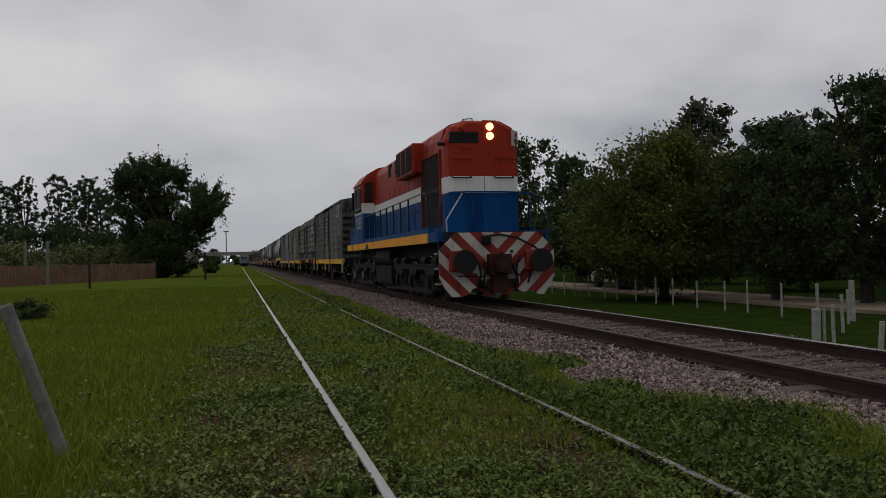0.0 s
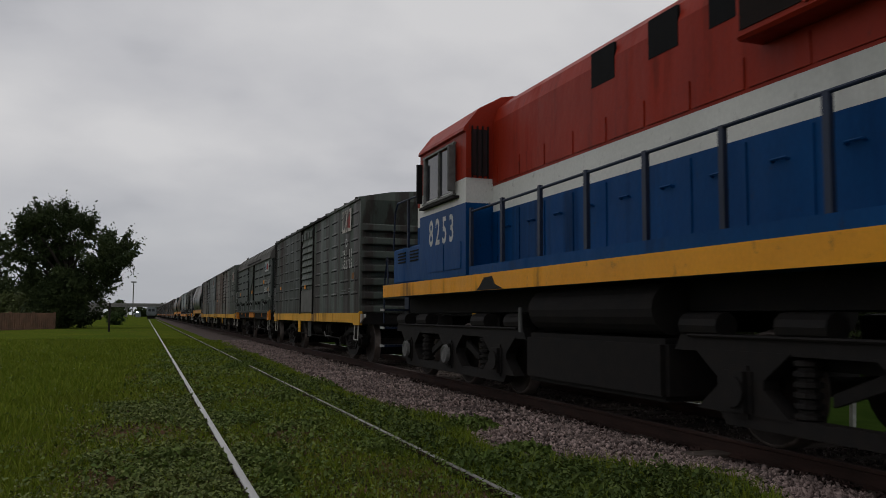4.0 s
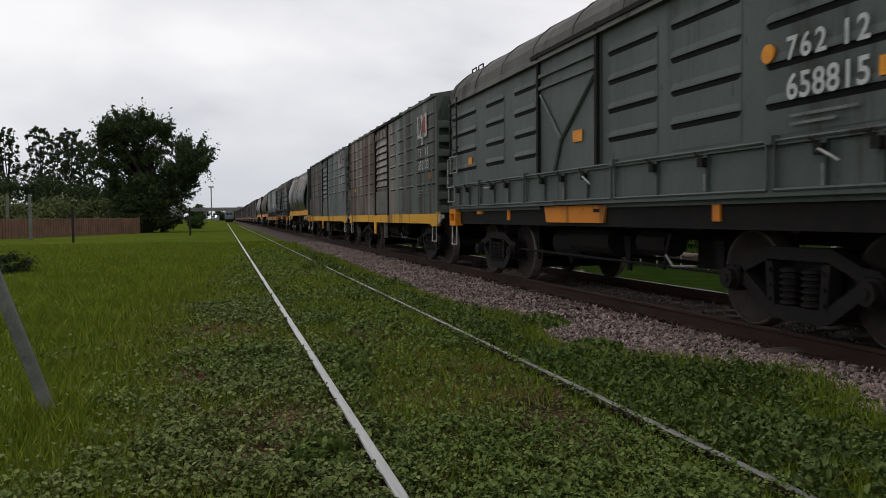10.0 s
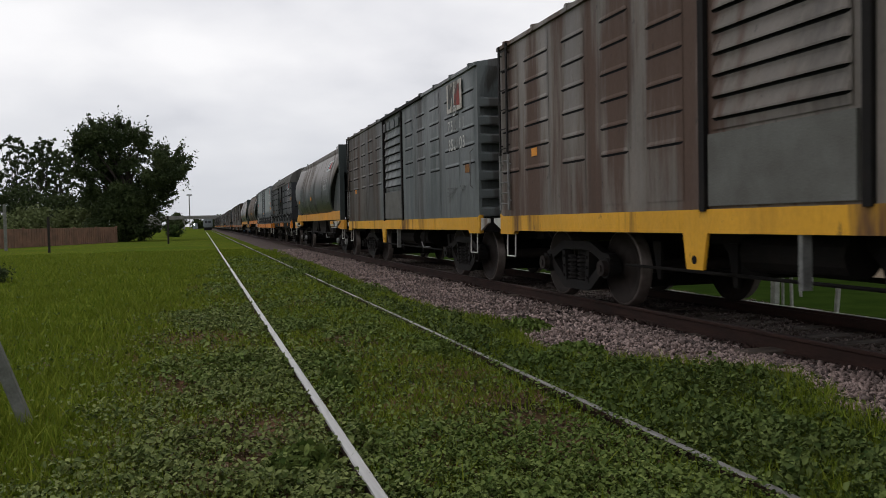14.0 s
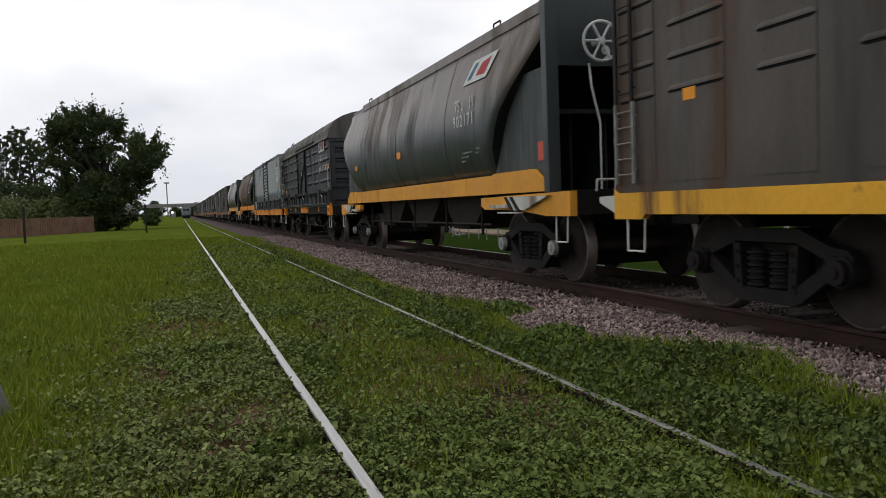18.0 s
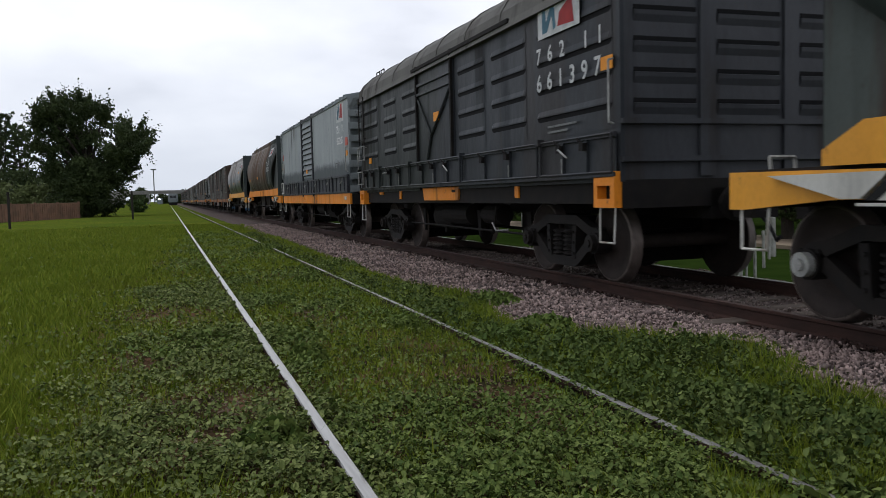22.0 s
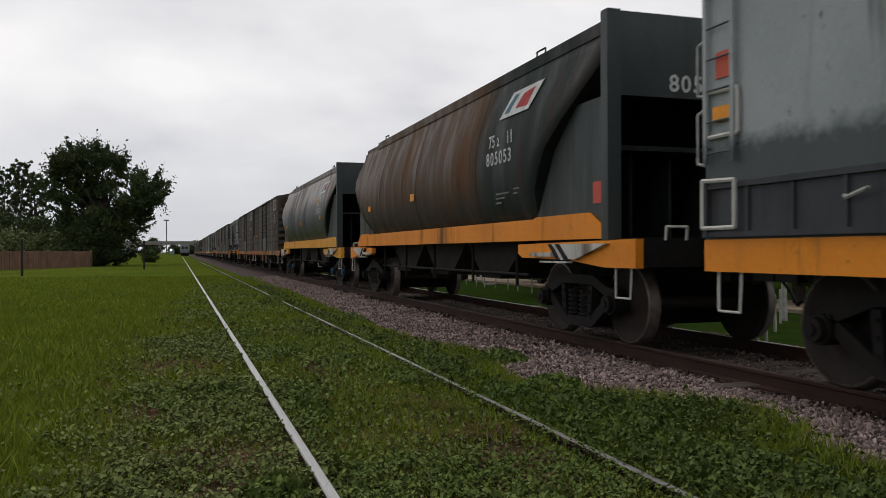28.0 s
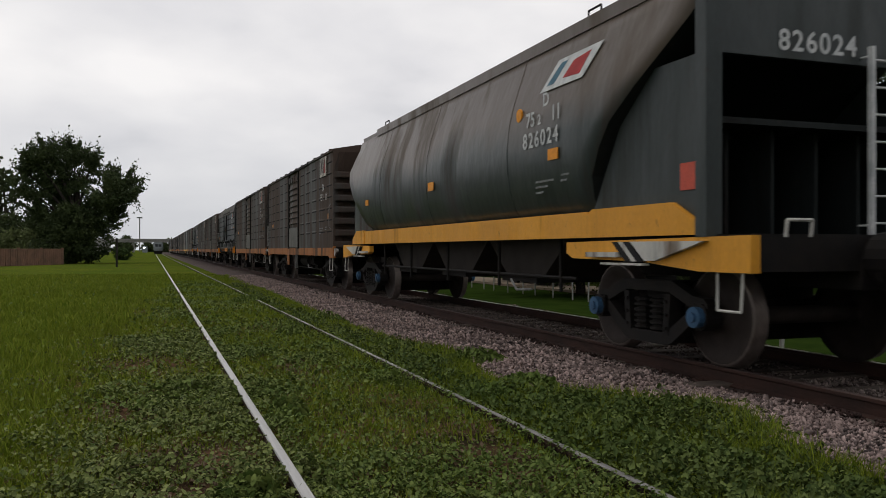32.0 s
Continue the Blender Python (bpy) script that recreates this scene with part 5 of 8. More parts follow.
def emblem(wagon, x, y, z, w=0.95, h=0.58, skew=0.0, worn=False):
    """A painted operator's mark, kept to plain shapes: pale panel, dark bar, red wedge."""
    def quad(pts, off):
        bm = bmesh.new()
        prism(bm, [(y - px, z + pz) for px, pz in pts], "x", x - off, x - off + 0.003)
        return bm
    part("emblem_panel", quad([(0, 0), (w, 0), (w + skew, h), (skew, h)], 0.002), M_FLAKEWHITE if worn else M_STENCIL, wagon)
    part("emblem_bar", quad([(w * 0.12, h * 0.14), (w * 0.24, h * 0.14), (w * 0.36, h * 0.62), (w * 0.40, h * 0.14), (w * 0.46, h * 0.20), (w * 0.42 + skew, h * 0.86), (w * 0.32 + skew, h * 0.86), (w * 0.22 + skew * 0.5, h * 0.45), (w * 0.2 + skew, h * 0.86), (w * 0.12 + skew, h * 0.86)], 0.006), M_FLAKEBLUE if worn else M_LOGOBLUE, wagon)
    part("emblem_wedge", quad([(w * 0.50, h * 0.20), (w * 0.88, h * 0.14), (w * 0.84 + skew, h * 0.86), (w * 0.74 + skew, h * 0.86), (w * 0.55 + skew * 0.6, h * 0.62)], 0.006), M_FLAKERED if worn else M_LOGORED, wagon)


def small_print(wagon, x, y, z, rows=3, w=0.6):
    """Unreadable stencilled tables as plain bars."""
    for i in range(rows):
        ww = w * (1.0, 0.7, 0.45, 0.8)[i % 4]
        part("stencil_bar", boxes((x - 0.004, x - 0.001, y - ww, y, z - i * 0.07, z - i * 0.07 + 0.026)), M_FAINT, wagon)


def mark(wagon, x, y, z, w=0.26, h=0.15, mat=M_MARKOR):
    part("reflector", boxes((x - 0.012, x - 0.002, y - w / 2, y + w / 2, z - h / 2, z + h / 2)), mat, wagon)


def gable_roof(wagon, half, x_half, z, rise, mat, ribs=12, rib_h=0.03, over=0.04):
    bm = bmesh.new()
    prism(bm, [(-x_half - over, z - 0.05), (-x_half - over, z + 0.01), (-x_half * 0.5, z + rise * 0.72), (0, z + rise), (x_half * 0.5, z + rise * 0.72), (x_half + over, z + 0.01), (x_half + over, z - 0.05)], "y", -half, half)
    r = part("roof", bm, mat, wagon, "low pitched sheet metal roof")
    for i in range(ribs):
        y = -half + 0.35 + (2 * half - 0.7) * i / (ribs - 1)
        bm = bmesh.new()
        o = 0.012
        prism(bm, [(-x_half - over - o, z - 0.04), (-x_half - over - o, z + 0.012 + rib_h), (-x_half * 0.5, z + rise * 0.72 + rib_h), (0, z + rise + rib_h), (x_half * 0.5, z + rise * 0.72 + rib_h), (x_half + over + o, z + 0.012 + rib_h), (x_half + over + o, z - 0.04), (x_half * 0.9, z - 0.04), (0, z + rise * 0.5), (-x_half * 0.9, z - 0.04)], "y", y - 0.035, y + 0.035)
        part("roof_rib", bm, mat, r)
    for y in (half - 0.5,):
        for x in (-1.0, -0.6):
            part("roof_handle", tube([(x, y - 0.16, z + rise * 0.5), (x, y - 0.16, z + rise * 0.5 + 0.17), (x, y + 0.16, z + rise * 0.5 + 0.17), (x, y + 0.16, z + rise * 0.5)], 0.014, 6), M_BOGIE, r)
    return r


COLS = ((-2.16, -1.30), (-3.24, -2.42), (-4.36, -3.53), (-5.70, -4.66), (-6.64, -5.80))


def boxcar(u, label, mat, sill, rows, cap, code, number, worn=False, logo_z=3.30, ladder_mat=M_BOGIE, code_z=2.60, num_z=2.33, eave=3.95):
    """Corrugated steel covered wagon with a sliding door."""
    t = thing("covered_wagon", label, "railway wagon", pose(MAIN_X, u, MAIN_Z), "goods wagons")
    H2, Z0, Z1 = 6.75, 1.20, eave
    for s in (-1, 1):
        xs = sorted((s * HALF, s * (HALF - 0.05)))
        part("side_wall", boxes((xs[0], xs[1], -H2, -1.08, Z0, Z1)), mat, t)
        part("side_wall", boxes((xs[0], xs[1], 1.14, H2, Z0, Z1)), mat, t)
        for a, b in COLS:
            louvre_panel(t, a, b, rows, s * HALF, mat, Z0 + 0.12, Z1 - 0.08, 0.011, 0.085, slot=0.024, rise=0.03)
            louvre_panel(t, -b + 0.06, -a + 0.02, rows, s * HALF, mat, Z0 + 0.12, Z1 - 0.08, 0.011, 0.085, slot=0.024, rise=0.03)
        d = part("door", boxes((*sorted((s * (HALF - 0.06), s * (HALF - 0.03))), -1.08, 1.14, Z0, Z1)), mat, t, "sliding louvred steel door")
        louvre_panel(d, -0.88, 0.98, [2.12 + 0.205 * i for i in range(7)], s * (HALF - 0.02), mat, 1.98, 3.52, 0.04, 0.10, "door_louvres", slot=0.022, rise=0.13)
        part("door_plate", boxes((*sorted((s * (HALF - 0.03), s * (HALF + 0.012))), -0.90, 0.98, Z0 + 0.05, 1.94)), M_DOORPLATE, d)
        for y in (-1.02, 1.06):
            part("door_post", boxes((*sorted((s * (HALF - 0.02), s * (HALF + 0.035))), y - 0.045, y + 0.045, Z0, Z1 - 0.02)), M_UNDER, d)
        part("door_rail", boxes((*sorted((s * HALF, s * (HALF + 0.06))), -3.0, 1.2, Z1 - 0.07, Z1 - 0.01)), M_UNDER, d)
        for i in range(4):
            y = -0.75 + i * 0.5
            part("door_cleat", boxes((*sorted((s * (HALF - 0.02), s * (HALF + 0.02))), y, y + 0.36, 3.55, 3.76)), mat, d)
        bm = bmesh.new()
        prism(bm, [(-H2 - 0.02, 0.93), (-H2 - 0.02, Z0 + 0.06), (-H2 + 0.08, Z0 + 0.02), (H2 - 0.08, Z0 + 0.02), (H2 + 0.02, Z0 + 0.06), (H2 + 0.02, 0.93), (H2 - 0.55, 0.93), (H2 - 0.62, 0.985), (-H2 + 0.62, 0.985), (-H2 + 0.55, 0.93)], "x", *sorted((s * (HALF + 0.01), s * (HALF - 0.07))))
        part("side_sill", bm, sill, t, "chipped yellow painted side sill")
        bm = bmesh.new()
        prism(bm, [(1.0, 0.99), (1.42, 0.99), (1.36, 0.62), (1.08, 0.62)], "x", *sorted((s * (HALF + 0.014), s * (HALF - 0.02))))
        part("jacking_bracket", bm, sill, t)
        part("bracket_hole", rod(bmesh.new(), (s * (HALF + 0.010), 1.22, 0.72), (s * (HALF + 0.018), 1.22, 0.72), 0.045, 10), M_VOID, t)
        part("grey_hanger", boxes((*sorted((s * (HALF - 0.10), s * (HALF - 0.005))), -0.30, -0.25, 0.52, 0.99)), M_CAPDULL, t, "pale grey hanging bracket")
        for y in (-H2 + 0.38, H2 - 0.38):
            stirrup(t, y, s * (HALF - 0.03), 0.36, 0.95, 0.58)
        ladder(t, H2 - 0.48, H2 - 0.12, s * HALF, Z0 + 0.12, 2.2, 5, M_CAPDULL)
        ladder(t, H2 - 0.46, H2 - 0.14, s * HALF, 2.2, Z1, 6, ladder_mat)
        mark(t, s * HALF if s < 0 else HALF + 0.015, 5.3, 2.15, 0.2, 0.12)
        part("grab_rail", tube([(s * (HALF + 0.01), -H2 + 0.30, 1.75), (s * (HALF + 0.06), -H2 + 0.30, 1.8), (s * (HALF + 0.06), -H2 + 0.28, 2.40), (s * (HALF + 0.01), -H2 + 0.28, 2.45)], 0.011, 6), M_CAPDULL, t)
    for s in (-1, 1):
        ribbed_end(t, s * (H2 - 0.01), s, mat, [1.38 + 0.325 * i for i in range(7)], HALF, Z0, Z1, 0.2)
        bm = bmesh.new()
        prism(bm, [(-HALF, 0.95), (HALF, 0.95), (HALF, Z0 + 0.02), (-HALF, Z0 + 0.02)], "y", *sorted((s * (H2 - 0.25), s * (H2 - 0.02))))
        part("end_sill", bm, M_UNDER, t)
        bm = bmesh.new()
        prism(bm, [(s * (H2 + 0.02), 1.2), (s * (H2 + 0.42), 1.19), (s * (H2 + 0.42), 1.12), (s * (H2 + 0.02), 0.98)], "x", -HALF + 0.02, -HALF + 0.06)
        part("end_gusset", bm, M_WHITE, t)
        coupler(t, s * H2, s)
        bogie(t, s * 4.7, cap=cap)
    gable_roof(t, H2, HALF, Z1, 0.22, mat)
    underframe(t, H2)
    x = -HALF - 0.034
    if code:
        emblem(t, x, -5.0, logo_z, 0.95, 0.56, 0, worn)
        letters(code, 0.20, t, x - 0.004, -5.05, code_z, M_WORNSTENCIL, width=1.0)
        letters(number, 0.22, t, x - 0.004, -5.05, num_z, M_WORNSTENCIL, width=1.05) if number else None
        letters("D", 0.20, t, x - 0.004, -5.4, code_z + 0.28)
        small_print(t, x, -4.9, 1.78)
        small_print(t, x, -5.75, 1.80, 2, 0.3)
        mark(t, x + 0.02, -6.18, 2.12, mat=M_MARKDULL)
    return t


def louvre_wagon(u, label, mat, end, code, number, cap, lay):
    """Covered wagon with a rounded roof, long louvres, a braced door and a framed skirt."""
    t = thing("louvred_wagon", label, "railway wagon", pose(MAIN_X, u, MAIN_Z), "goods wagons")
    H2, XB, Z0, ZE = 6.35, 1.42, 1.25, 3.60
    rows = [2.17, 2.53, 2.89, 3.25]
    cols = ((-2.36, -1.02), (-3.92, -2.54), (-6.24, -4.18))
    for s in (-1, 1):
        xs = sorted((s * XB, s * (XB - 0.05)))
        part("side_wall", boxes((xs[0], xs[1], -H2, -0.9, Z0, ZE + 0.06)), mat, t)
        part("side_wall", boxes((xs[0], xs[1], 1.3, H2, Z0, ZE + 0.06)), mat, t)
        for a, b in cols:
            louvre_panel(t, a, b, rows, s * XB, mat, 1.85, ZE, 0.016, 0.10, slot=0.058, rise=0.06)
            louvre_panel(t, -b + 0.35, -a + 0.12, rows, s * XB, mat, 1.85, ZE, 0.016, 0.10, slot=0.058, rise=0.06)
        d = part("door", boxes((*sorted((s * (XB - 0.04), s * (XB + 0.02))), -0.86, 1.27, 1.8, ZE + 0.05)), mat, t, "braced steel sliding door")
        for y in (-0.86, 1.20):
            part("door_post", boxes((*sorted((s * (XB + 0.02), s * (XB + 0.07))), y, y + 0.07, 1.78, ZE + 0.06)), M_UNDER, d)
        for z in (3.08, 3.26):
            part("door_bar", boxes((*sorted((s * (XB + 0.02), s * (XB + 0.06))), -0.79, 1.2, z, z + 0.05)), mat, d)
        for a, b in (((1.15, 3.0), (0.35, 2.25)), ((-0.75, 3.0), (0.35, 2.25)), ((0.35, 2.28), (0.60, 1.8))):
            part("door_brace", rod(bmesh.new(), (s * (XB + 0.045), a[0], a[1]), (s * (XB + 0.045), b[0], b[1]), 0.024, 4), mat, d)
        part("door_rail", boxes((*sorted((s * XB, s * (XB + 0.08))), -3.4, 1.5, ZE - 0.02, ZE + 0.04)), M_UNDER, d)
        mark(t, s * (XB + 0.03) if s < 0 else XB + 0.045, -0.2 if lay[6] < 2.4 else 0.05, lay[6], 0.3, 0.16)
        xo = s * 1.50
        sk = part("skirt", boxes((*sorted((s * 1.44, s * 1.46)), -H2 + 0.05, H2 - 0.05, 1.33, 1.80)), mat, t, "framed drop-side skirt below the body")
        for z in (1.33, 1.78):
            part("skirt_rail", boxes((*sorted((s * 1.455, xo)), -H2 + 0.03, H2 - 0.03, z - 0.028, z + 0.028)), mat, sk)
        for i, (a, b) in enumerate(((-H2 + 0.07, -4.45), (-4.35, -1.40), (-1.30, 1.70), (1.80, 4.15), (4.25, H2 - 0.07))):
            part("drop_side_frame", tube([(xo, a, 1.36), (xo, a, 1.79), (xo, b, 1.79), (xo, b, 1.36), (xo, a, 1.36)], 0.018, 6), mat, sk)
            n_in = 3 if i == 2 else 2
            for j in range(n_in):
                y = a + (b - a) * (j + 1) / (n_in + 1)
                part("skirt_post", boxes((*sorted((s * 1.456, s * 1.497)), y - 0.03, y + 0.03, 1.36, 1.79)), mat, sk)
                part("hook_block", boxes((*sorted((s * 1.497, s * 1.555)), y - 0.045, y + 0.05, 1.63, 1.72)), M_UNDER, sk)
                part("hook", tube([(s * 1.52, y + 0.02, 1.70), (s * 1.55, y + 0.07, 1.76), (s * 1.55, y + 0.10, 1.78)], 0.014, 6), M_UNDER, sk)
                if (i + j) % 2:
                    part("wear_strip", boxes((*sorted((s * 1.497, s * 1.503)), y - 0.018, y + 0.016, 1.38, 1.56)), M_CAPDULL, sk, "paint worn down to pale metal")
                if (i * 2 + j) % 3 == 1:
                    dz = (-0.11, 0.0)[i % 2]
                    part("latch", tube([(s * 1.55, y, 1.67), (s * 1.56, y - 0.03 + 0.06 * (i % 2), 1.67), (s * 1.56, y + (0.34 if i % 2 else -0.26), 1.67 + dz)], 0.013, 6), M_CAP, sk, "bare steel latch lever")
            part("hinge_lug", boxes((*sorted((s * 1.46, s * 1.55)), b - 0.03, b + 0.07, 1.76, 1.84)), mat, sk)
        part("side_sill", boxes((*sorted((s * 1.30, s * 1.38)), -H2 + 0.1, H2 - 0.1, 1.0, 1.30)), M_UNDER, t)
        bm = bmesh.new()
        prism(bm, [(-0.98, 1.29), (1.12, 1.29), (1.05, 1.05), (-0.92, 1.05)], "x", *sorted((s * 1.385, s * 1.42)))
        yp = part("yellow_plate", bm, M_ORANGE, t)
        part("stencil_bar", boxes((*sorted((s * 1.419, s * 1.424)), -0.80, -0.62, 1.19, 1.235)), M_UNDER, yp)
        for y in (-3.5, 2.75, 4.3):
            part("yellow_tab", boxes((*sorted((s * 1.385, s * 1.41)), y, y + (0.34 if y > 4 else 0.13), 1.19 if y > 4 else 1.08, 1.29)), M_ORANGE, t)
        for y in (-H2 + 0.05, H2 - 0.45):
            bx = boxes((*sorted((s * 1.34, s * 1.5)), y - 0.03, y + 0.43, 1.21, 1.31), (*sorted((s * 1.34, s * 1.5)), y - 0.03, y + 0.43, 0.96, 1.06), (*sorted((s * 1.34, s * 1.5)), y - 0.03, y + 0.06, 1.06, 1.21), (*sorted((s * 1.34, s * 1.5)), y + 0.35, y + 0.43, 1.06, 1.21))
            lug = -0.03 if y < 0 else 0.27
            box(bx, *sorted((s * 1.36, s * 1.47)), y + lug, y + lug + 0.16, 1.31, 1.37)
            # back plate coloured black to give the pocket its inner shade
            part("pocket_back", boxes((*sorted((s * 1.34, s * 1.37)), y + 0.06, y + 0.35, 1.06, 1.21)), M_VOID, t)
            part("corner_bracket", bx, M_ORANGE, t, "yellow painted corner push-pole pocket")
            stirrup(t, y + 0.2, s * 1.45, 0.34, 0.97, 0.56)
        ladder(t, H2 - 0.62, H2 - 0.12, s * (XB + 0.03), 2.44, 3.62, 5, M_BOGIE)
        for x, z0, z1 in ((1.50, 2.05, 2.42), (1.545, 1.45, 1.78)):
            bm = boxes(*((*sorted((s * (x - 0.012), s * (x + 0.006))), y - 0.03, y + 0.03, z0, z1) for y in (H2 - 0.60, H2 - 0.12)))
            for y in (H2 - 0.60, H2 - 0.12):
                rod(bm, (s * (x - 0.01), y, z1 - 0.05), (s * 1.42, y, z1 - 0.05), 0.012, 6)
            fr = part("step_frame", bm, M_CAPDULL, t, "pale worn step frame")
            for z in (z0 + 0.015, z1 - 0.015):
                part("rung", rod(bmesh.new(), (s * (x + 0.014), H2 - 0.63, z), (s * (x + 0.014), H2 - 0.09, z), 0.012, 6), M_CAP, fr)
        part("grab_rail", tube([(s * 1.44, H2 + 0.0, 1.76), (s * 1.50, H2 + 0.09, 1.77), (s * 1.50, H2 + 0.09, 2.36), (s * 1.44, H2 + 0.0, 2.42)], 0.014, 6), M_CAP, t)
        part("grab_rail", tube([(s * 1.44, -H2 + 0.12, 1.9), (s * 1.50, -H2 + 0.12, 1.92), (s * 1.50, -H2 + 0.12, 2.6), (s * 1.44, -H2 + 0.12, 2.62)], 0.014, 6), M_CAP, t)
    arc = [(XB * math.cos(a) * 1.03, ZE + 0.02 + 0.80 * math.sin(a)) for a in np.linspace(0, math.pi, 15)]
    for s in (-1, 1):
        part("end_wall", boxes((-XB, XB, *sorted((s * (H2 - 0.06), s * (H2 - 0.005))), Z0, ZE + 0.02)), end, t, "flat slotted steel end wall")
        for x0, x1 in ((-1.25, -0.44), (-0.15, 0.72), (1.02, 1.36)):
            for z in (2.12, 2.46, 2.80, 3.14):
                # black strip stands for the shade above each end louvre
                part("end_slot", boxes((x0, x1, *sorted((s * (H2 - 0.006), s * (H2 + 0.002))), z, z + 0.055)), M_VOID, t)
                bm = bmesh.new()
                prism(bm, [(s * (H2 - 0.006), z + 0.004), (s * (H2 + 0.026), z - 0.004), (s * (H2 + 0.020), z - 0.05), (s * (H2 - 0.006), z - 0.13)], "x", x0, x1)
                bmesh.ops.recalc_face_normals(bm, faces=bm.faces)
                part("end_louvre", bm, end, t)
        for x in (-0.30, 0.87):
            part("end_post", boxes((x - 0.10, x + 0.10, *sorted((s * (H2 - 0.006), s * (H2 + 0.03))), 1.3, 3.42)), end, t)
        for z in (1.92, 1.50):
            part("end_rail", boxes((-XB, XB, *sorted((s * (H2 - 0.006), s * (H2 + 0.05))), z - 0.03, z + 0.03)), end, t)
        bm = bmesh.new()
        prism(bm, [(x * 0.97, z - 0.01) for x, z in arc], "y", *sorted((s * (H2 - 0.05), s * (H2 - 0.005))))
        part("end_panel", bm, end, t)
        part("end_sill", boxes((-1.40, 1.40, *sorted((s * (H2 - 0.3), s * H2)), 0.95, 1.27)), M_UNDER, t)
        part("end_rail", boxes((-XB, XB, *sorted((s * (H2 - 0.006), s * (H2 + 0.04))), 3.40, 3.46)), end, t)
        coupler(t, s * H2, s)
        bogie(t, s * 4.28, cap=cap)
    bm = bmesh.new()
    prism(bm, arc + [(-XB * 1.06, ZE - 0.10), (-XB * 1.0, ZE - 0.10)][:1] + [(XB * 1.06, ZE - 0.10)], "y", -H2 - 0.03, H2 + 0.03)
    r = part("roof", bm, M_ROOFDUST, t, "dusty rounded sheet metal roof")
    for i in range(9):
        y = -H2 + 0.3 + (2 * H2 - 0.6) * i / 8
        bm = bmesh.new()
        prism(bm, [(x * 1.006, z + 0.014) for x, z in arc], "y", y - 0.03, y + 0.03)
        part("roof_seam", bm, M_ROOFDUST, r)
    for y in (H2 - 0.3, H2 - 0.75):
        part("roof_handle", tube([(-1.0, y - 0.15, ZE + 0.46), (-1.0, y - 0.15, ZE + 0.68), (-1.0, y + 0.15, ZE + 0.68), (-1.0, y + 0.15, ZE + 0.46)], 0.014, 6), M_BOGIE, r)
    underframe(t, H2, hang=False)
    part("vacuum_tank", rod(bmesh.new(), (-0.7, 0.9, 0.72), (-0.7, 1.9, 0.72), 0.26, 16), M_UNDER, t)
    x = -XB - 0.055
    x += 0.018
    y0, wide, cz, nz, ez_, my, mz = lay
    emblem(t, x, y0 - 0.05, ez_, 1.15, 0.40)
    letters(code, 0.20, t, x - 0.004, y0, cz, width=wide)
    letters(number, 0.22, t, x - 0.004, y0, nz, width=wide)
    small_print(t, x, -4.6, 1.98, 2, 0.8)
    if lay[1] < 1:
        part("test_dot", rod(bmesh.new(), (x - 0.008, y0 + 0.26, cz + 0.1), (x + 0.02, y0 + 0.26, cz + 0.1), 0.085, 14), M_MARKOR, t, "round yellow paint dot")
    mark(t, x + 0.02, my, mz)
    mark(t, x + 0.02, *((4.95, 2.25) if number == "658815" else (5.33, 2.02)), 0.22, 0.14)
    return t


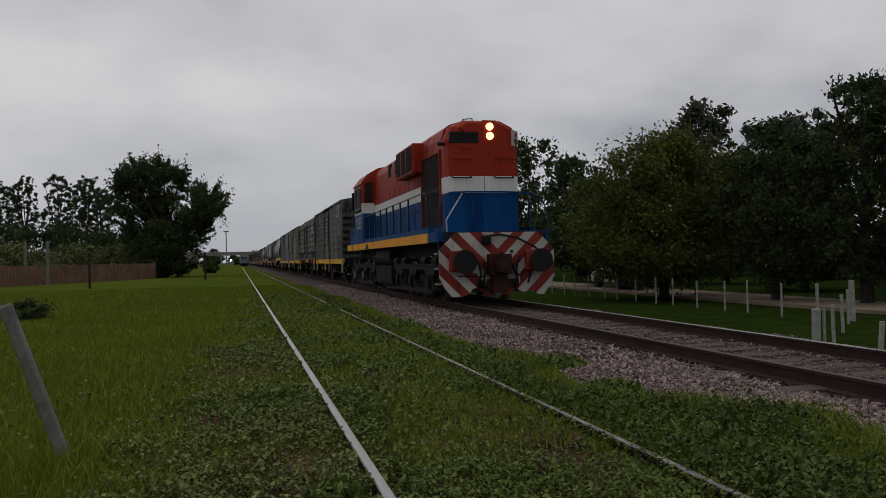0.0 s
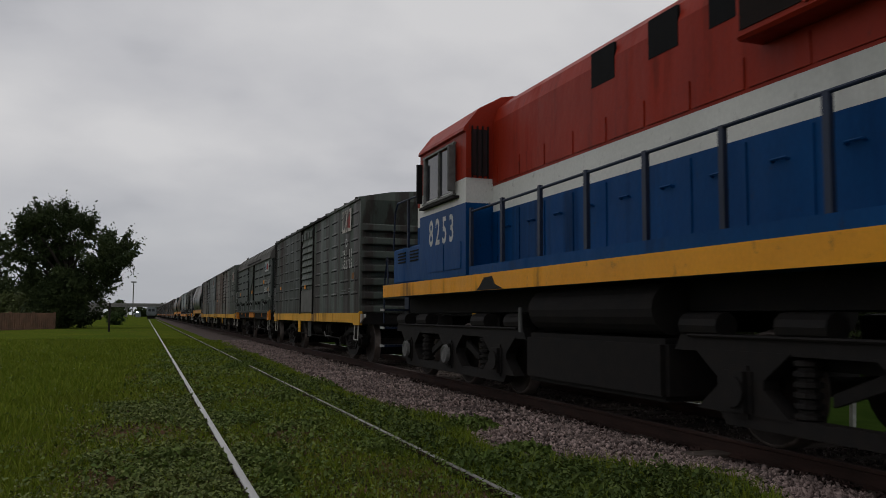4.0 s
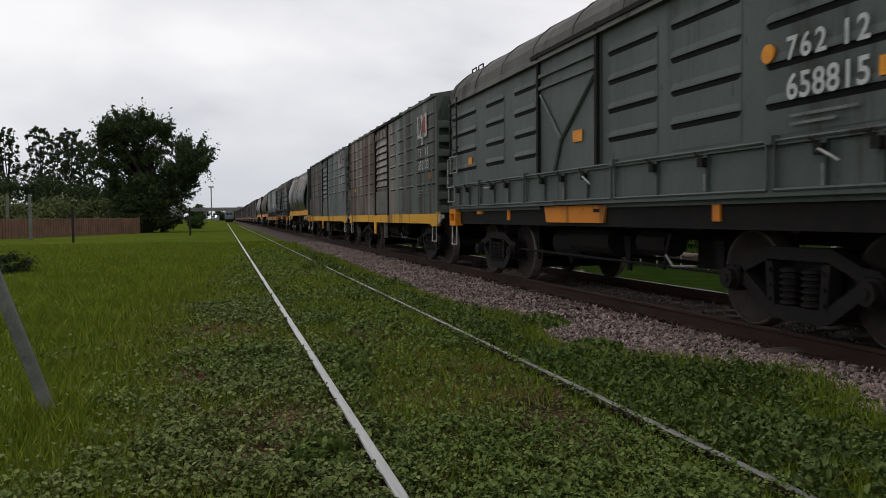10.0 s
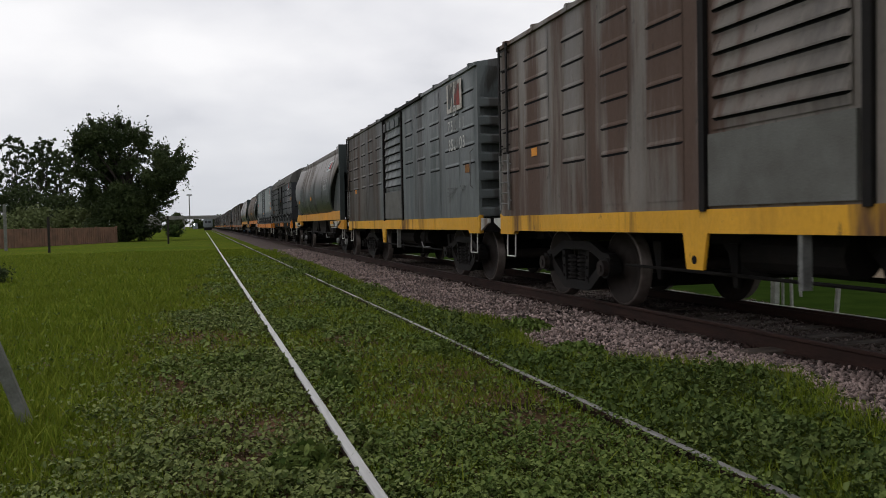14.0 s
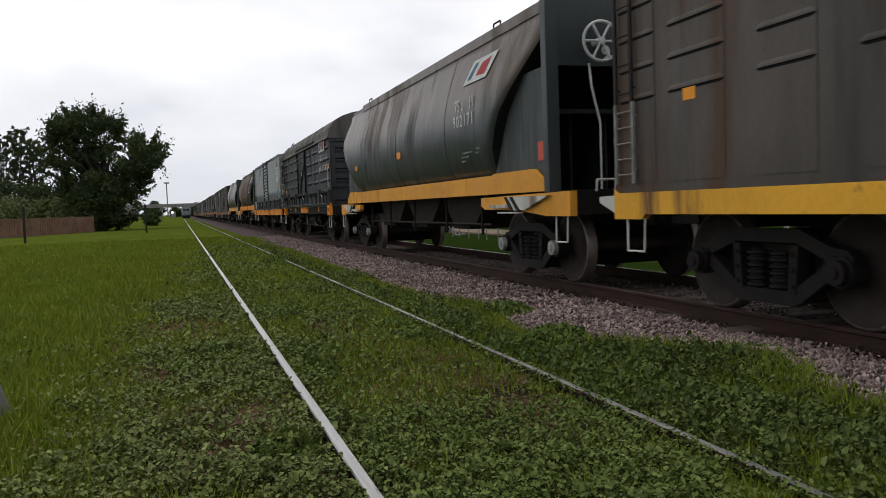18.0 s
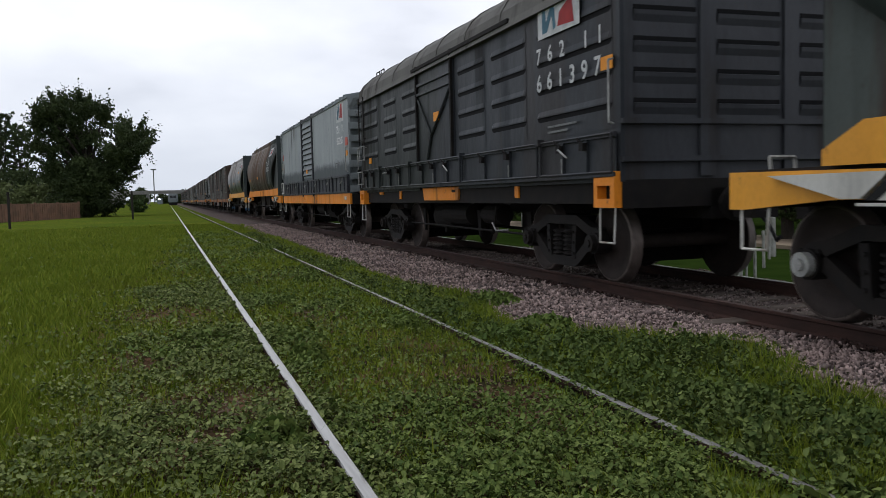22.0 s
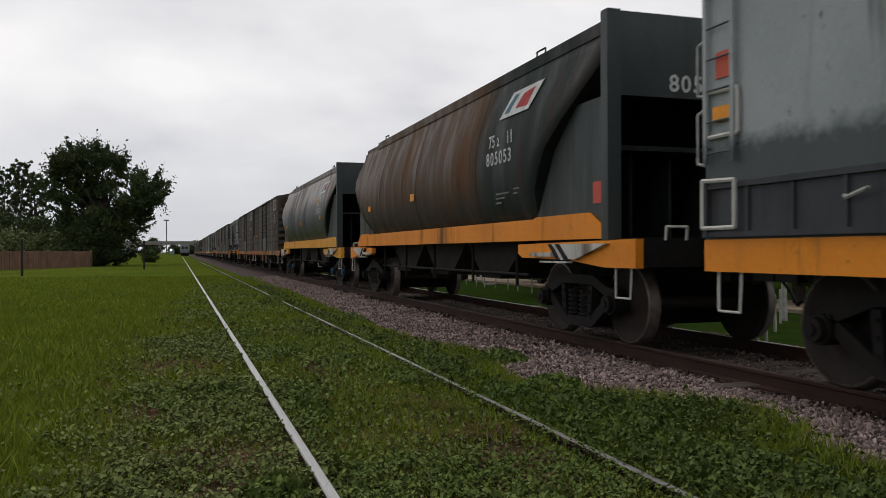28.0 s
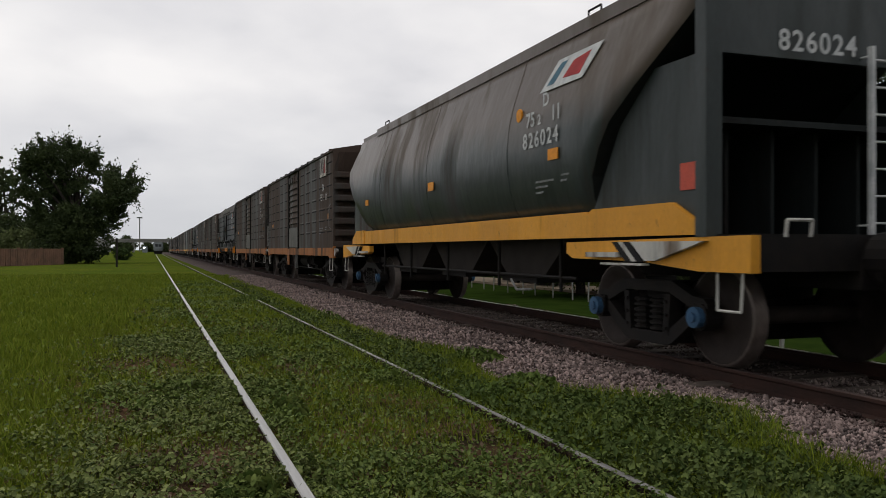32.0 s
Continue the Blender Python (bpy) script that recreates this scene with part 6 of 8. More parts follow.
def smooth_wagon(u, label, number):
    """Covered wagon with plain two-tone sides, ribbed door and scalloped roof edge."""
    t = thing("plain_sided_wagon", label, "railway wagon", pose(MAIN_X, u, MAIN_Z), "goods wagons")
    H2, Z0, Z1 = 6.72, 1.25, 3.88
    for s in (-1, 1):
        xs = sorted((s * HALF, s * (HALF - 0.05)))
        for a, b in ((-H2, -3.9), (-3.885, -0.98), (1.34, 3.9), (3.915, H2)):
            part("side_sheet", boxes((*xs, a, b, Z0, Z1)), M_TWOTONE, t)
        d = part("door", boxes((*sorted((s * (HALF - 0.06), s * (HALF - 0.02))), -0.98, 1.34, Z0, Z1)), M_TWOTONE, t, "ribbed grey sliding door")
        louvre_panel(d, -0.80, 1.22, [1.98 + 0.185 * i for i in range(10)], s * (HALF - 0.01), M_LIGHTGREY, 1.85, 3.84, 0.04, 0.10, "door_ribs", slot=0.02, rise=0.11)
        for y in (-0.94, 1.28):
            part("door_post", boxes((*sorted((s * (HALF - 0.02), s * (HALF + 0.05))), y - 0.05, y + 0.05, 1.2, Z1 + 0.1)), M_DARKGREY, d)
        part("door_rail", boxes((*sorted((s * HALF, s * (HALF + 0.05))), -3.3, 1.4, Z1 - 0.02, Z1 + 0.05)), M_DARKGREY, d)
        mark(t, s * (HALF + 0.03) if s < 0 else HALF + 0.045, 0.25, 2.07, 0.22, 0.13)
        sk = part("skirt", boxes((*sorted((s * 1.48, s * 1.495)), -H2 + 0.03, H2 - 0.03, 1.30, 1.74)), M_DARKGREY, t, "framed dark skirt below the body")
        for z in (1.30, 1.74):
            part("skirt_rail", boxes((*sorted((s * 1.49, s * 1.53)), -H2 + 0.02, H2 - 0.02, z - 0.025, z + 0.025)), M_DARKGREY, sk)
        for i in range(25):
            y = -H2 + 0.08 + (2 * H2 - 0.16) * i / 24
            part("skirt_post", boxes((*sorted((s * 1.492, s * (1.52 if i % 4 else 1.545))), y - 0.02, y + 0.02, 1.28, 1.77)), M_DARKGREY, sk)
        for i in range(6):
            y = -H2 + 0.95 + 2.15 * i
            part("latch", tube([(s * 1.52, y, 1.56), (s * 1.56, y - 0.05, 1.54), (s * 1.56, y - 0.26, 1.60)], 0.016, 6), M_CAP, sk)
        part("side_sill", boxes((*sorted((s * 1.42, s * 1.49)), -H2, H2, 0.96, 1.255)), M_ORANGE, t, "orange painted side sill")
        for y in (-H2 + 0.42, -1.6, 0.9, 3.6):
            part("sill_tab", boxes((*sorted((s * 1.485, s * 1.52)), y, y + 0.16, 1.08, 1.17)), M_WHITE if y < -5 else M_ORANGE, t)
        for y in (-H2 + 0.3, H2 - 0.32):
            stirrup(t, y, s * 1.45, 0.32, 0.97, 0.60)
        ladder(t, H2 - 0.45, H2 - 0.06, s * HALF, 1.95, Z1, 7, M_TWOTONE)
        part("step_frame", tube([(s * 1.54, H2 - 0.5, 1.36), (s * 1.54, H2 - 0.5, 1.78), (s * 1.54, H2 - 0.04, 1.80), (s * 1.54, H2 - 0.04, 1.36), (s * 1.54, H2 - 0.5, 1.36)], 0.022, 6), M_WHITE, t)
        part("step_frame", tube([(s * 1.50, H2 - 0.5, 2.2), (s * 1.50, H2 - 0.5, 2.6), (s * 1.50, H2 - 0.04, 2.62), (s * 1.50, H2 - 0.04, 2.2), (s * 1.50, H2 - 0.5, 2.2)], 0.022, 6), M_WHITE, t)
        part("grab_rail", tube([(s * 1.47, -H2 + 0.16, 1.85), (s * 1.54, -H2 + 0.16, 1.88), (s * 1.54, -H2 + 0.16, 2.5), (s * 1.47, -H2 + 0.16, 2.52)], 0.014, 6), M_CAP, t)
        for z in (1.95, 2.6):
            part("corner_handle", tube([(s * 1.46, H2 + 0.02, z), (s * 1.46, H2 + 0.14, z + 0.03), (s * 1.46, H2 + 0.14, z + 0.5), (s * 1.46, H2 + 0.02, z + 0.53)], 0.016, 6), M_CAP, t)
    for s in (-1, 1):
        ribbed_end(t, s * (H2 - 0.01), s, M_DARKGREY if s > 0 else M_TEALEND, [1.45 + 0.34 * i for i in range(7)], HALF, Z0, Z1, 0.2, 0.18)
        part("end_sill", boxes((-1.42, 1.42, *sorted((s * (H2 - 0.3), s * (H2 - 0.01))), 0.95, 1.25)), M_UNDER, t)
        coupler(t, s * H2, s)
        bogie(t, s * 4.7, cap="dark")
    gable_roof(t, H2, HALF, Z1, 0.22, M_LIGHTGREY, 24, 0.055, 0.03)
    underframe(t, H2, hang=False)
    part("vacuum_tank", rod(bmesh.new(), (-0.75, -2.0, 0.72), (-0.75, -0.9, 0.72), 0.27, 16), M_UNDER, t)
    x = -HALF - 0.004
    emblem(t, x, -5.15, 3.28, 0.95, 0.58)
    letters("75", 0.21, t, x - 0.004, -5.12, 2.98, M_FRESHSTENCIL)
    letters("2", 0.14, t, x - 0.004, -5.45, 2.98, M_FRESHSTENCIL)
    letters("11", 0.21, t, x - 0.004, -5.88, 2.98, M_FRESHSTENCIL)
    letters(number, 0.20, t, x - 0.004, -5.12, 2.66, M_FRESHSTENCIL)
    small_print(t, x, -4.75, 2.12, 3, 0.7)
    mark(t, x, -6.45, 2.68, 0.3, 0.22, M_MARKRED)
    mark(t, x, -6.4, 2.36, 0.36, 0.14)
    mark(t, x, H2 - 0.28, 2.85, 0.22, 0.24, M_MARKRED)
    mark(t, x - 0.02, H2 - 0.28, 2.40, 0.26, 0.14)
    return t


def hopper_wagon(u, label, tub, tub2, sill, number, cap, wheel=False, rungs=False, letter=True, tail=7.55):
    """Covered hopper: a rounded tub on a yellow sill, open slope ends behind bulkhead frames."""
    t = thing("hopper_wagon", label, "railway wagon", pose(MAIN_X, u, MAIN_Z), "goods wagons")
    prof = [(1.16, 1.46), (1.30, 1.56), (1.42, 1.74), (1.50, 2.0), (1.535, 2.3), (1.54, 2.55), (1.51, 2.85), (1.45, 3.12), (1.36, 3.40), (1.27, 3.66), (1.22, 3.84)]
    ez = [1.4, 1.63, 1.9, 2.07, 2.34, 2.53, 2.86, 2.95, 3.5, 3.85]
    rz_, ry_ = [1.4, 1.60, 1.95, 2.3, 2.62, 2.95, 3.10, 3.36, 3.64, 3.97], [4.7, 4.92, 5.42, 5.90, 6.33, 6.74, 6.84, 6.72, 6.46, 6.50]
    ey = [5.34, 5.39, 5.42, 5.52, 5.72, 5.88, 6.36, 6.53, 7.2, 7.40]
    bm = bmesh.new()
    full = [(-x, z) for x, z in prof] + [(x, z) for x, z in prof[::-1]]
    ny = 28
    rings = []
    for j in range(ny + 1):
        k = -1 + 2 * j / ny
        rings.append([bm.verts.new((x, k * float(np.interp(z, ez, ey) if k < 0 else np.interp(z, rz_, ry_)), z)) for x, z in full])
    for a, b in zip(rings, rings[1:]):
        for i in range(len(full) - 1):
            bm.faces.new((a[i], a[i + 1], b[i + 1], b[i]))
    n = len(full)
    for ring in (rings[0], rings[-1]):
        for i in range(n // 2 - 1):
            bm.faces.new((ring[i], ring[i + 1], ring[n - 2 - i], ring[n - 1 - i]))
    bmesh.ops.recalc_face_normals(bm, faces=bm.faces)
    me = as_mesh("tub", bm)
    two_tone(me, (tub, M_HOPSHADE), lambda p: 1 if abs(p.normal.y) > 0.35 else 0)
    for p in me.polygons:
        p.use_smooth = abs(p.normal.y) < 0.35
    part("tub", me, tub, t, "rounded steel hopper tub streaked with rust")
    top = boxes((-1.24, 1.24, -7.40, 7.40 - 2.45, 3.82, 3.98))
    part("top_coaming", top, tub, t)
    part("top_coaming", boxes((-1.20, 1.20, 4.95, 6.40, 3.80, 3.94)), tub, t)
    for y in (4.4, -5.0):
        part("roof_handle", tube([(-1.1, y, 3.94), (-1.1, y, 4.12), (-1.1, y + 0.3, 4.12), (-1.1, y + 0.3, 3.94)], 0.014, 6), M_BOGIE, t)
    for y in (-3.2, 0.4, 3.6):
        bm = bmesh.new()
        prism(bm, [(x + 0.006, z) for x, z in prof] + [(x - 0.03, z) for x, z in prof[::-1]], "y", y - 0.012, y + 0.012)
        for v in bm.verts:
            v.co.x *= -1
        bmesh.ops.recalc_face_normals(bm, faces=bm.faces)
        part("tub_seam", bm, tub, t)
    for s in (-1, 1):
        for e in (-1, 1):
            bm = bmesh.new()
            prism(bm, [(e * 7.40, 1.32), (e * 7.40, 3.0), (e * 6.55, 3.0), (e * 5.9, 2.5), (e * 5.3, 1.55), (e * 5.3, 1.32)] if e < 0 else [(6.52, 1.32), (6.52, 2.68), (6.36, 2.68), (5.6, 2.2), (4.7, 1.55), (4.7, 1.32)], "x", *sorted((s * 1.36, s * 1.395)))
            part("side_gusset", bm, M_HOPGREEN if e < 0 else M_GREENGREY, t)
            if e < 0:
                part("corner_post", boxes((*sorted((s * 1.30, s * 1.475)), -7.48, -7.32, 1.28, 3.97)), M_HOPGREEN, t)
            bm = bmesh.new()
            tip0 = 7.32 if e < 0 else 6.46
            prism(bm, [(e * tip0, 1.30), (e * tip0, 1.42), (e * (tip0 - 0.4), 1.62), (e * 5.42, 1.62), (e * 5.30, 1.55), (e * 5.30, 1.30)], "x", *sorted((s * 1.40, s * 1.47)))
            part("sill_wedge", bm, sill, t)
            bm = bmesh.new()
            tip = 8.05 if e < 0 else tail
            prism(bm, [(e * tip, 0.96), (e * tip, 1.285), (e * 4.80, 1.25), (e * 4.80, 1.12), (e * 4.95, 1.06), (e * 6.4, 1.04), (e * 7.35, 0.96)], "x", *sorted((s * 1.36, s * 1.46)))
            part("end_sill_beam", bm, sill, t, "yellow painted end sill beam")
            bm = bmesh.new()
            o = 8.05 - tip
            lean = 0.13 * e
            prism(bm, [(e * (7.50 - o), 1.24), (e * (6.42 - o) - lean, 1.245), (e * (6.42 - o) + lean, 1.05), (e * (6.60 - o) + lean, 1.05)], "x", *sorted((s * 1.461, s * 1.52)))
            bmesh.ops.recalc_face_normals(bm, faces=bm.faces)
            part("tread_plate", bm, M_WHITE, t, "bent white painted tread plate")
            for q, m in ((6.33, M_BLACK), (6.22, M_WHITE), (6.11, M_BLACK)):
                bm = bmesh.new()
                prism(bm, [(e * (q + 0.055 - o) - lean, 1.245), (e * (q - 0.055 - o) - lean, 1.245), (e * (q - 0.055 - o) + lean, 1.04), (e * (q + 0.055 - o) + lean, 1.04)], "x", *sorted((s * 1.461, s * (1.515 if m == M_BLACK else 1.505))))
                bmesh.ops.recalc_face_normals(bm, faces=bm.faces)
                part("tread_stripe", bm, m, t)
            part("step_bar", boxes((*sorted((s * 1.461, s * 1.54)), *sorted((e * (6.05 - o), e * (5.40 - o))), 1.08, 1.135)), M_WHITE, t)
            part("step_edge", boxes((*sorted((s * 1.461, s * 1.55)), *sorted((e * (6.55 - o), e * (5.75 - o))), 1.0, 1.022)), M_WHITE, t)
            stirrup(t, e * (tip - 0.3), s * 1.43, 0.34, 0.98, 0.62)
            part("grab_loop", tube([(s * 1.05, e * (tip - 0.05), 1.25), (s * 1.05, e * (tip - 0.03), 1.42), (s * 0.78, e * (tip - 0.03), 1.42), (s * 0.78, e * (tip - 0.05), 1.25)], 0.018, 6), M_WHITE, t)
            if e < 0:
                mark(t, -1.396 if s < 0 else 1.408, -7.12, 1.86, 0.24, 0.26, M_MARKRED)
        bm = bmesh.new()
        prism(bm, [(-5.30, 1.30), (-5.30, 1.60), (5.30, 1.60), (5.30, 1.30)], "x", *sorted((s * 1.38, s * 1.45)))
        part("side_sill", bm, sill, t, "rust-chipped yellow side sill")
    for e in (-1, 1):
        tip = 8.05 if e < 0 else tail
        if e < 0:
            part("end_plate", boxes((-1.30, 1.30, -7.43, -7.38, 2.98, 3.97)), M_HOPGREEN, t)
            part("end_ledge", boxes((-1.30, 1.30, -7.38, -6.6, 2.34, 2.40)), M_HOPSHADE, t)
        part("end_floor", boxes((-1.36, 1.36, *sorted((e * 5.2, e * (tip - 0.1))), 1.20, 1.30)), M_UNDER, t)
        part("headstock", boxes((-1.36, 1.36, *sorted((e * (tip - 0.25), e * (tip - 0.03))), 0.97, 1.27)), M_UNDER, t)
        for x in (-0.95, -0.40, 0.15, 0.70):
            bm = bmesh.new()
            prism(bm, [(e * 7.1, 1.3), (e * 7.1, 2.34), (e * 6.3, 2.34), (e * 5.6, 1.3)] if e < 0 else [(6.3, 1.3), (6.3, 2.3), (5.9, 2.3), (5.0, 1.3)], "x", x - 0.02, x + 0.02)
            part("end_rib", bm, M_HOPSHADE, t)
        coupler(t, e * tip, e)
        bogie(t, e * 6.0, cap=cap)
        part("collar", rod(bmesh.new(), (0, e * tip, 1.08), (0, e * (tip + 0.45), 1.08), 0.24, 16), M_UNDER, t)
    for y in (-2.75, 0.0, 2.75):
        bm = bmesh.new()
        prism(bm, [(y - 1.36, 1.32), (y + 1.36, 1.32), (y + 0.62, 0.78), (y - 0.62, 0.78)], "x", -1.05, 1.05)
        part("discharge_chute", bm, M_CHUTE, t)
        part("chute_gate", boxes((-1.15, 1.15, y - 0.60, y + 0.60, 0.70, 0.78)), M_UNDER, t)
    bm = bmesh.new()
    rod(bm, (-1.2, -4.6, 0.80), (-1.2, 4.6, 0.80), 0.025, 6)
    part("brake_pipe", bm, M_BOGIE, t)
    for y in (-4.2, -2.2, 0.1, 2.3, 4.3):
        part("pipe_hanger", rod(bmesh.new(), (-1.22, y, 1.30), (-1.22, y, 0.62), 0.028, 6), M_BOGIE, t)
    part("hand_lever", tube([(-1.30, -3.5, 0.62), (-1.34, -3.1, 0.60), (-1.34, -2.9, 0.74)], 0.018, 6), M_CAPDULL, t)
    part("centre_sill", boxes((-0.2, 0.2, -7.6, 7.6, 0.85, 1.2)), M_UNDER, t)
    if wheel:
        w = part("brake_wheel", tube([(0, 0.265 * math.cos(k * math.pi / 12), 0.265 * math.sin(k * math.pi / 12)) for k in range(25)], 0.02, 6), M_STENCIL, t, "white brake wheel")
        w.matrix_basis = pose(-0.72, -7.62, 3.28, 0, 0, 90)
        bm = bmesh.new()
        for i in range(6):
            rod(bm, (0, 0, 0), (0, 0.26 * math.cos(i * math.pi / 3), 0.26 * math.sin(i * math.pi / 3)), 0.018, 6)
        rod(bm, (-0.03, 0, 0), (0.2, 0, 0), 0.05, 10)
        part("spoke", bm, M_STENCIL, w)
        part("brake_chain_rod", tube([(-0.85, -7.5, 3.0), (-0.82, -7.5, 2.7), (-0.70, -7.5, 2.2), (-0.70, -7.5, 1.3)], 0.016, 6), M_STENCIL, t)
    if rungs:
        bm = boxes((0.37, 0.42, -7.58, -7.53, 1.30, 3.14), (0.74, 0.79, -7.58, -7.53, 1.30, 3.14))
        for z in (1.4, 3.05):
            for x in (0.395, 0.765):
                rod(bm, (x, -7.555, z), (x, -7.40, z), 0.012, 6)
        lad = part("ladder", bm, M_STENCIL, t, "white end ladder")
        for i in range(7):
            part("rung", rod(bmesh.new(), (0.42, -7.555, 1.42 + i * 0.265), (0.74, -7.555, 1.42 + i * 0.265), 0.012, 6), M_STENCIL, lad)
    # lettering follows the tub's bulge
    def skin(z):
        return -float(np.interp(z, [p[1] for p in prof], [p[0] for p in prof])) - 0.012
    z = 3.18
    bm = bmesh.new()
    prism(bm, [(-4.05, -0.20), (-5.15, -0.20), (-5.45, 0.20), (-4.35, 0.20)], "x", 0, 0.004)
    e = part("emblem_panel", bm, M_STENCIL, t)
    e.matrix_basis = pose(skin(3.38) - 0.008, 0, 3.38, 0, 18, 0)
    for pts, m in (([(-4.20, -0.13), (-4.40, -0.13), (-4.62, 0.14), (-4.46, 0.14)], M_LOGOBLUE), ([(-4.62, -0.10), (-5.05, -0.13), (-5.20, 0.14), (-4.80, 0.10)], M_LOGORED)):
        bm = bmesh.new()
        prism(bm, pts, "x", -0.004, 0.001)
        q = part("emblem_shape", bm, m, t)
        q.matrix_basis = e.matrix_basis.copy()
    if letter:
        letters("D", 0.17, t, skin(3.05), -4.2, 3.0)
    letters("75", 0.19, t, skin(2.80), -3.80, 2.77)
    letters("2", 0.13, t, skin(2.80), -4.14, 2.77)
    letters("11", 0.19, t, skin(2.80), -4.56, 2.77)
    letters(number, 0.20, t, skin(2.55), -3.75, 2.49, width=1.0)
    small_print(t, skin(1.98), -4.05, 2.02, 3, 0.5)
    small_print(t, skin(1.98), -4.75, 2.06, 2, 0.2)
    if letter:
        part("test_dot", rod(bmesh.new(), (skin(2.98) - 0.012, -3.52, 2.98), (skin(2.98) + 0.01, -3.52, 2.98), 0.09, 14), M_MARKOR, t, "round yellow paint dot")
        mark(t, skin(2.34), -4.62, 2.34, 0.26, 0.14)
    mark(t, skin(2.28), 0.09 if number != "805053" else 0.62, 2.28, 0.3, 0.15)
    mark(t, skin(2.22), 4.7, 2.24, 0.26, 0.13)
    letters(number, 0.20, t, -0.62, -7.436, 3.06, face="front", width=0.95)
    return t


def hopper_paint(name):
    """Dark green enamel with brown dust and runs from the roof downwards."""
    m = wagon_paint(name, (0.030, 0.041, 0.040), (0.040, 0.050, 0.047), (0.050, 0.040, 0.033), 0.25, 0.34, shift=(4, 4, 0))
    b = m.node_tree.nodes["Principled BSDF"]
    src = b.inputs["Base Color"].links[0].from_socket
    c, sp, ma = m.node_tree.nodes.new("ShaderNodeTexCoord"), m.node_tree.nodes.new("ShaderNodeSeparateXYZ"), m.node_tree.nodes.new("ShaderNodeMath")
    ma.operation = "MULTIPLY_ADD"
    m.node_tree.links.new(c.outputs["Object"], sp.inputs[0])
    m.node_tree.links.new(noise_node(m, 0.7, 5, (1, 0.6, 0.6), (2, 2, 2), 0.55), ma.inputs[0])
    ma.inputs[1].default_value = 1.5
    m.node_tree.links.new(sp.outputs[2], ma.inputs[2])
    f = ramp_node(m, wag_scale(m, ma.outputs[0], 3.25, 3.75), 0.0, 1.0)
    m.node_tree.links.new(mix_node(m, f, src, (0.098, 0.078, 0.062)), b.inputs["Base Color"])
    return m


def wag_scale(m, v, lo, hi):
    r = m.node_tree.nodes.new("ShaderNodeMapRange")
    r.inputs[1].default_value, r.inputs[2].default_value = lo, hi
    m.node_tree.links.new(v, r.inputs[0])
    return r.outputs[0]


M_FRESHSTENCIL = plain("fresh_white_stencil_paint", (0.86, 0.86, 0.84), (0.74, 0.75, 0.74), 7, 0.7, bump=0.05)
M_CAPDULL = plain("dull_grey_handrail", (0.24, 0.24, 0.23), (0.12, 0.12, 0.115), 9, 0.6, 0.1, 0.1)
# near-black green: the end recess's shade is in the colour
M_HOPSHADE = wagon_paint("shaded_slope_sheet_paint", (0.018, 0.022, 0.022), (0.013, 0.016, 0.016), (0.012, 0.011, 0.01), 0.4, shift=(3, 3, 3), gloss=0.1)
M_CHUTE = plain("dusty_brown_chute_iron", (0.034, 0.028, 0.024), (0.020, 0.016, 0.014), 3, 0.85, 0.1, 0.3)
# side green darkened for the shade between wagons, on top of its own dirt
M_ENDSHADE = wagon_paint("shaded_dark_green_end_paint", (0.030, 0.038, 0.035), (0.022, 0.028, 0.026), (0.020, 0.019, 0.018), 0.4, shift=(5, 5, 2), gloss=0.15)
M_ROOFDUST = wagon_paint("dusty_grey_roof_paint", (0.12, 0.115, 0.105), (0.085, 0.082, 0.076), (0.05, 0.045, 0.04), 0.5, 0.8, shift=(6, 3, 9))
M_TWOTONE = wagon_paint("two_tone_grey_paint", (0.33, 0.36, 0.365), (0.27, 0.298, 0.304), (0.06, 0.058, 0.055), 0.2, shift=(1, 2, 8))
_b = M_TWOTONE.node_tree.nodes["Principled BSDF"]
_src = _b.inputs["Base Color"].links[0].from_socket
_tc = M_TWOTONE.node_tree.nodes.new("ShaderNodeTexCoord")
_sp = M_TWOTONE.node_tree.nodes.new("ShaderNodeSeparateXYZ")
_ad = M_TWOTONE.node_tree.nodes.new("ShaderNodeMath")
_ad.operation = "MULTIPLY_ADD"
M_TWOTONE.node_tree.links.new(_tc.outputs["Object"], _sp.inputs[0])
M_TWOTONE.node_tree.links.new(noise_node(M_TWOTONE, 3.0, 6, (1, 1, 1), rough=0.7), _ad.inputs[0])
_ad.inputs[1].default_value = 0.5
M_TWOTONE.node_tree.links.new(_sp.outputs[2], _ad.inputs[2])
_gt = M_TWOTONE.node_tree.nodes.new("ShaderNodeMapRange")
_gt.inputs[1].default_value, _gt.inputs[2].default_value = 2.27, 2.47
M_TWOTONE.node_tree.links.new(_ad.outputs[0], _gt.inputs[0])
M_TWOTONE.node_tree.links.new(mix_node(M_TWOTONE, _gt.outputs[0], (0.062, 0.074, 0.078), _src), _b.inputs["Base Color"])


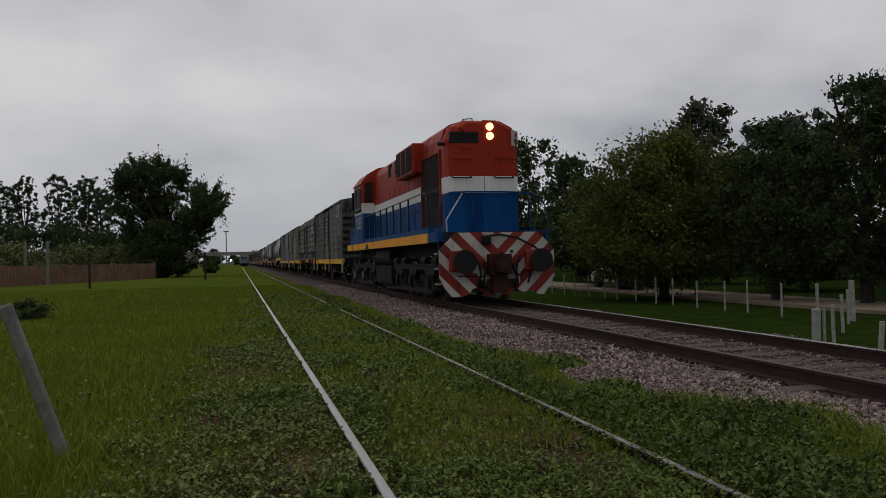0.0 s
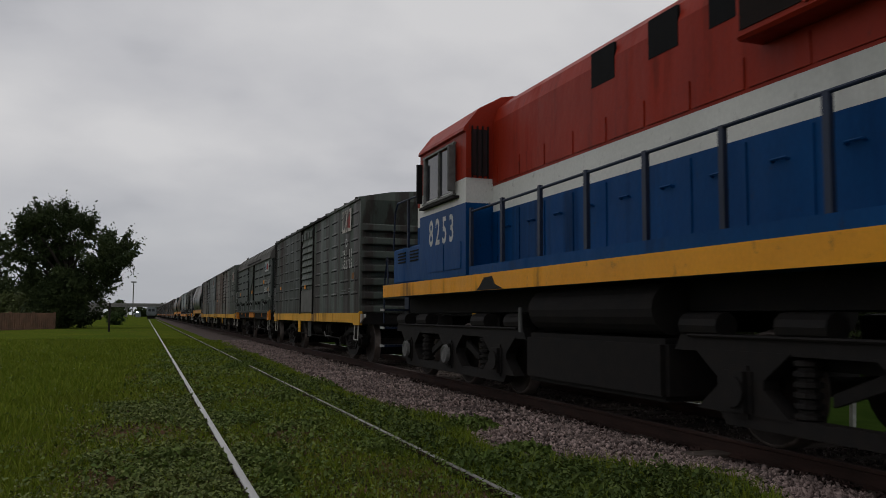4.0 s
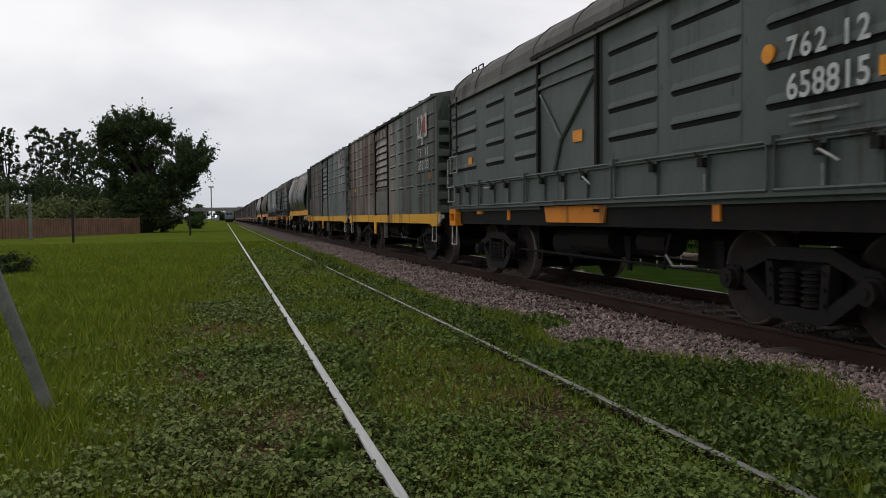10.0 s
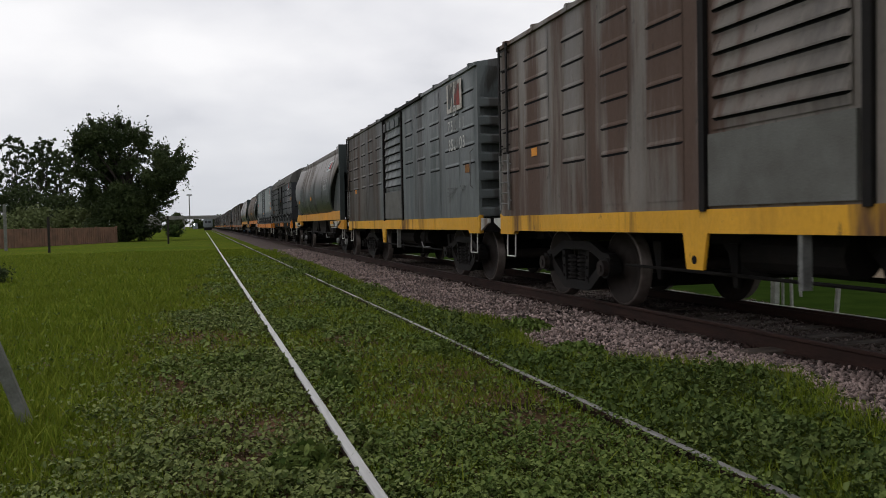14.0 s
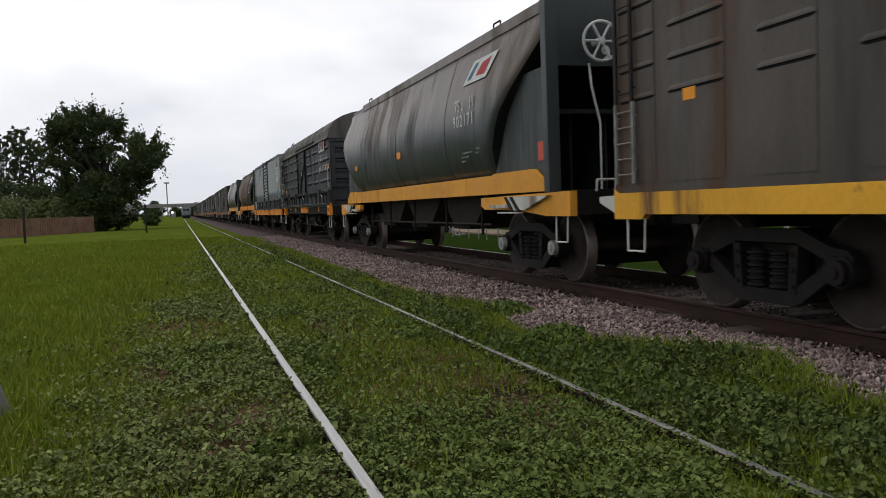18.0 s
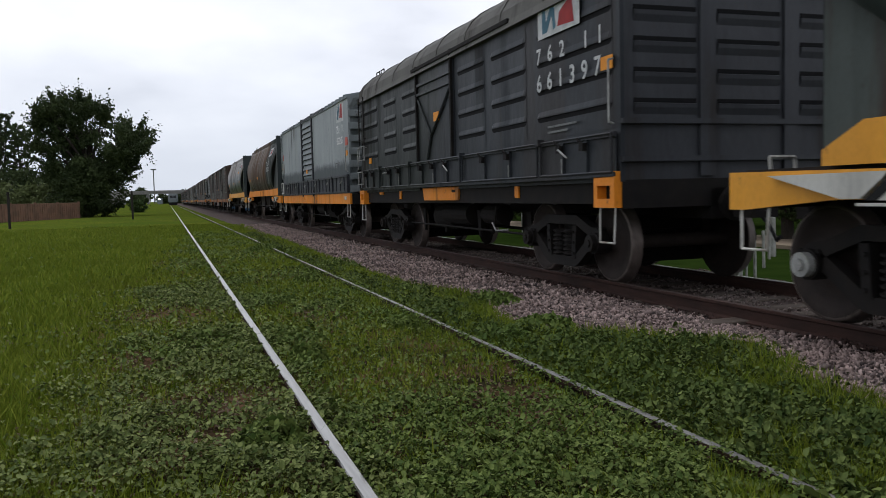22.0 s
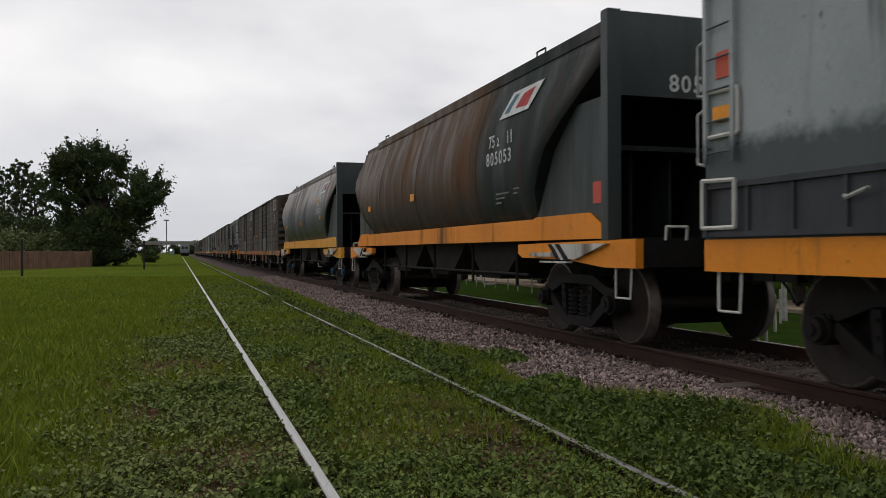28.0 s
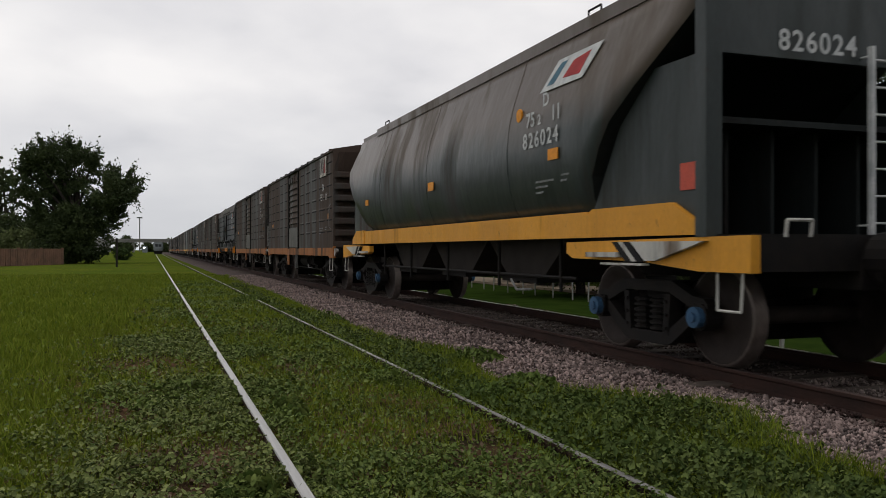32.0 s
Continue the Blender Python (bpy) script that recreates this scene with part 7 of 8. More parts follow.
def part_rusted(name, green, y_from, a=(0.092, 0.058, 0.036), b=(0.058, 0.041, 0.029), rust=(0.105, 0.055, 0.027), amount=0.6, shift=(8, 0, 2), dark=0.72, ragged=3.0, low=0.0):
    """Browner towards the rear and the roof, older green enamel before it, darker olive below if low is set."""
    m = wagon_paint(name, a, b, rust, amount, 0.42, shift=shift)
    n, l = m.node_tree.nodes, m.node_tree.links
    bs = n["Principled BSDF"]
    src = bs.inputs["Base Color"].links[0].from_socket
    c, sp, ma = n.new("ShaderNodeTexCoord"), n.new("ShaderNodeSeparateXYZ"), n.new("ShaderNodeMath")
    ma.operation = "MULTIPLY_ADD"
    l.new(c.outputs["Object"], sp.inputs[0])
    l.new(noise_node(m, 0.9, 6, (1, 1, 0.5), (1, 5, 2), 0.65), ma.inputs[0])
    ma.inputs[1].default_value = ragged
    l.new(sp.outputs[1], ma.inputs[2])
    f = wag_scale(m, ma.outputs[0], y_from + ragged * 0.5 - 0.35, y_from + ragged * 0.5 + 0.35)
    fore = mix_node(m, ramp_node(m, noise_node(m, 0.8, 5, (1, 1, 0.5), shift), 0.35, 0.65), green, tuple(v * 0.72 for v in green))
    fore = mix_node(m, ramp_node(m, noise_node(m, 1.05, 5, (1, 1, 0.045), (2, shift[0], 1), 0.62), 0.515, 0.57, (0, 0, 0, 1), (dark, dark, dark, 1)), fore, (0.042, 0.034, 0.030))
    fore = mix_node(m, 0.3, fore, ramp_node(m, noise_node(m, 45.0, 4, (1, 1, 0.4), shift), 0.3, 0.75, (0.45, 0.45, 0.45, 1), (1, 1, 1, 1)), "MULTIPLY")
    if low:
        up = n.new("ShaderNodeMath")
        up.operation = "MULTIPLY_ADD"
        l.new(noise_node(m, 0.8, 6, (1, 1, 0.4), (7, 2, 3), 0.6), up.inputs[0])
        up.inputs[1].default_value = 1.8
        l.new(sp.outputs[2], up.inputs[2])
        olive = tuple(0.62 * g + 0.38 * r for g, r in zip(green, b))
        src = mix_node(m, wag_scale(m, up.outputs[0], low + 0.6, low + 1.2), olive, src)
    l.new(mix_node(m, f, fore, src), bs.inputs["Base Color"])
    return m


M_BOX_A = part_rusted("green_to_brown_grey_paint", (0.098, 0.120, 0.102), 1.4, (0.066, 0.078, 0.068), (0.040, 0.047, 0.042), (0.046, 0.036, 0.030), 0.66, (3, 1, 6), 0.9, 1.6)
M_BOX_C = part_rusted("green_to_rust_grey_paint", (0.112, 0.130, 0.112), -2.2, (0.215, 0.185, 0.158), (0.140, 0.122, 0.106), (0.105, 0.066, 0.050), 0.74, (5, 3, 1), 0.85)
M_BOX_D = part_rusted("blue_grey_to_rust_paint", (0.135, 0.152, 0.152), 1.6, (0.076, 0.062, 0.049), (0.046, 0.040, 0.034), (0.082, 0.046, 0.029), 0.66, (11, 5, 2))
M_LOUV_F = part_rusted("slate_to_dusty_paint", (0.046, 0.051, 0.058), 0.2, (0.034, 0.039, 0.037), (0.024, 0.028, 0.027), (0.026, 0.021, 0.017), 0.5, (6, 7, 3), 0.4)
M_LOUV_F.node_tree.nodes["Principled BSDF"].inputs["Specular IOR Level"].default_value = 0.1
M_HOPHALF = part_rusted("half_rusted_hopper_paint", (0.034, 0.043, 0.040), -3.2, (0.092, 0.053, 0.028), (0.062, 0.038, 0.022), (0.105, 0.053, 0.025), ragged=1.4, low=2.0)
M_HOPHALF.node_tree.nodes["Principled BSDF"].inputs["Specular IOR Level"].default_value = 0.12
M_GREENGREY2 = wagon_paint("dull_dark_grey_paint", (0.062, 0.062, 0.058), (0.046, 0.046, 0.043), (0.060, 0.040, 0.030), 0.72, shift=(13, 8, 2))
M_HOPGREEN2 = hopper_paint("hopper_green_and_dust_paint")


# ---- the diesel locomotive ----
def banded(name, bm, parent, z1, z2, label="", smooth=False):
    """A body part painted blue below z1, white to z2 and red above."""
    for z in (z1, z2):
        bmesh.ops.bisect_plane(bm, geom=list(bm.verts) + list(bm.edges) + list(bm.faces), plane_co=(0, 0, z), plane_no=(0, 0, 1))
    me = as_mesh(name, bm)
    two_tone(me, (M_BLUE, M_LWHITE, M_RED), lambda p: 0 if p.center.z < z1 else (1 if p.center.z < z2 else 2))
    return part(name, me, None, parent, label)


def loco_bogie(t, ys, s):
    yc = sum(ys) / 3
    bm = boxes((-0.95, 0.95, yc - 2.0, yc + 2.0, 0.72, 0.92), (-0.5, 0.5, yc - 0.5, yc + 0.5, 0.9, 1.3))
    b = part("bogie", bm, M_UNDER, t, "three-axle cast steel locomotive bogie")
    lo, hi = min(ys), max(ys)
    out = max(ys, key=abs)
    for sx in (-1, 1):
        # a cast frame with six-sided openings between the axles
        bm = bmesh.new()
        prism(bm, [(lo - 0.95, 0.84), (lo - 0.85, 1.0), (hi + 0.85, 1.0), (hi + 0.95, 0.84)], "x", *sorted((sx * 1.10, sx * 1.24)))
        prism(bm, [(lo - 0.2, 0.20), (lo - 0.3, 0.33), (hi + 0.3, 0.33), (hi + 0.2, 0.20)], "x", *sorted((sx * 1.10, sx * 1.24)))
        for y in ys:
            prism(bm, [(y - 0.62, 0.86), (y + 0.62, 0.86), (y + 0.30, 0.62), (y + 0.30, 0.54), (y + 0.60, 0.31), (y - 0.60, 0.31), (y - 0.30, 0.54), (y - 0.30, 0.62)], "x", *sorted((sx * 1.09, sx * 1.25)))
        bmesh.ops.recalc_face_normals(bm, faces=bm.faces)
        part("side_frame", bm, M_BOGIE, b)
        for y in ys:
            part("axle_box", soft_box(*sorted((sx * 1.20, sx * 1.32)), y - 0.17, y + 0.17, 0.28, 0.74, 0.05, 2), M_BOGIE, b)
            if s > 0 and y > 4:
                ring = part("axle_cover", lathe([(-0.02, 0.10), (-0.03, 0.12), (-0.03, 0.15), (0.03, 0.17)], 20), M_CAPGREY, b, "pale bearing ring")
                ring.matrix_basis = pose(sx * 1.335, y, 0.51) if sx < 0 else pose(sx * 1.335, y, 0.51, 0, 0, 180)
            else:
                part("axle_cover", rod(bmesh.new(), (sx * 1.31, y, 0.51), (sx * 1.35, y, 0.51), 0.14, 16), M_BOGIE, b)
        for y in (lo - 0.55, lo + 0.75, hi - 0.75, hi + 0.55):
            bm = rod(bmesh.new(), (sx * 1.16, y - 0.28, 1.08), (sx * 1.16, y + 0.28, 1.08), 0.125, 12)
            part("brake_cylinder", bm, M_BOGIE, b)
        part("brake_pipe", rod(bmesh.new(), (sx * 1.26, lo - 0.7, 0.985), (sx * 1.26, hi + 0.7, 0.985), 0.018, 6), M_BOGIE, b)
        for a, c in zip(ys, ys[1:]):
            m = (a + c) / 2
            d = 0.34 if abs(a) > abs(c) and abs(a) == abs(out) or abs(c) == abs(out) else -0.34
            d = d if m > 0 else -d
            q = part("spring", coil_spring(0.33, 0.84, 0.12, 6), M_BOGIE, b)
            q.location = (sx * 1.13, m + d, 0)
            bm = bmesh.new()
            prism(bm, [(m - d * 1.5, 0.66), (m - d * 1.3, 0.76), (m + d * 0.2, 0.56), (m + d * 0.2, 0.46)], "x", *sorted((sx * 1.10, sx * 1.16)))
            bmesh.ops.recalc_face_normals(bm, faces=bm.faces)
            part("brake_arm", bm, M_UNDER, b)
    for y in ys:
        w = part("wheelset", LOCO_WHEEL_ME, None, b, "worn driving wheelset")
        w.location = (0, y, 0.52)
        WHEELSETS.append((w, y, 0.52, 0.52))
    return b


def locomotive(u):
    t = thing("diesel_locomotive", "red, white and blue diesel locomotive with lit headlamps", "locomotive", pose(MAIN_X, u, MAIN_Z))
    # deck and sills
    part("deck", boxes((-1.46, 1.46, -8.75, 8.15, 1.55, 1.80)), M_BLUE, t)
    for s in (-1, 1):
        part("yellow_band", boxes((*sorted((s * 1.461, s * 1.49)), -7.78, 8.13, 1.54, 1.79)), M_LYELLOW, t, "yellow lining band along the deck edge")
        part("deck_edge", boxes((*sorted((s * 1.40, s * 1.455)), -7.78, 3.3, 1.80, 1.93)), M_BLUE, t)
    bm = bmesh.new()
    prism(bm, [(1.9, 1.545), (2.9, 1.545), (2.75, 1.62), (2.6, 1.73), (2.3, 1.74), (2.2, 1.62)], "x", -1.496, -1.491)
    part("paint_scar", bm, M_BLACK, t, "scorched bare patch in the yellow band")
    # long hood
    hood = [(-1.0, 1.80), (-1.0, 4.28), (-0.93, 4.50), (-0.78, 4.64), (-0.45, 4.74), (0.45, 4.74), (0.78, 4.64), (0.93, 4.50), (1.0, 4.28), (1.0, 1.80)]
    bm = bmesh.new()
    prism(bm, hood, "y", -7.55, 3.4)
    banded("long_hood", bm, t, 2.82, 3.24, "long engine hood in red, white and blue bands")
    # nose: corners cut back towards the front
    bm = bmesh.new()
    nose = [(-1.0, 1.80), (-1.0, 4.22), (-0.86, 4.55), (-0.50, 4.72), (0.50, 4.72), (0.86, 4.55), (1.0, 4.22), (1.0, 1.80)]
    secs = []
    for y, k in ((-7.549, 1.0), (-7.78, 0.995), (-7.97, 0.93), (-8.05, 0.80)):
        secs.append([bm.verts.new((x * k, y, 1.80 + (z - 1.80) * (1 - (1 - k) * 0.16))) for x, z in nose])
    for a, b in zip(secs, secs[1:]):
        for i in range(len(nose)):
            bm.faces.new((a[i], a[(i + 1) % len(nose)], b[(i + 1) % len(nose)], b[i]))
    bm.faces.new(secs[-1])
    bmesh.ops.recalc_face_normals(bm, faces=bm.faces)
    banded("nose", bm, t, 2.82, 3.24, "rounded hood end in red, white and blue bands")
    yf = -8.052
    part("number_board", boxes((-0.90, -0.14, yf - 0.02, yf + 0.1, 4.10, 4.38)), M_BLACK, t, "dark number board")
    nb = part("number_board", boxes((-0.17, 0.17, -0.02, 0.04, 4.04, 4.44)), M_PLATEWHITE, t, "white number board on the chamfered corner")
    nb.matrix_basis = pose(0.885, -7.965, 0, 0, 0, 52)
    for k in range(4):
        part("number_bar", boxes((-0.13 + k * 0.07, -0.085 + k * 0.07, -0.024, -0.021, 4.09, 4.22)), M_BLACK, nb)
    part("marker_lamp", rod(bmesh.new(), (0.0, -0.06, 4.33), (0.0, -0.015, 4.33), 0.055, 12), M_RED, nb)
    for k in range(4):
        part("number_bar", boxes((-0.74 + k * 0.13, -0.66 + k * 0.13, yf - 0.024, yf - 0.021, 4.16, 4.31)), M_UNDER, t)
    for x in (-0.58, 0.56):
        part("grab_iron", tube([(x - 0.24, yf, 3.72), (x - 0.24, yf - 0.08, 3.70), (x + 0.24, yf - 0.08, 3.70), (x + 0.24, yf, 3.72)], 0.016, 6), M_RED, t)
    lh = part("lamp_housing", soft_box(-0.02, 0.34, yf - 0.006, yf + 0.1, 4.10, 4.69, 0.003, 1), M_RED, t)
    for z in (4.52, 4.28):
        part("headlamp", rod(bmesh.new(), (0.16, yf - 0.06, z), (0.16, yf - 0.02, z), 0.10, 20), M_LAMP, lh, "lit round headlamp")
    for x in (-0.62, 0.52):
        part("grab_iron", tube([(x - 0.25, yf, 3.24), (x - 0.25, yf - 0.10, 3.19), (x + 0.25, yf - 0.10, 3.19), (x + 0.25, yf, 3.24)], 0.02, 6), M_BLACK, t)
    part("roof_rail", tube([(-0.5, -7.9, 4.68), (-0.5, -7.9, 4.73), (-0.25, -7.9, 4.75), (-0.25, -7.9, 4.70)], 0.014, 6), M_BLACK, t)
    part("door_seam", boxes((-0.015, 0.0, yf - 0.006, yf, 2.84, 3.30)), M_BLACK, t)
    part("nose_rail", tube([(-0.98, yf - 0.05, 2.82), (-0.5, yf - 0.10, 2.835), (0.5, yf - 0.10, 2.835), (1.3, yf - 0.05, 2.80)], 0.02, 6), M_BLUE, t)
    part("marker_lamp", rod(bmesh.new(), (-0.55, yf - 0.08, 4.47), (-0.55, yf, 4.47), 0.06, 10), M_RED, t)
    part("horn", rod(bmesh.new(), (-1.16, -7.8, 4.10), (-1.0, -7.8, 4.10), 0.05, 10), M_BLACK, t)
    bm = bmesh.new()
    prism(bm, [(-0.65, 4.02), (-0.30, 4.06), (-0.36, 3.96), (-0.58, 3.93)], "y", yf - 0.04, yf)
    part("lamp_hood", bm, M_RED, t)
    # hood sides
    for s in (-1, 1):
        g = part("radiator_grille", boxes((*sorted((s * 1.001, s * 1.02)), -7.42, -5.20, 2.06, 3.94)), M_MESH, t, "dark wire mesh radiator grille")
        for rows in ((-7.46, -7.40), (-5.22, -5.16)):
            part("grille_frame", boxes((*sorted((s * 1.0, s * 1.05)), rows[0], rows[1], 2.0, 4.0)), M_RED, g)
        for z in (2.0, 2.95, 3.94):
            part("grille_frame", boxes((*sorted((s * 1.0, s * 1.045)), -7.40, -5.22, z, z + 0.05)), M_BLACK if z < 3.5 else M_RED, g)
        c = part("intake_box", soft_box(*sorted((s * 0.95, s * 1.30)), -5.28, -2.75, 3.62, 4.48, 0.03, 1), M_RED, t, "red protruding air intake box")
        part("intake_mesh", boxes((*sorted((s * 1.299, s * 1.31)), -5.20, -2.83, 3.70, 4.40)), M_MESH, c)
        for y in (-4.42, -3.62):
            part("intake_bar", boxes((*sorted((s * 1.305, s * 1.325)), y - 0.025, y + 0.025, 3.68, 4.42)), M_RED, c)
        for y in (-2.3, -1.25, 0.0):
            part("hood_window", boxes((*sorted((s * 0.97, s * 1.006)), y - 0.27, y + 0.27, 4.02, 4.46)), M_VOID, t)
        y = -5.0
        i = 0
        while y < 3.2:
            part("hood_door", boxes((*sorted((s * 1.0, s * 1.014)), y + 0.02, y + 0.78, 1.95, 2.78)), M_BLUE, t)
            part("hood_door", boxes((*sorted((s * 1.0, s * 1.014)), y + 0.02, y + 0.78, 3.28, 3.58)), M_RED, t)
            part("door_latch", tube([(s * 1.02, y + 0.3, 2.52), (s * 1.05, y + 0.3, 2.54), (s * 1.05, y + 0.48, 2.54), (s * 1.02, y + 0.48, 2.52)], 0.014, 6), M_BLUE, t)
            y += 0.82
            i += 1
        # walkway handrail
        for k in range(8):
            y = -5.1 + k * 1.2
            part("rail_post", boxes((*sorted((s * 1.39, s * 1.44)), y - 0.035, y + 0.035, 1.85, 2.86)), M_NAVY, t)
        part("handrail", tube([(s * 1.415, 3.3, 2.80), (s * 1.415, -7.0, 2.88), (s * 1.415, -7.35, 2.86), (s * 1.415, -7.45, 2.70), (s * 1.415, -7.45, 1.82)], 0.02, 8), M_NAVY, t)
        part("front_handrail", tube([(s * 1.35, -7.7, 1.82), (s * 1.35, -7.75, 2.72), (s * 1.30, -7.95, 2.86), (s * 1.2, -8.1, 2.80)], 0.02, 8), M_NAVY, t)
        if s < 0:
            part("stay_rail", tube([(s * 0.62, -8.12, 2.80), (s * 1.18, -8.6, 2.10), (s * 1.20, -8.7, 1.80)], 0.02, 8), M_CAP, t)
        part("corner_rail", tube([(s * 1.42, -8.72, 0.6), (s * 1.44, -8.74, 2.25), (s * 1.30, -8.70, 2.65), (s * 1.05, -8.5, 2.78)], 0.018, 8), M_NAVY, t)
    part("exhaust", soft_box(-0.25, 0.25, -0.6, 0.2, 4.7, 4.95, 0.03, 1), M_BLACK, t)
    # cab
    roof = [(-1.47, 1.80), (-1.47, 4.10), (-1.52, 4.12), (-1.50, 4.18), (-1.25, 4.50), (-0.85, 4.72), (-0.4, 4.80), (0.4, 4.80), (0.85, 4.72), (1.25, 4.50), (1.50, 4.18), (1.52, 4.12), (1.47, 4.10), (1.47, 1.80)]
    bm = bmesh.new()
    prism(bm, roof, "y", 3.40, 5.72)
    cab = banded("cab", bm, t, 2.96, 3.36, "driver's cab with dark sliding side windows")
    for s in (-1, 1):
        w = part("window", boxes((*sorted((s * 1.40, s * 1.478)), 3.92, 5.36, 3.22, 3.98)), M_GLASSDARK, cab)
        for y0, y1 in ((3.86, 3.95), (4.58, 4.64), (5.33, 5.42)):
            part("window_frame", boxes((*sorted((s * 1.47, s * 1.515)), y0 + 0.015, y1 - 0.015, 3.15, 4.02)), M_CAPDULL, w)
        for z in (3.13, 3.98):
            part("window_frame", boxes((*sorted((s * 1.47, s * 1.52)), 3.84, 5.44, z + 0.01, z + 0.045)), M_CAPDULL, w)
        part("mirror", boxes((*sorted((s * 1.5, s * 1.62)), 3.80, 3.86, 3.2, 3.95)), M_CAPGREY, w)
        part("wind_deflector", boxes((*sorted((s * 1.5, s * 1.60)), 5.5, 5.56, 3.2, 3.92)), M_UNDER, w)
        part("armrest", boxes((*sorted((s * 1.47, s * 1.56)), 3.7, 5.5, 3.07, 3.11)), M_UNDER, w)
        part("cab_front_window", boxes((*sorted((s * 1.08, s * 1.38)), 3.388, 3.40, 3.40, 4.15)), M_GLASSDARK, cab)
        for k in range(4):
            part("window_bar", boxes((*sorted((s * (1.09 + k * 0.09), s * (1.11 + k * 0.09))), 3.36, 3.388, 3.36, 4.2)), M_BOGIE, cab)
        for y0, y1 in ((3.6, 4.35), (4.42, 5.15)):
            part("cab_hatch", boxes((*sorted((s * 1.47, s * 1.482)), y0, y1, 1.92, 2.36)), M_BLUE, cab)
        part("battery_box", soft_box(*sorted((s * 0.905, s * 1.42)), 5.73, 7.58, 1.80, 2.50, 0.03, 1), M_BLUE, t, "blue louvred battery box")
        for y in (5.95, 6.75):
            for k in range(4):
                part("vent", boxes((*sorted((s * 1.42, s * 1.435)), y, y + 0.5, 2.20 + k * 0.06, 2.225 + k * 0.06)), M_VOID, t)
        part("cab_steps", boxes((*sorted((s * 0.9, s * 1.45)), 8.16, 8.42, 0.50, 0.54), (*sorted((s * 0.9, s * 1.45)), 8.16, 8.42, 0.88, 0.92), (*sorted((s * 0.9, s * 1.45)), 8.16, 8.42, 1.26, 1.30), (*sorted((s * 0.88, s * 0.91)), 8.16, 8.45, 0.48, 1.78)), M_NAVY, t, "blue rear corner steps with pale edges")
        for z in (0.545, 0.925, 1.305):
            part("step_edge", boxes((*sorted((s * 1.44, s * 1.462)), 8.14, 8.44, z - 0.05, z)), M_CAP, t)
        part("rear_handrail", tube([(s * 1.42, 5.73, 3.42), (s * 1.42, 7.3, 3.44), (s * 1.42, 7.50, 3.28), (s * 1.42, 7.60, 2.5)], 0.02, 8), M_NAVY, t)
        part("rear_handrail", tube([(s * 1.42, 8.0, 1.82), (s * 1.42, 8.05, 2.4), (s * 1.38, 8.4, 1.9), (s * 1.38, 8.42, 1.0)], 0.018, 8), M_NAVY, t)
        part("rail_post", boxes((*sorted((s * 1.40, s * 1.44)), 6.55, 6.62, 2.48, 3.43)), M_NAVY, t)
    letters("8253", 0.45, t, -1.475, 5.18, 2.40, M_STENCIL, width=1.70, squeeze=0.72)
    # short hood behind the cab
    bm = bmesh.new()
    prism(bm, [(5.72, 1.80), (5.72, 4.5), (6.9, 4.5), (7.4, 4.42), (7.72, 3.85), (7.66, 3.4), (7.66, 1.80)], "x", -0.90, 0.90)
    bmesh.ops.bevel(bm, geom=list(bm.edges), offset=0.06, segments=2, affect="EDGES")
    banded("short_hood", bm, t, 2.98, 3.40, "short rear hood in red, white and blue bands")
    # buffer plate with chevrons
    bm = bmesh.new()
    prism(bm, [(-1.06, 1.76), (1.06, 1.76), (1.48, 1.34), (1.48, 0.66), (1.34, 0.40), (1.18, 0.19), (1.02, 0.21), (0.94, 0.31), (0.66, 0.27), (0.44, 0.36), (0.30, 0.20), (-0.30, 0.20), (-0.42, 0.31), (-0.55, 0.40), (-0.66, 0.38), (-0.74, 0.25), (-0.92, 0.20), (-1.18, 0.19), (-1.36, 0.42), (-1.48, 0.66), (-1.48, 1.34)], "y", -9.02, -8.96)
    geom = lambda: list(bm.verts) + list(bm.edges) + list(bm.faces)
    bmesh.ops.bisect_plane(bm, geom=geom(), plane_co=(0, 0, 0), plane_no=(1, 0, 0))
    for s in (-1, 1):
        for k in range(-12, 13):
            bmesh.ops.bisect_plane(bm, geom=geom(), plane_co=(0, 0, 1.05 + k * 0.30), plane_no=(-s * 1.0, 0, 1))
    me = as_mesh("buffer_plate", bm)
    def stripe(p):
        v = p.center.z - abs(p.center.x) - 1.05
        return 1 if math.floor(v / 0.30) % 2 == 0 else 0
    two_tone(me, (M_PLATEWHITE, M_PLATERED), stripe)
    bp = part("buffer_plate", me, None, t, "battered buffer plate with red and white chevrons")
    part("plate_backing", boxes((-1.30, 1.30, -8.955, -8.76, 0.30, 1.78)), M_BLACK, t)
    for s in (-1, 1):
        part("buffer_base", soft_box(*sorted((s * 0.68, s * 1.26)), -9.22, -9.03, 0.80, 1.32, 0.03, 1), M_PLATERED, bp)
        bm = rod(bmesh.new(), (s * 0.96, -9.20, 1.05), (s * 0.96, -9.48, 1.05), 0.17, 18)
        rod(bm, (s * 0.96, -9.48, 1.05), (s * 0.96, -9.54, 1.05), 0.29, 24)
        part("buffer", bm, M_BLACK, bp, "greasy black round buffer")
        part("hose_cock", rod(bmesh.new(), (s * 0.42, -9.16, 0.52), (s * 0.42, -9.03, 0.52), 0.07, 10), M_BLACK, bp)
        part("air_hose", tube([(s * 0.36, -9.06, 1.0), (s * 0.40, -9.22, 0.80), (s * 0.44, -9.24, 0.50), (s * 0.38, -9.16, 0.38)], 0.03, 8), M_BLACK, bp)
    bm = boxes((-0.28, 0.28, -9.28, -9.02, 0.72, 1.22), (-0.16, 0.16, -9.62, -9.28, 0.80, 1.12))
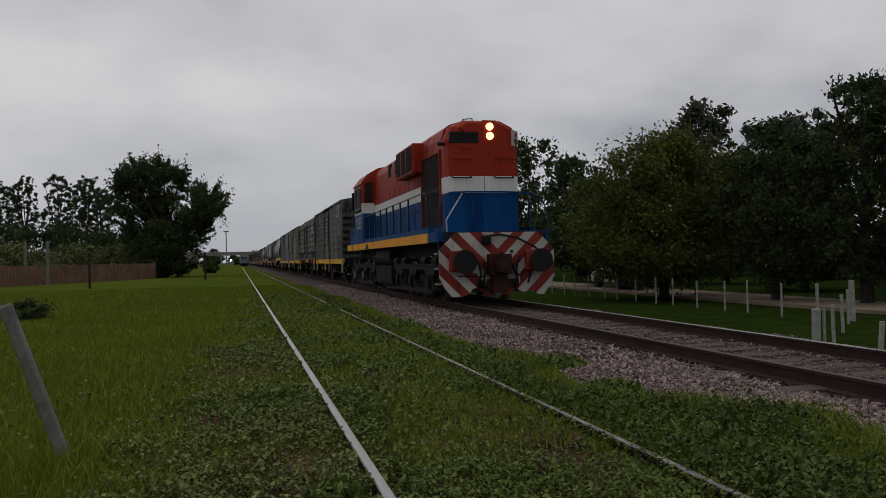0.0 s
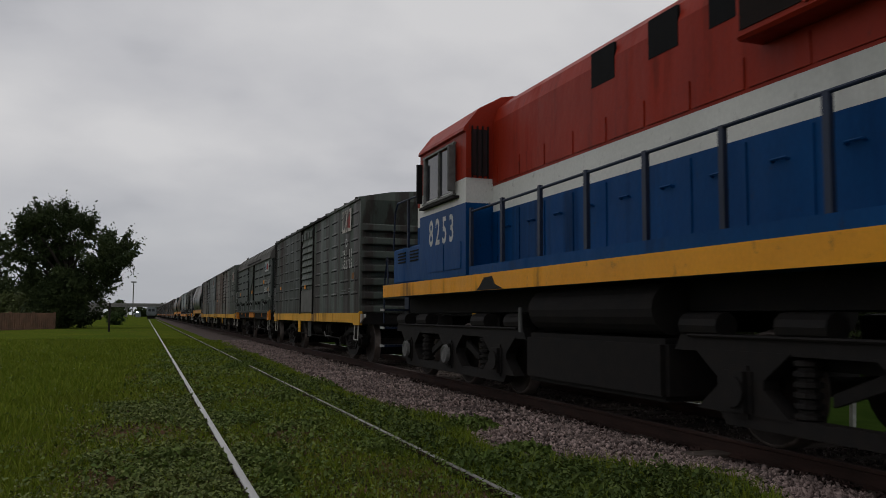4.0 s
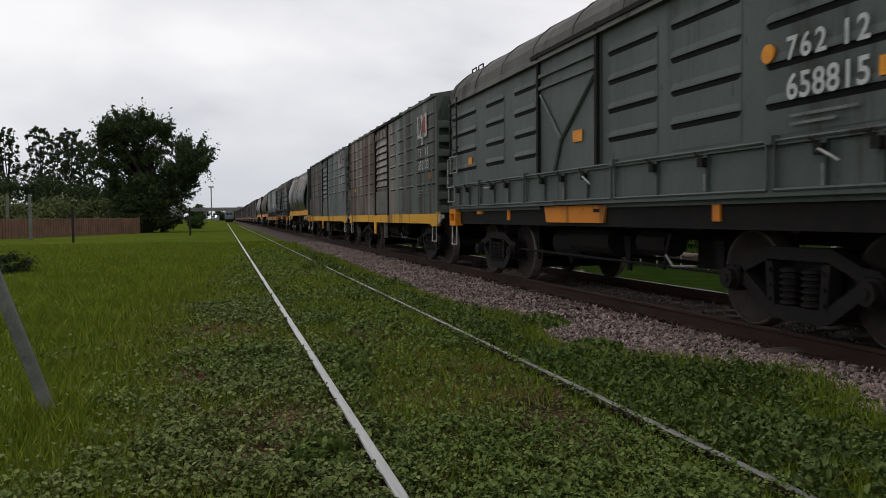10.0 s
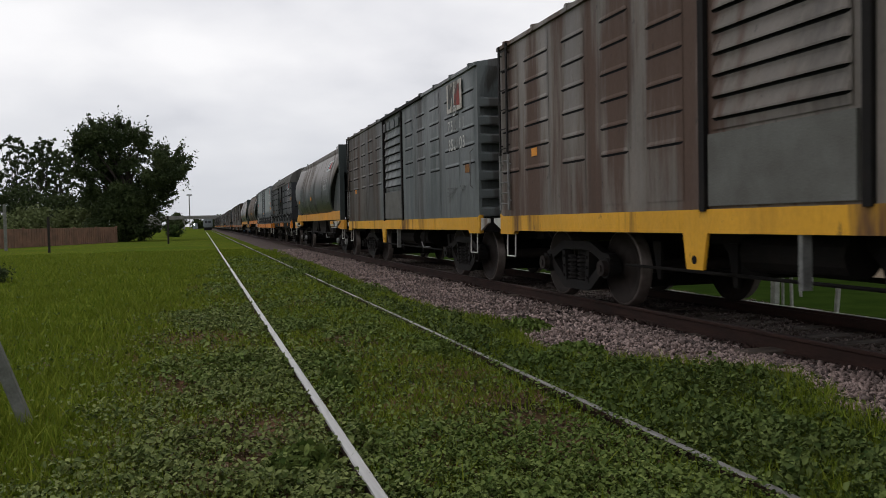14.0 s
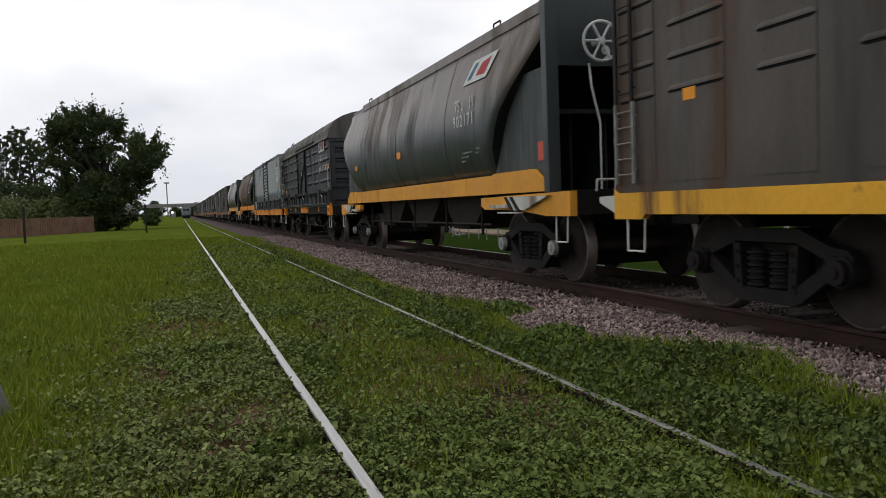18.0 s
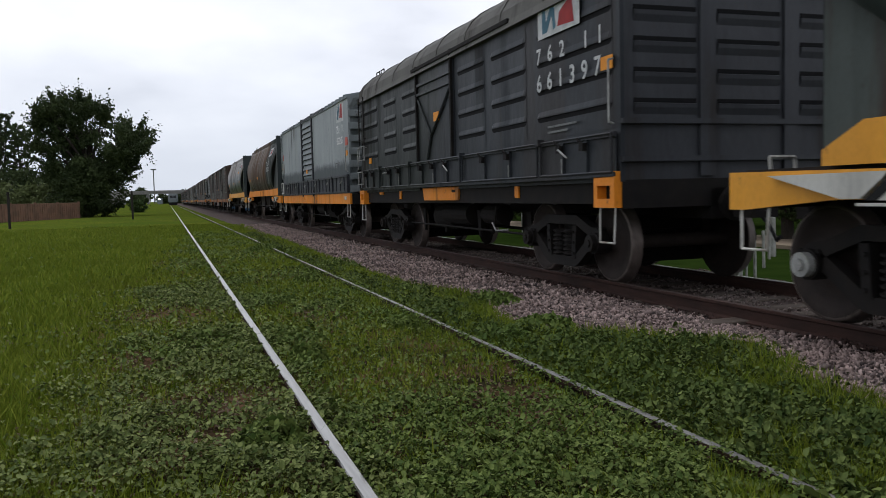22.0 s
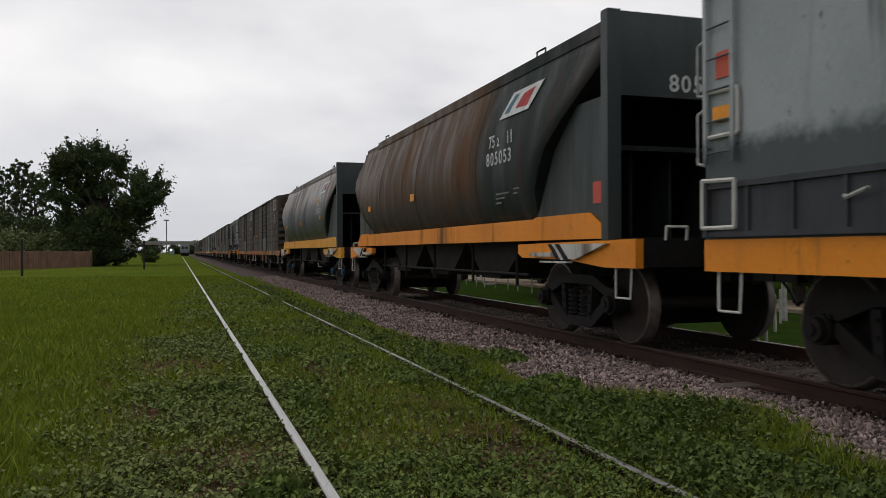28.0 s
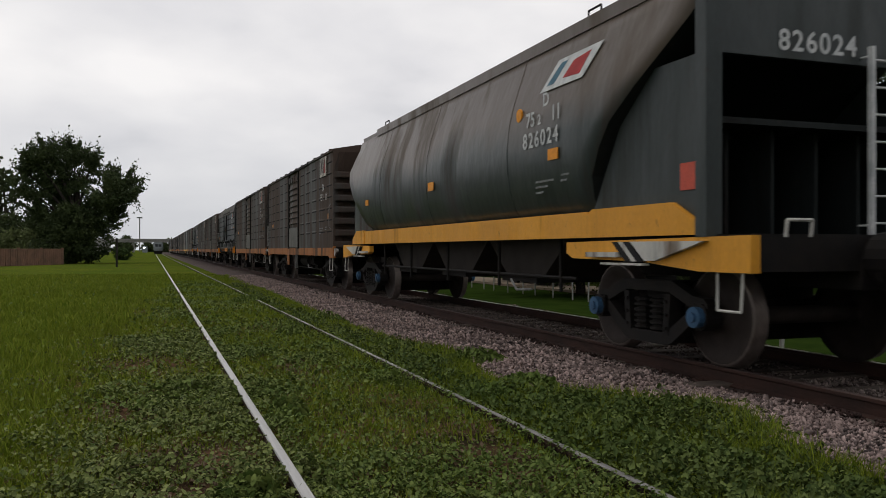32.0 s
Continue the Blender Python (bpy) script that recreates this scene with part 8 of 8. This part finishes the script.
    part("coupler", bm, M_CPLRED, bp, "rusty red painted coupler pocket")
    # knuckle, draft gear and dangling gear under the coupler
    part("coupler_knuckle", soft_box(-0.22, 0.08, -9.74, -9.60, 0.78, 1.14, 0.05, 2), M_CPLRED, bp)
    part("draft_gear", boxes((-0.20, 0.20, -9.20, -9.03, 0.26, 0.74), (-0.30, -0.21, -9.12, -9.03, 0.34, 0.62), (0.21, 0.36, -9.14, -9.03, 0.42, 0.60)), M_CPLRED, bp, "rusted draft gear casting below the coupler")
    part("lifting_lever", tube([(-1.05, -9.10, 0.70), (-0.40, -9.16, 0.68), (-0.12, -9.30, 0.98), (-0.12, -9.40, 1.20)], 0.018, 6), M_BLACK, bp)
    part("coupler_pin", rod(bmesh.new(), (-0.05, -9.50, 0.72), (-0.05, -9.50, 1.26), 0.04, 8), M_UNDER, bp)
    for x, z in ((-0.34, 0.86), (-0.40, 0.56), (0.36, 1.28), (0.62, 0.76), (-0.58, 0.72), (0.52, 1.04)):
        part("bolt", rod(bmesh.new(), (x, -9.07, z), (x, -9.02, z), 0.035, 8), M_UNDER, bp)
    for x, z, r in ((-0.46, 0.45, 0.075), (0.46, 0.45, 0.06)):
        part("hose_socket", rod(bmesh.new(), (x, -9.06, z), (x, -9.015, z), r, 14), M_VOID, bp)
    for x, d in ((-0.62, 0.10), (0.58, -0.12), (0.70, 0.06)):
        part("hose", tube([(x, -9.04, 1.18), (x + d, -9.16, 1.0), (x + d * 1.4, -9.18, 0.72), (x + d * 0.8, -9.10, 0.50)], 0.026, 8), M_BLACK, bp)
    part("chain", tube([(0.30, -9.08, 0.95), (0.40, -9.14, 0.74), (0.56, -9.14, 0.70), (0.66, -9.08, 0.86)], 0.016, 5), M_UNDER, bp)
    part("hose_end", rod(bmesh.new(), (0.50, -9.14, 0.50), (0.50, -9.14, 0.66), 0.022, 6), M_WHITE, bp)
    part("jumper_box", soft_box(-0.42, -0.20, -9.18, -9.03, 1.46, 1.68, 0.03, 1), M_UNDER, bp)
    part("jumper_cable", tube([(-0.30, -9.12, 1.66), (0.0, -9.16, 1.70), (0.45, -9.16, 1.62), (0.9, -9.14, 1.40), (1.2, -9.10, 1.15)], 0.028, 8), M_BLACK, bp)
    for z in (0.48, 0.86, 1.24):
        for s in (-1, 1):
            part("front_step", boxes((*sorted((s * 1.05, s * 1.44)), -8.60, -8.30, z, z + 0.035)), M_CAP, t)
    for s in (-1, 1):
        part("step_side", boxes((*sorted((s * 1.02, s * 1.05)), -8.62, -8.28, 0.40, 1.56)), M_NAVY, t)
    # below the deck
    part("frame_beam", boxes((-0.9, 0.9, -8.7, 8.1, 1.22, 1.55)), M_UNDER, t)
    part("fuel_tank", soft_box(-1.30, 1.30, -1.60, 1.60, 0.30, 0.94, 0.06, 2), M_UNDER, t)
    for s in (-1, 1):
        part("air_reservoir", rod(bmesh.new(), (s * 1.10, -1.5, 1.24), (s * 1.10, 1.35, 1.24), 0.27, 20), M_UNDER, t)
        part("filler_pipe", rod(bmesh.new(), (s * 1.38, 1.58, 0.94), (s * 1.38, 1.58, 1.28), 0.03, 8), M_CAPGREY, t)
    loco_bogie(t, (2.65, 4.70, 6.96), 1)
    loco_bogie(t, (-6.96, -4.70, -2.65), -1)
    coupler(t, 8.15, 1)
    return t


M_NAVY = wagon_paint("dark_navy_paint", (0.016, 0.028, 0.06), (0.012, 0.02, 0.045), (0.015, 0.014, 0.014), 0.3, 0.45)
M_CAPGREY = plain("grey_bearing_cover", (0.16, 0.16, 0.155), None, 9, 0.6, 0.2, 0.1)
M_CPLRED = plain("rusty_red_coupler", (0.050, 0.014, 0.011), (0.022, 0.011, 0.009), 8, 0.7, 0.2, 0.3)

# ---- the train: each vehicle's middle along the train, in metres ----
TRAIN = []
A_ROWS = [1.72 + 0.325 * i for i in range(7)]
C_ROWS = [1.95 + 0.325 * i for i in range(6)]
D_ROWS = [2.25 + 0.325 * i for i in range(5)]
box_a = boxcar(45.29, "faded green-grey corrugated covered wagon with yellow sill", M_BOX_A, M_YELLOW, A_ROWS, "dark", "752 11", "652715", True, 3.25, eave=3.97)
mark(box_a, -HALF - 0.022, 0.2, 2.04, 0.24, 0.12)
box_c = boxcar(74.15, "rust-streaked green-grey covered wagon with yellow sill", M_BOX_C, M_YELLOW, C_ROWS, "rust", "752 11", "850933", True, 3.07, code_z=2.62, num_z=2.30)
box_d = boxcar(88.77, "grey covered wagon with heavy brown rust runs", M_BOX_D, M_YELLOW, D_ROWS, "dark", "752 11", "852103", True, 3.26, code_z=2.90, num_z=2.53)
box_e = boxcar(183.6, "dark grey covered wagon with orange sill", M_GREENGREY2, M_DULLORANGE, A_ROWS, "dark", "752 11", "", True, 3.30)
TRAIN += [(locomotive(28.3), 28.3), (box_a, 45.29)]
TRAIN += [(louvre_wagon(59.9, "dark green louvred covered wagon with framed skirt", M_GREEN, M_ENDSHADE, "762 12", "658815", "dark", (-4.56, 0.95, 2.48, 2.14, 3.0, -5.72, 2.25)), 59.9)]
TRAIN += [(box_c, 74.15), (box_d, 88.77)]
TRAIN += [(hopper_wagon(104.75, "dark green covered hopper wagon with white brake wheel", M_HOPGREEN2, None, M_AMBER, "902171", "pale", wheel=True, letter=False), 104.75)]
louv_f = louvre_wagon(120.55, "dark slate louvred covered wagon with framed skirt", M_LOUV_F, M_DARKGREY, "762 11", "661397", "dark", (-4.3, 1.7, 2.84, 2.48, 3.15, -6.1, 2.59))
TRAIN += [(louv_f, 120.55)]
TRAIN += [(smooth_wagon(134.92, "two-tone grey plain-sided covered wagon with orange sill", "553245"), 134.92)]
TRAIN += [(hopper_wagon(150.97, "brown rusted covered hopper wagon with orange sill", M_HOPHALF, None, M_ORANGE, "805053", "dark", letter=False), 150.97)]
TRAIN += [(hopper_wagon(168.05, "dark green covered hopper wagon with white end ladder", M_HOPGREEN2, None, M_AMBER, "826024", "blue", rungs=True), 168.05)]
TRAIN += [(box_e, 183.6)]
u = 183.6
for i in range(16):
    u += 14.62
    src = (box_e, louv_f, box_e, box_e, louv_f, box_e, box_d, box_e)[i % 8]
    dup = copy_thing(src, pose(MAIN_X, u, MAIN_Z))
    TRAIN.append((dup, u))
    if i < 4:
        WHEELSETS += [(o, o.location.y, o.location.z, 0.50) for o in dup.children_recursive if o.name.startswith("wheelset")]


# ---- movement: the whole train rolls towards and past the eye ----
SPEED = [(0, 4.94), (4, 4.90), (8, 4.96), (12, 4.72), (16, 4.76), (20, 4.73), (24, 4.80), (28, 4.85), (32, 4.81)]


def rolled(t):
    """Metres that the train has rolled by t seconds."""
    ts = np.linspace(0, t, 400)
    return float(np.trapz(np.interp(ts, [a for a, _ in SPEED], [b for _, b in SPEED]), ts)) if t > 0 else 0.0


def motions():
    for ob, u in TRAIN:
        walk(ob, [(t, pose(MAIN_X, u - rolled(t), MAIN_Z)) for t in range(0, 33)])
    # wheels turn as they roll; their poses lie in their bogie's space
    steps = [k / 10 for k in range(0, 320)] + [32.0]
    for w, y, z, r in WHEELSETS:
        walk(w, [(t, pose(0, y, z, math.degrees(rolled(t) / r) + 37 * y)) for t in steps])


motions()
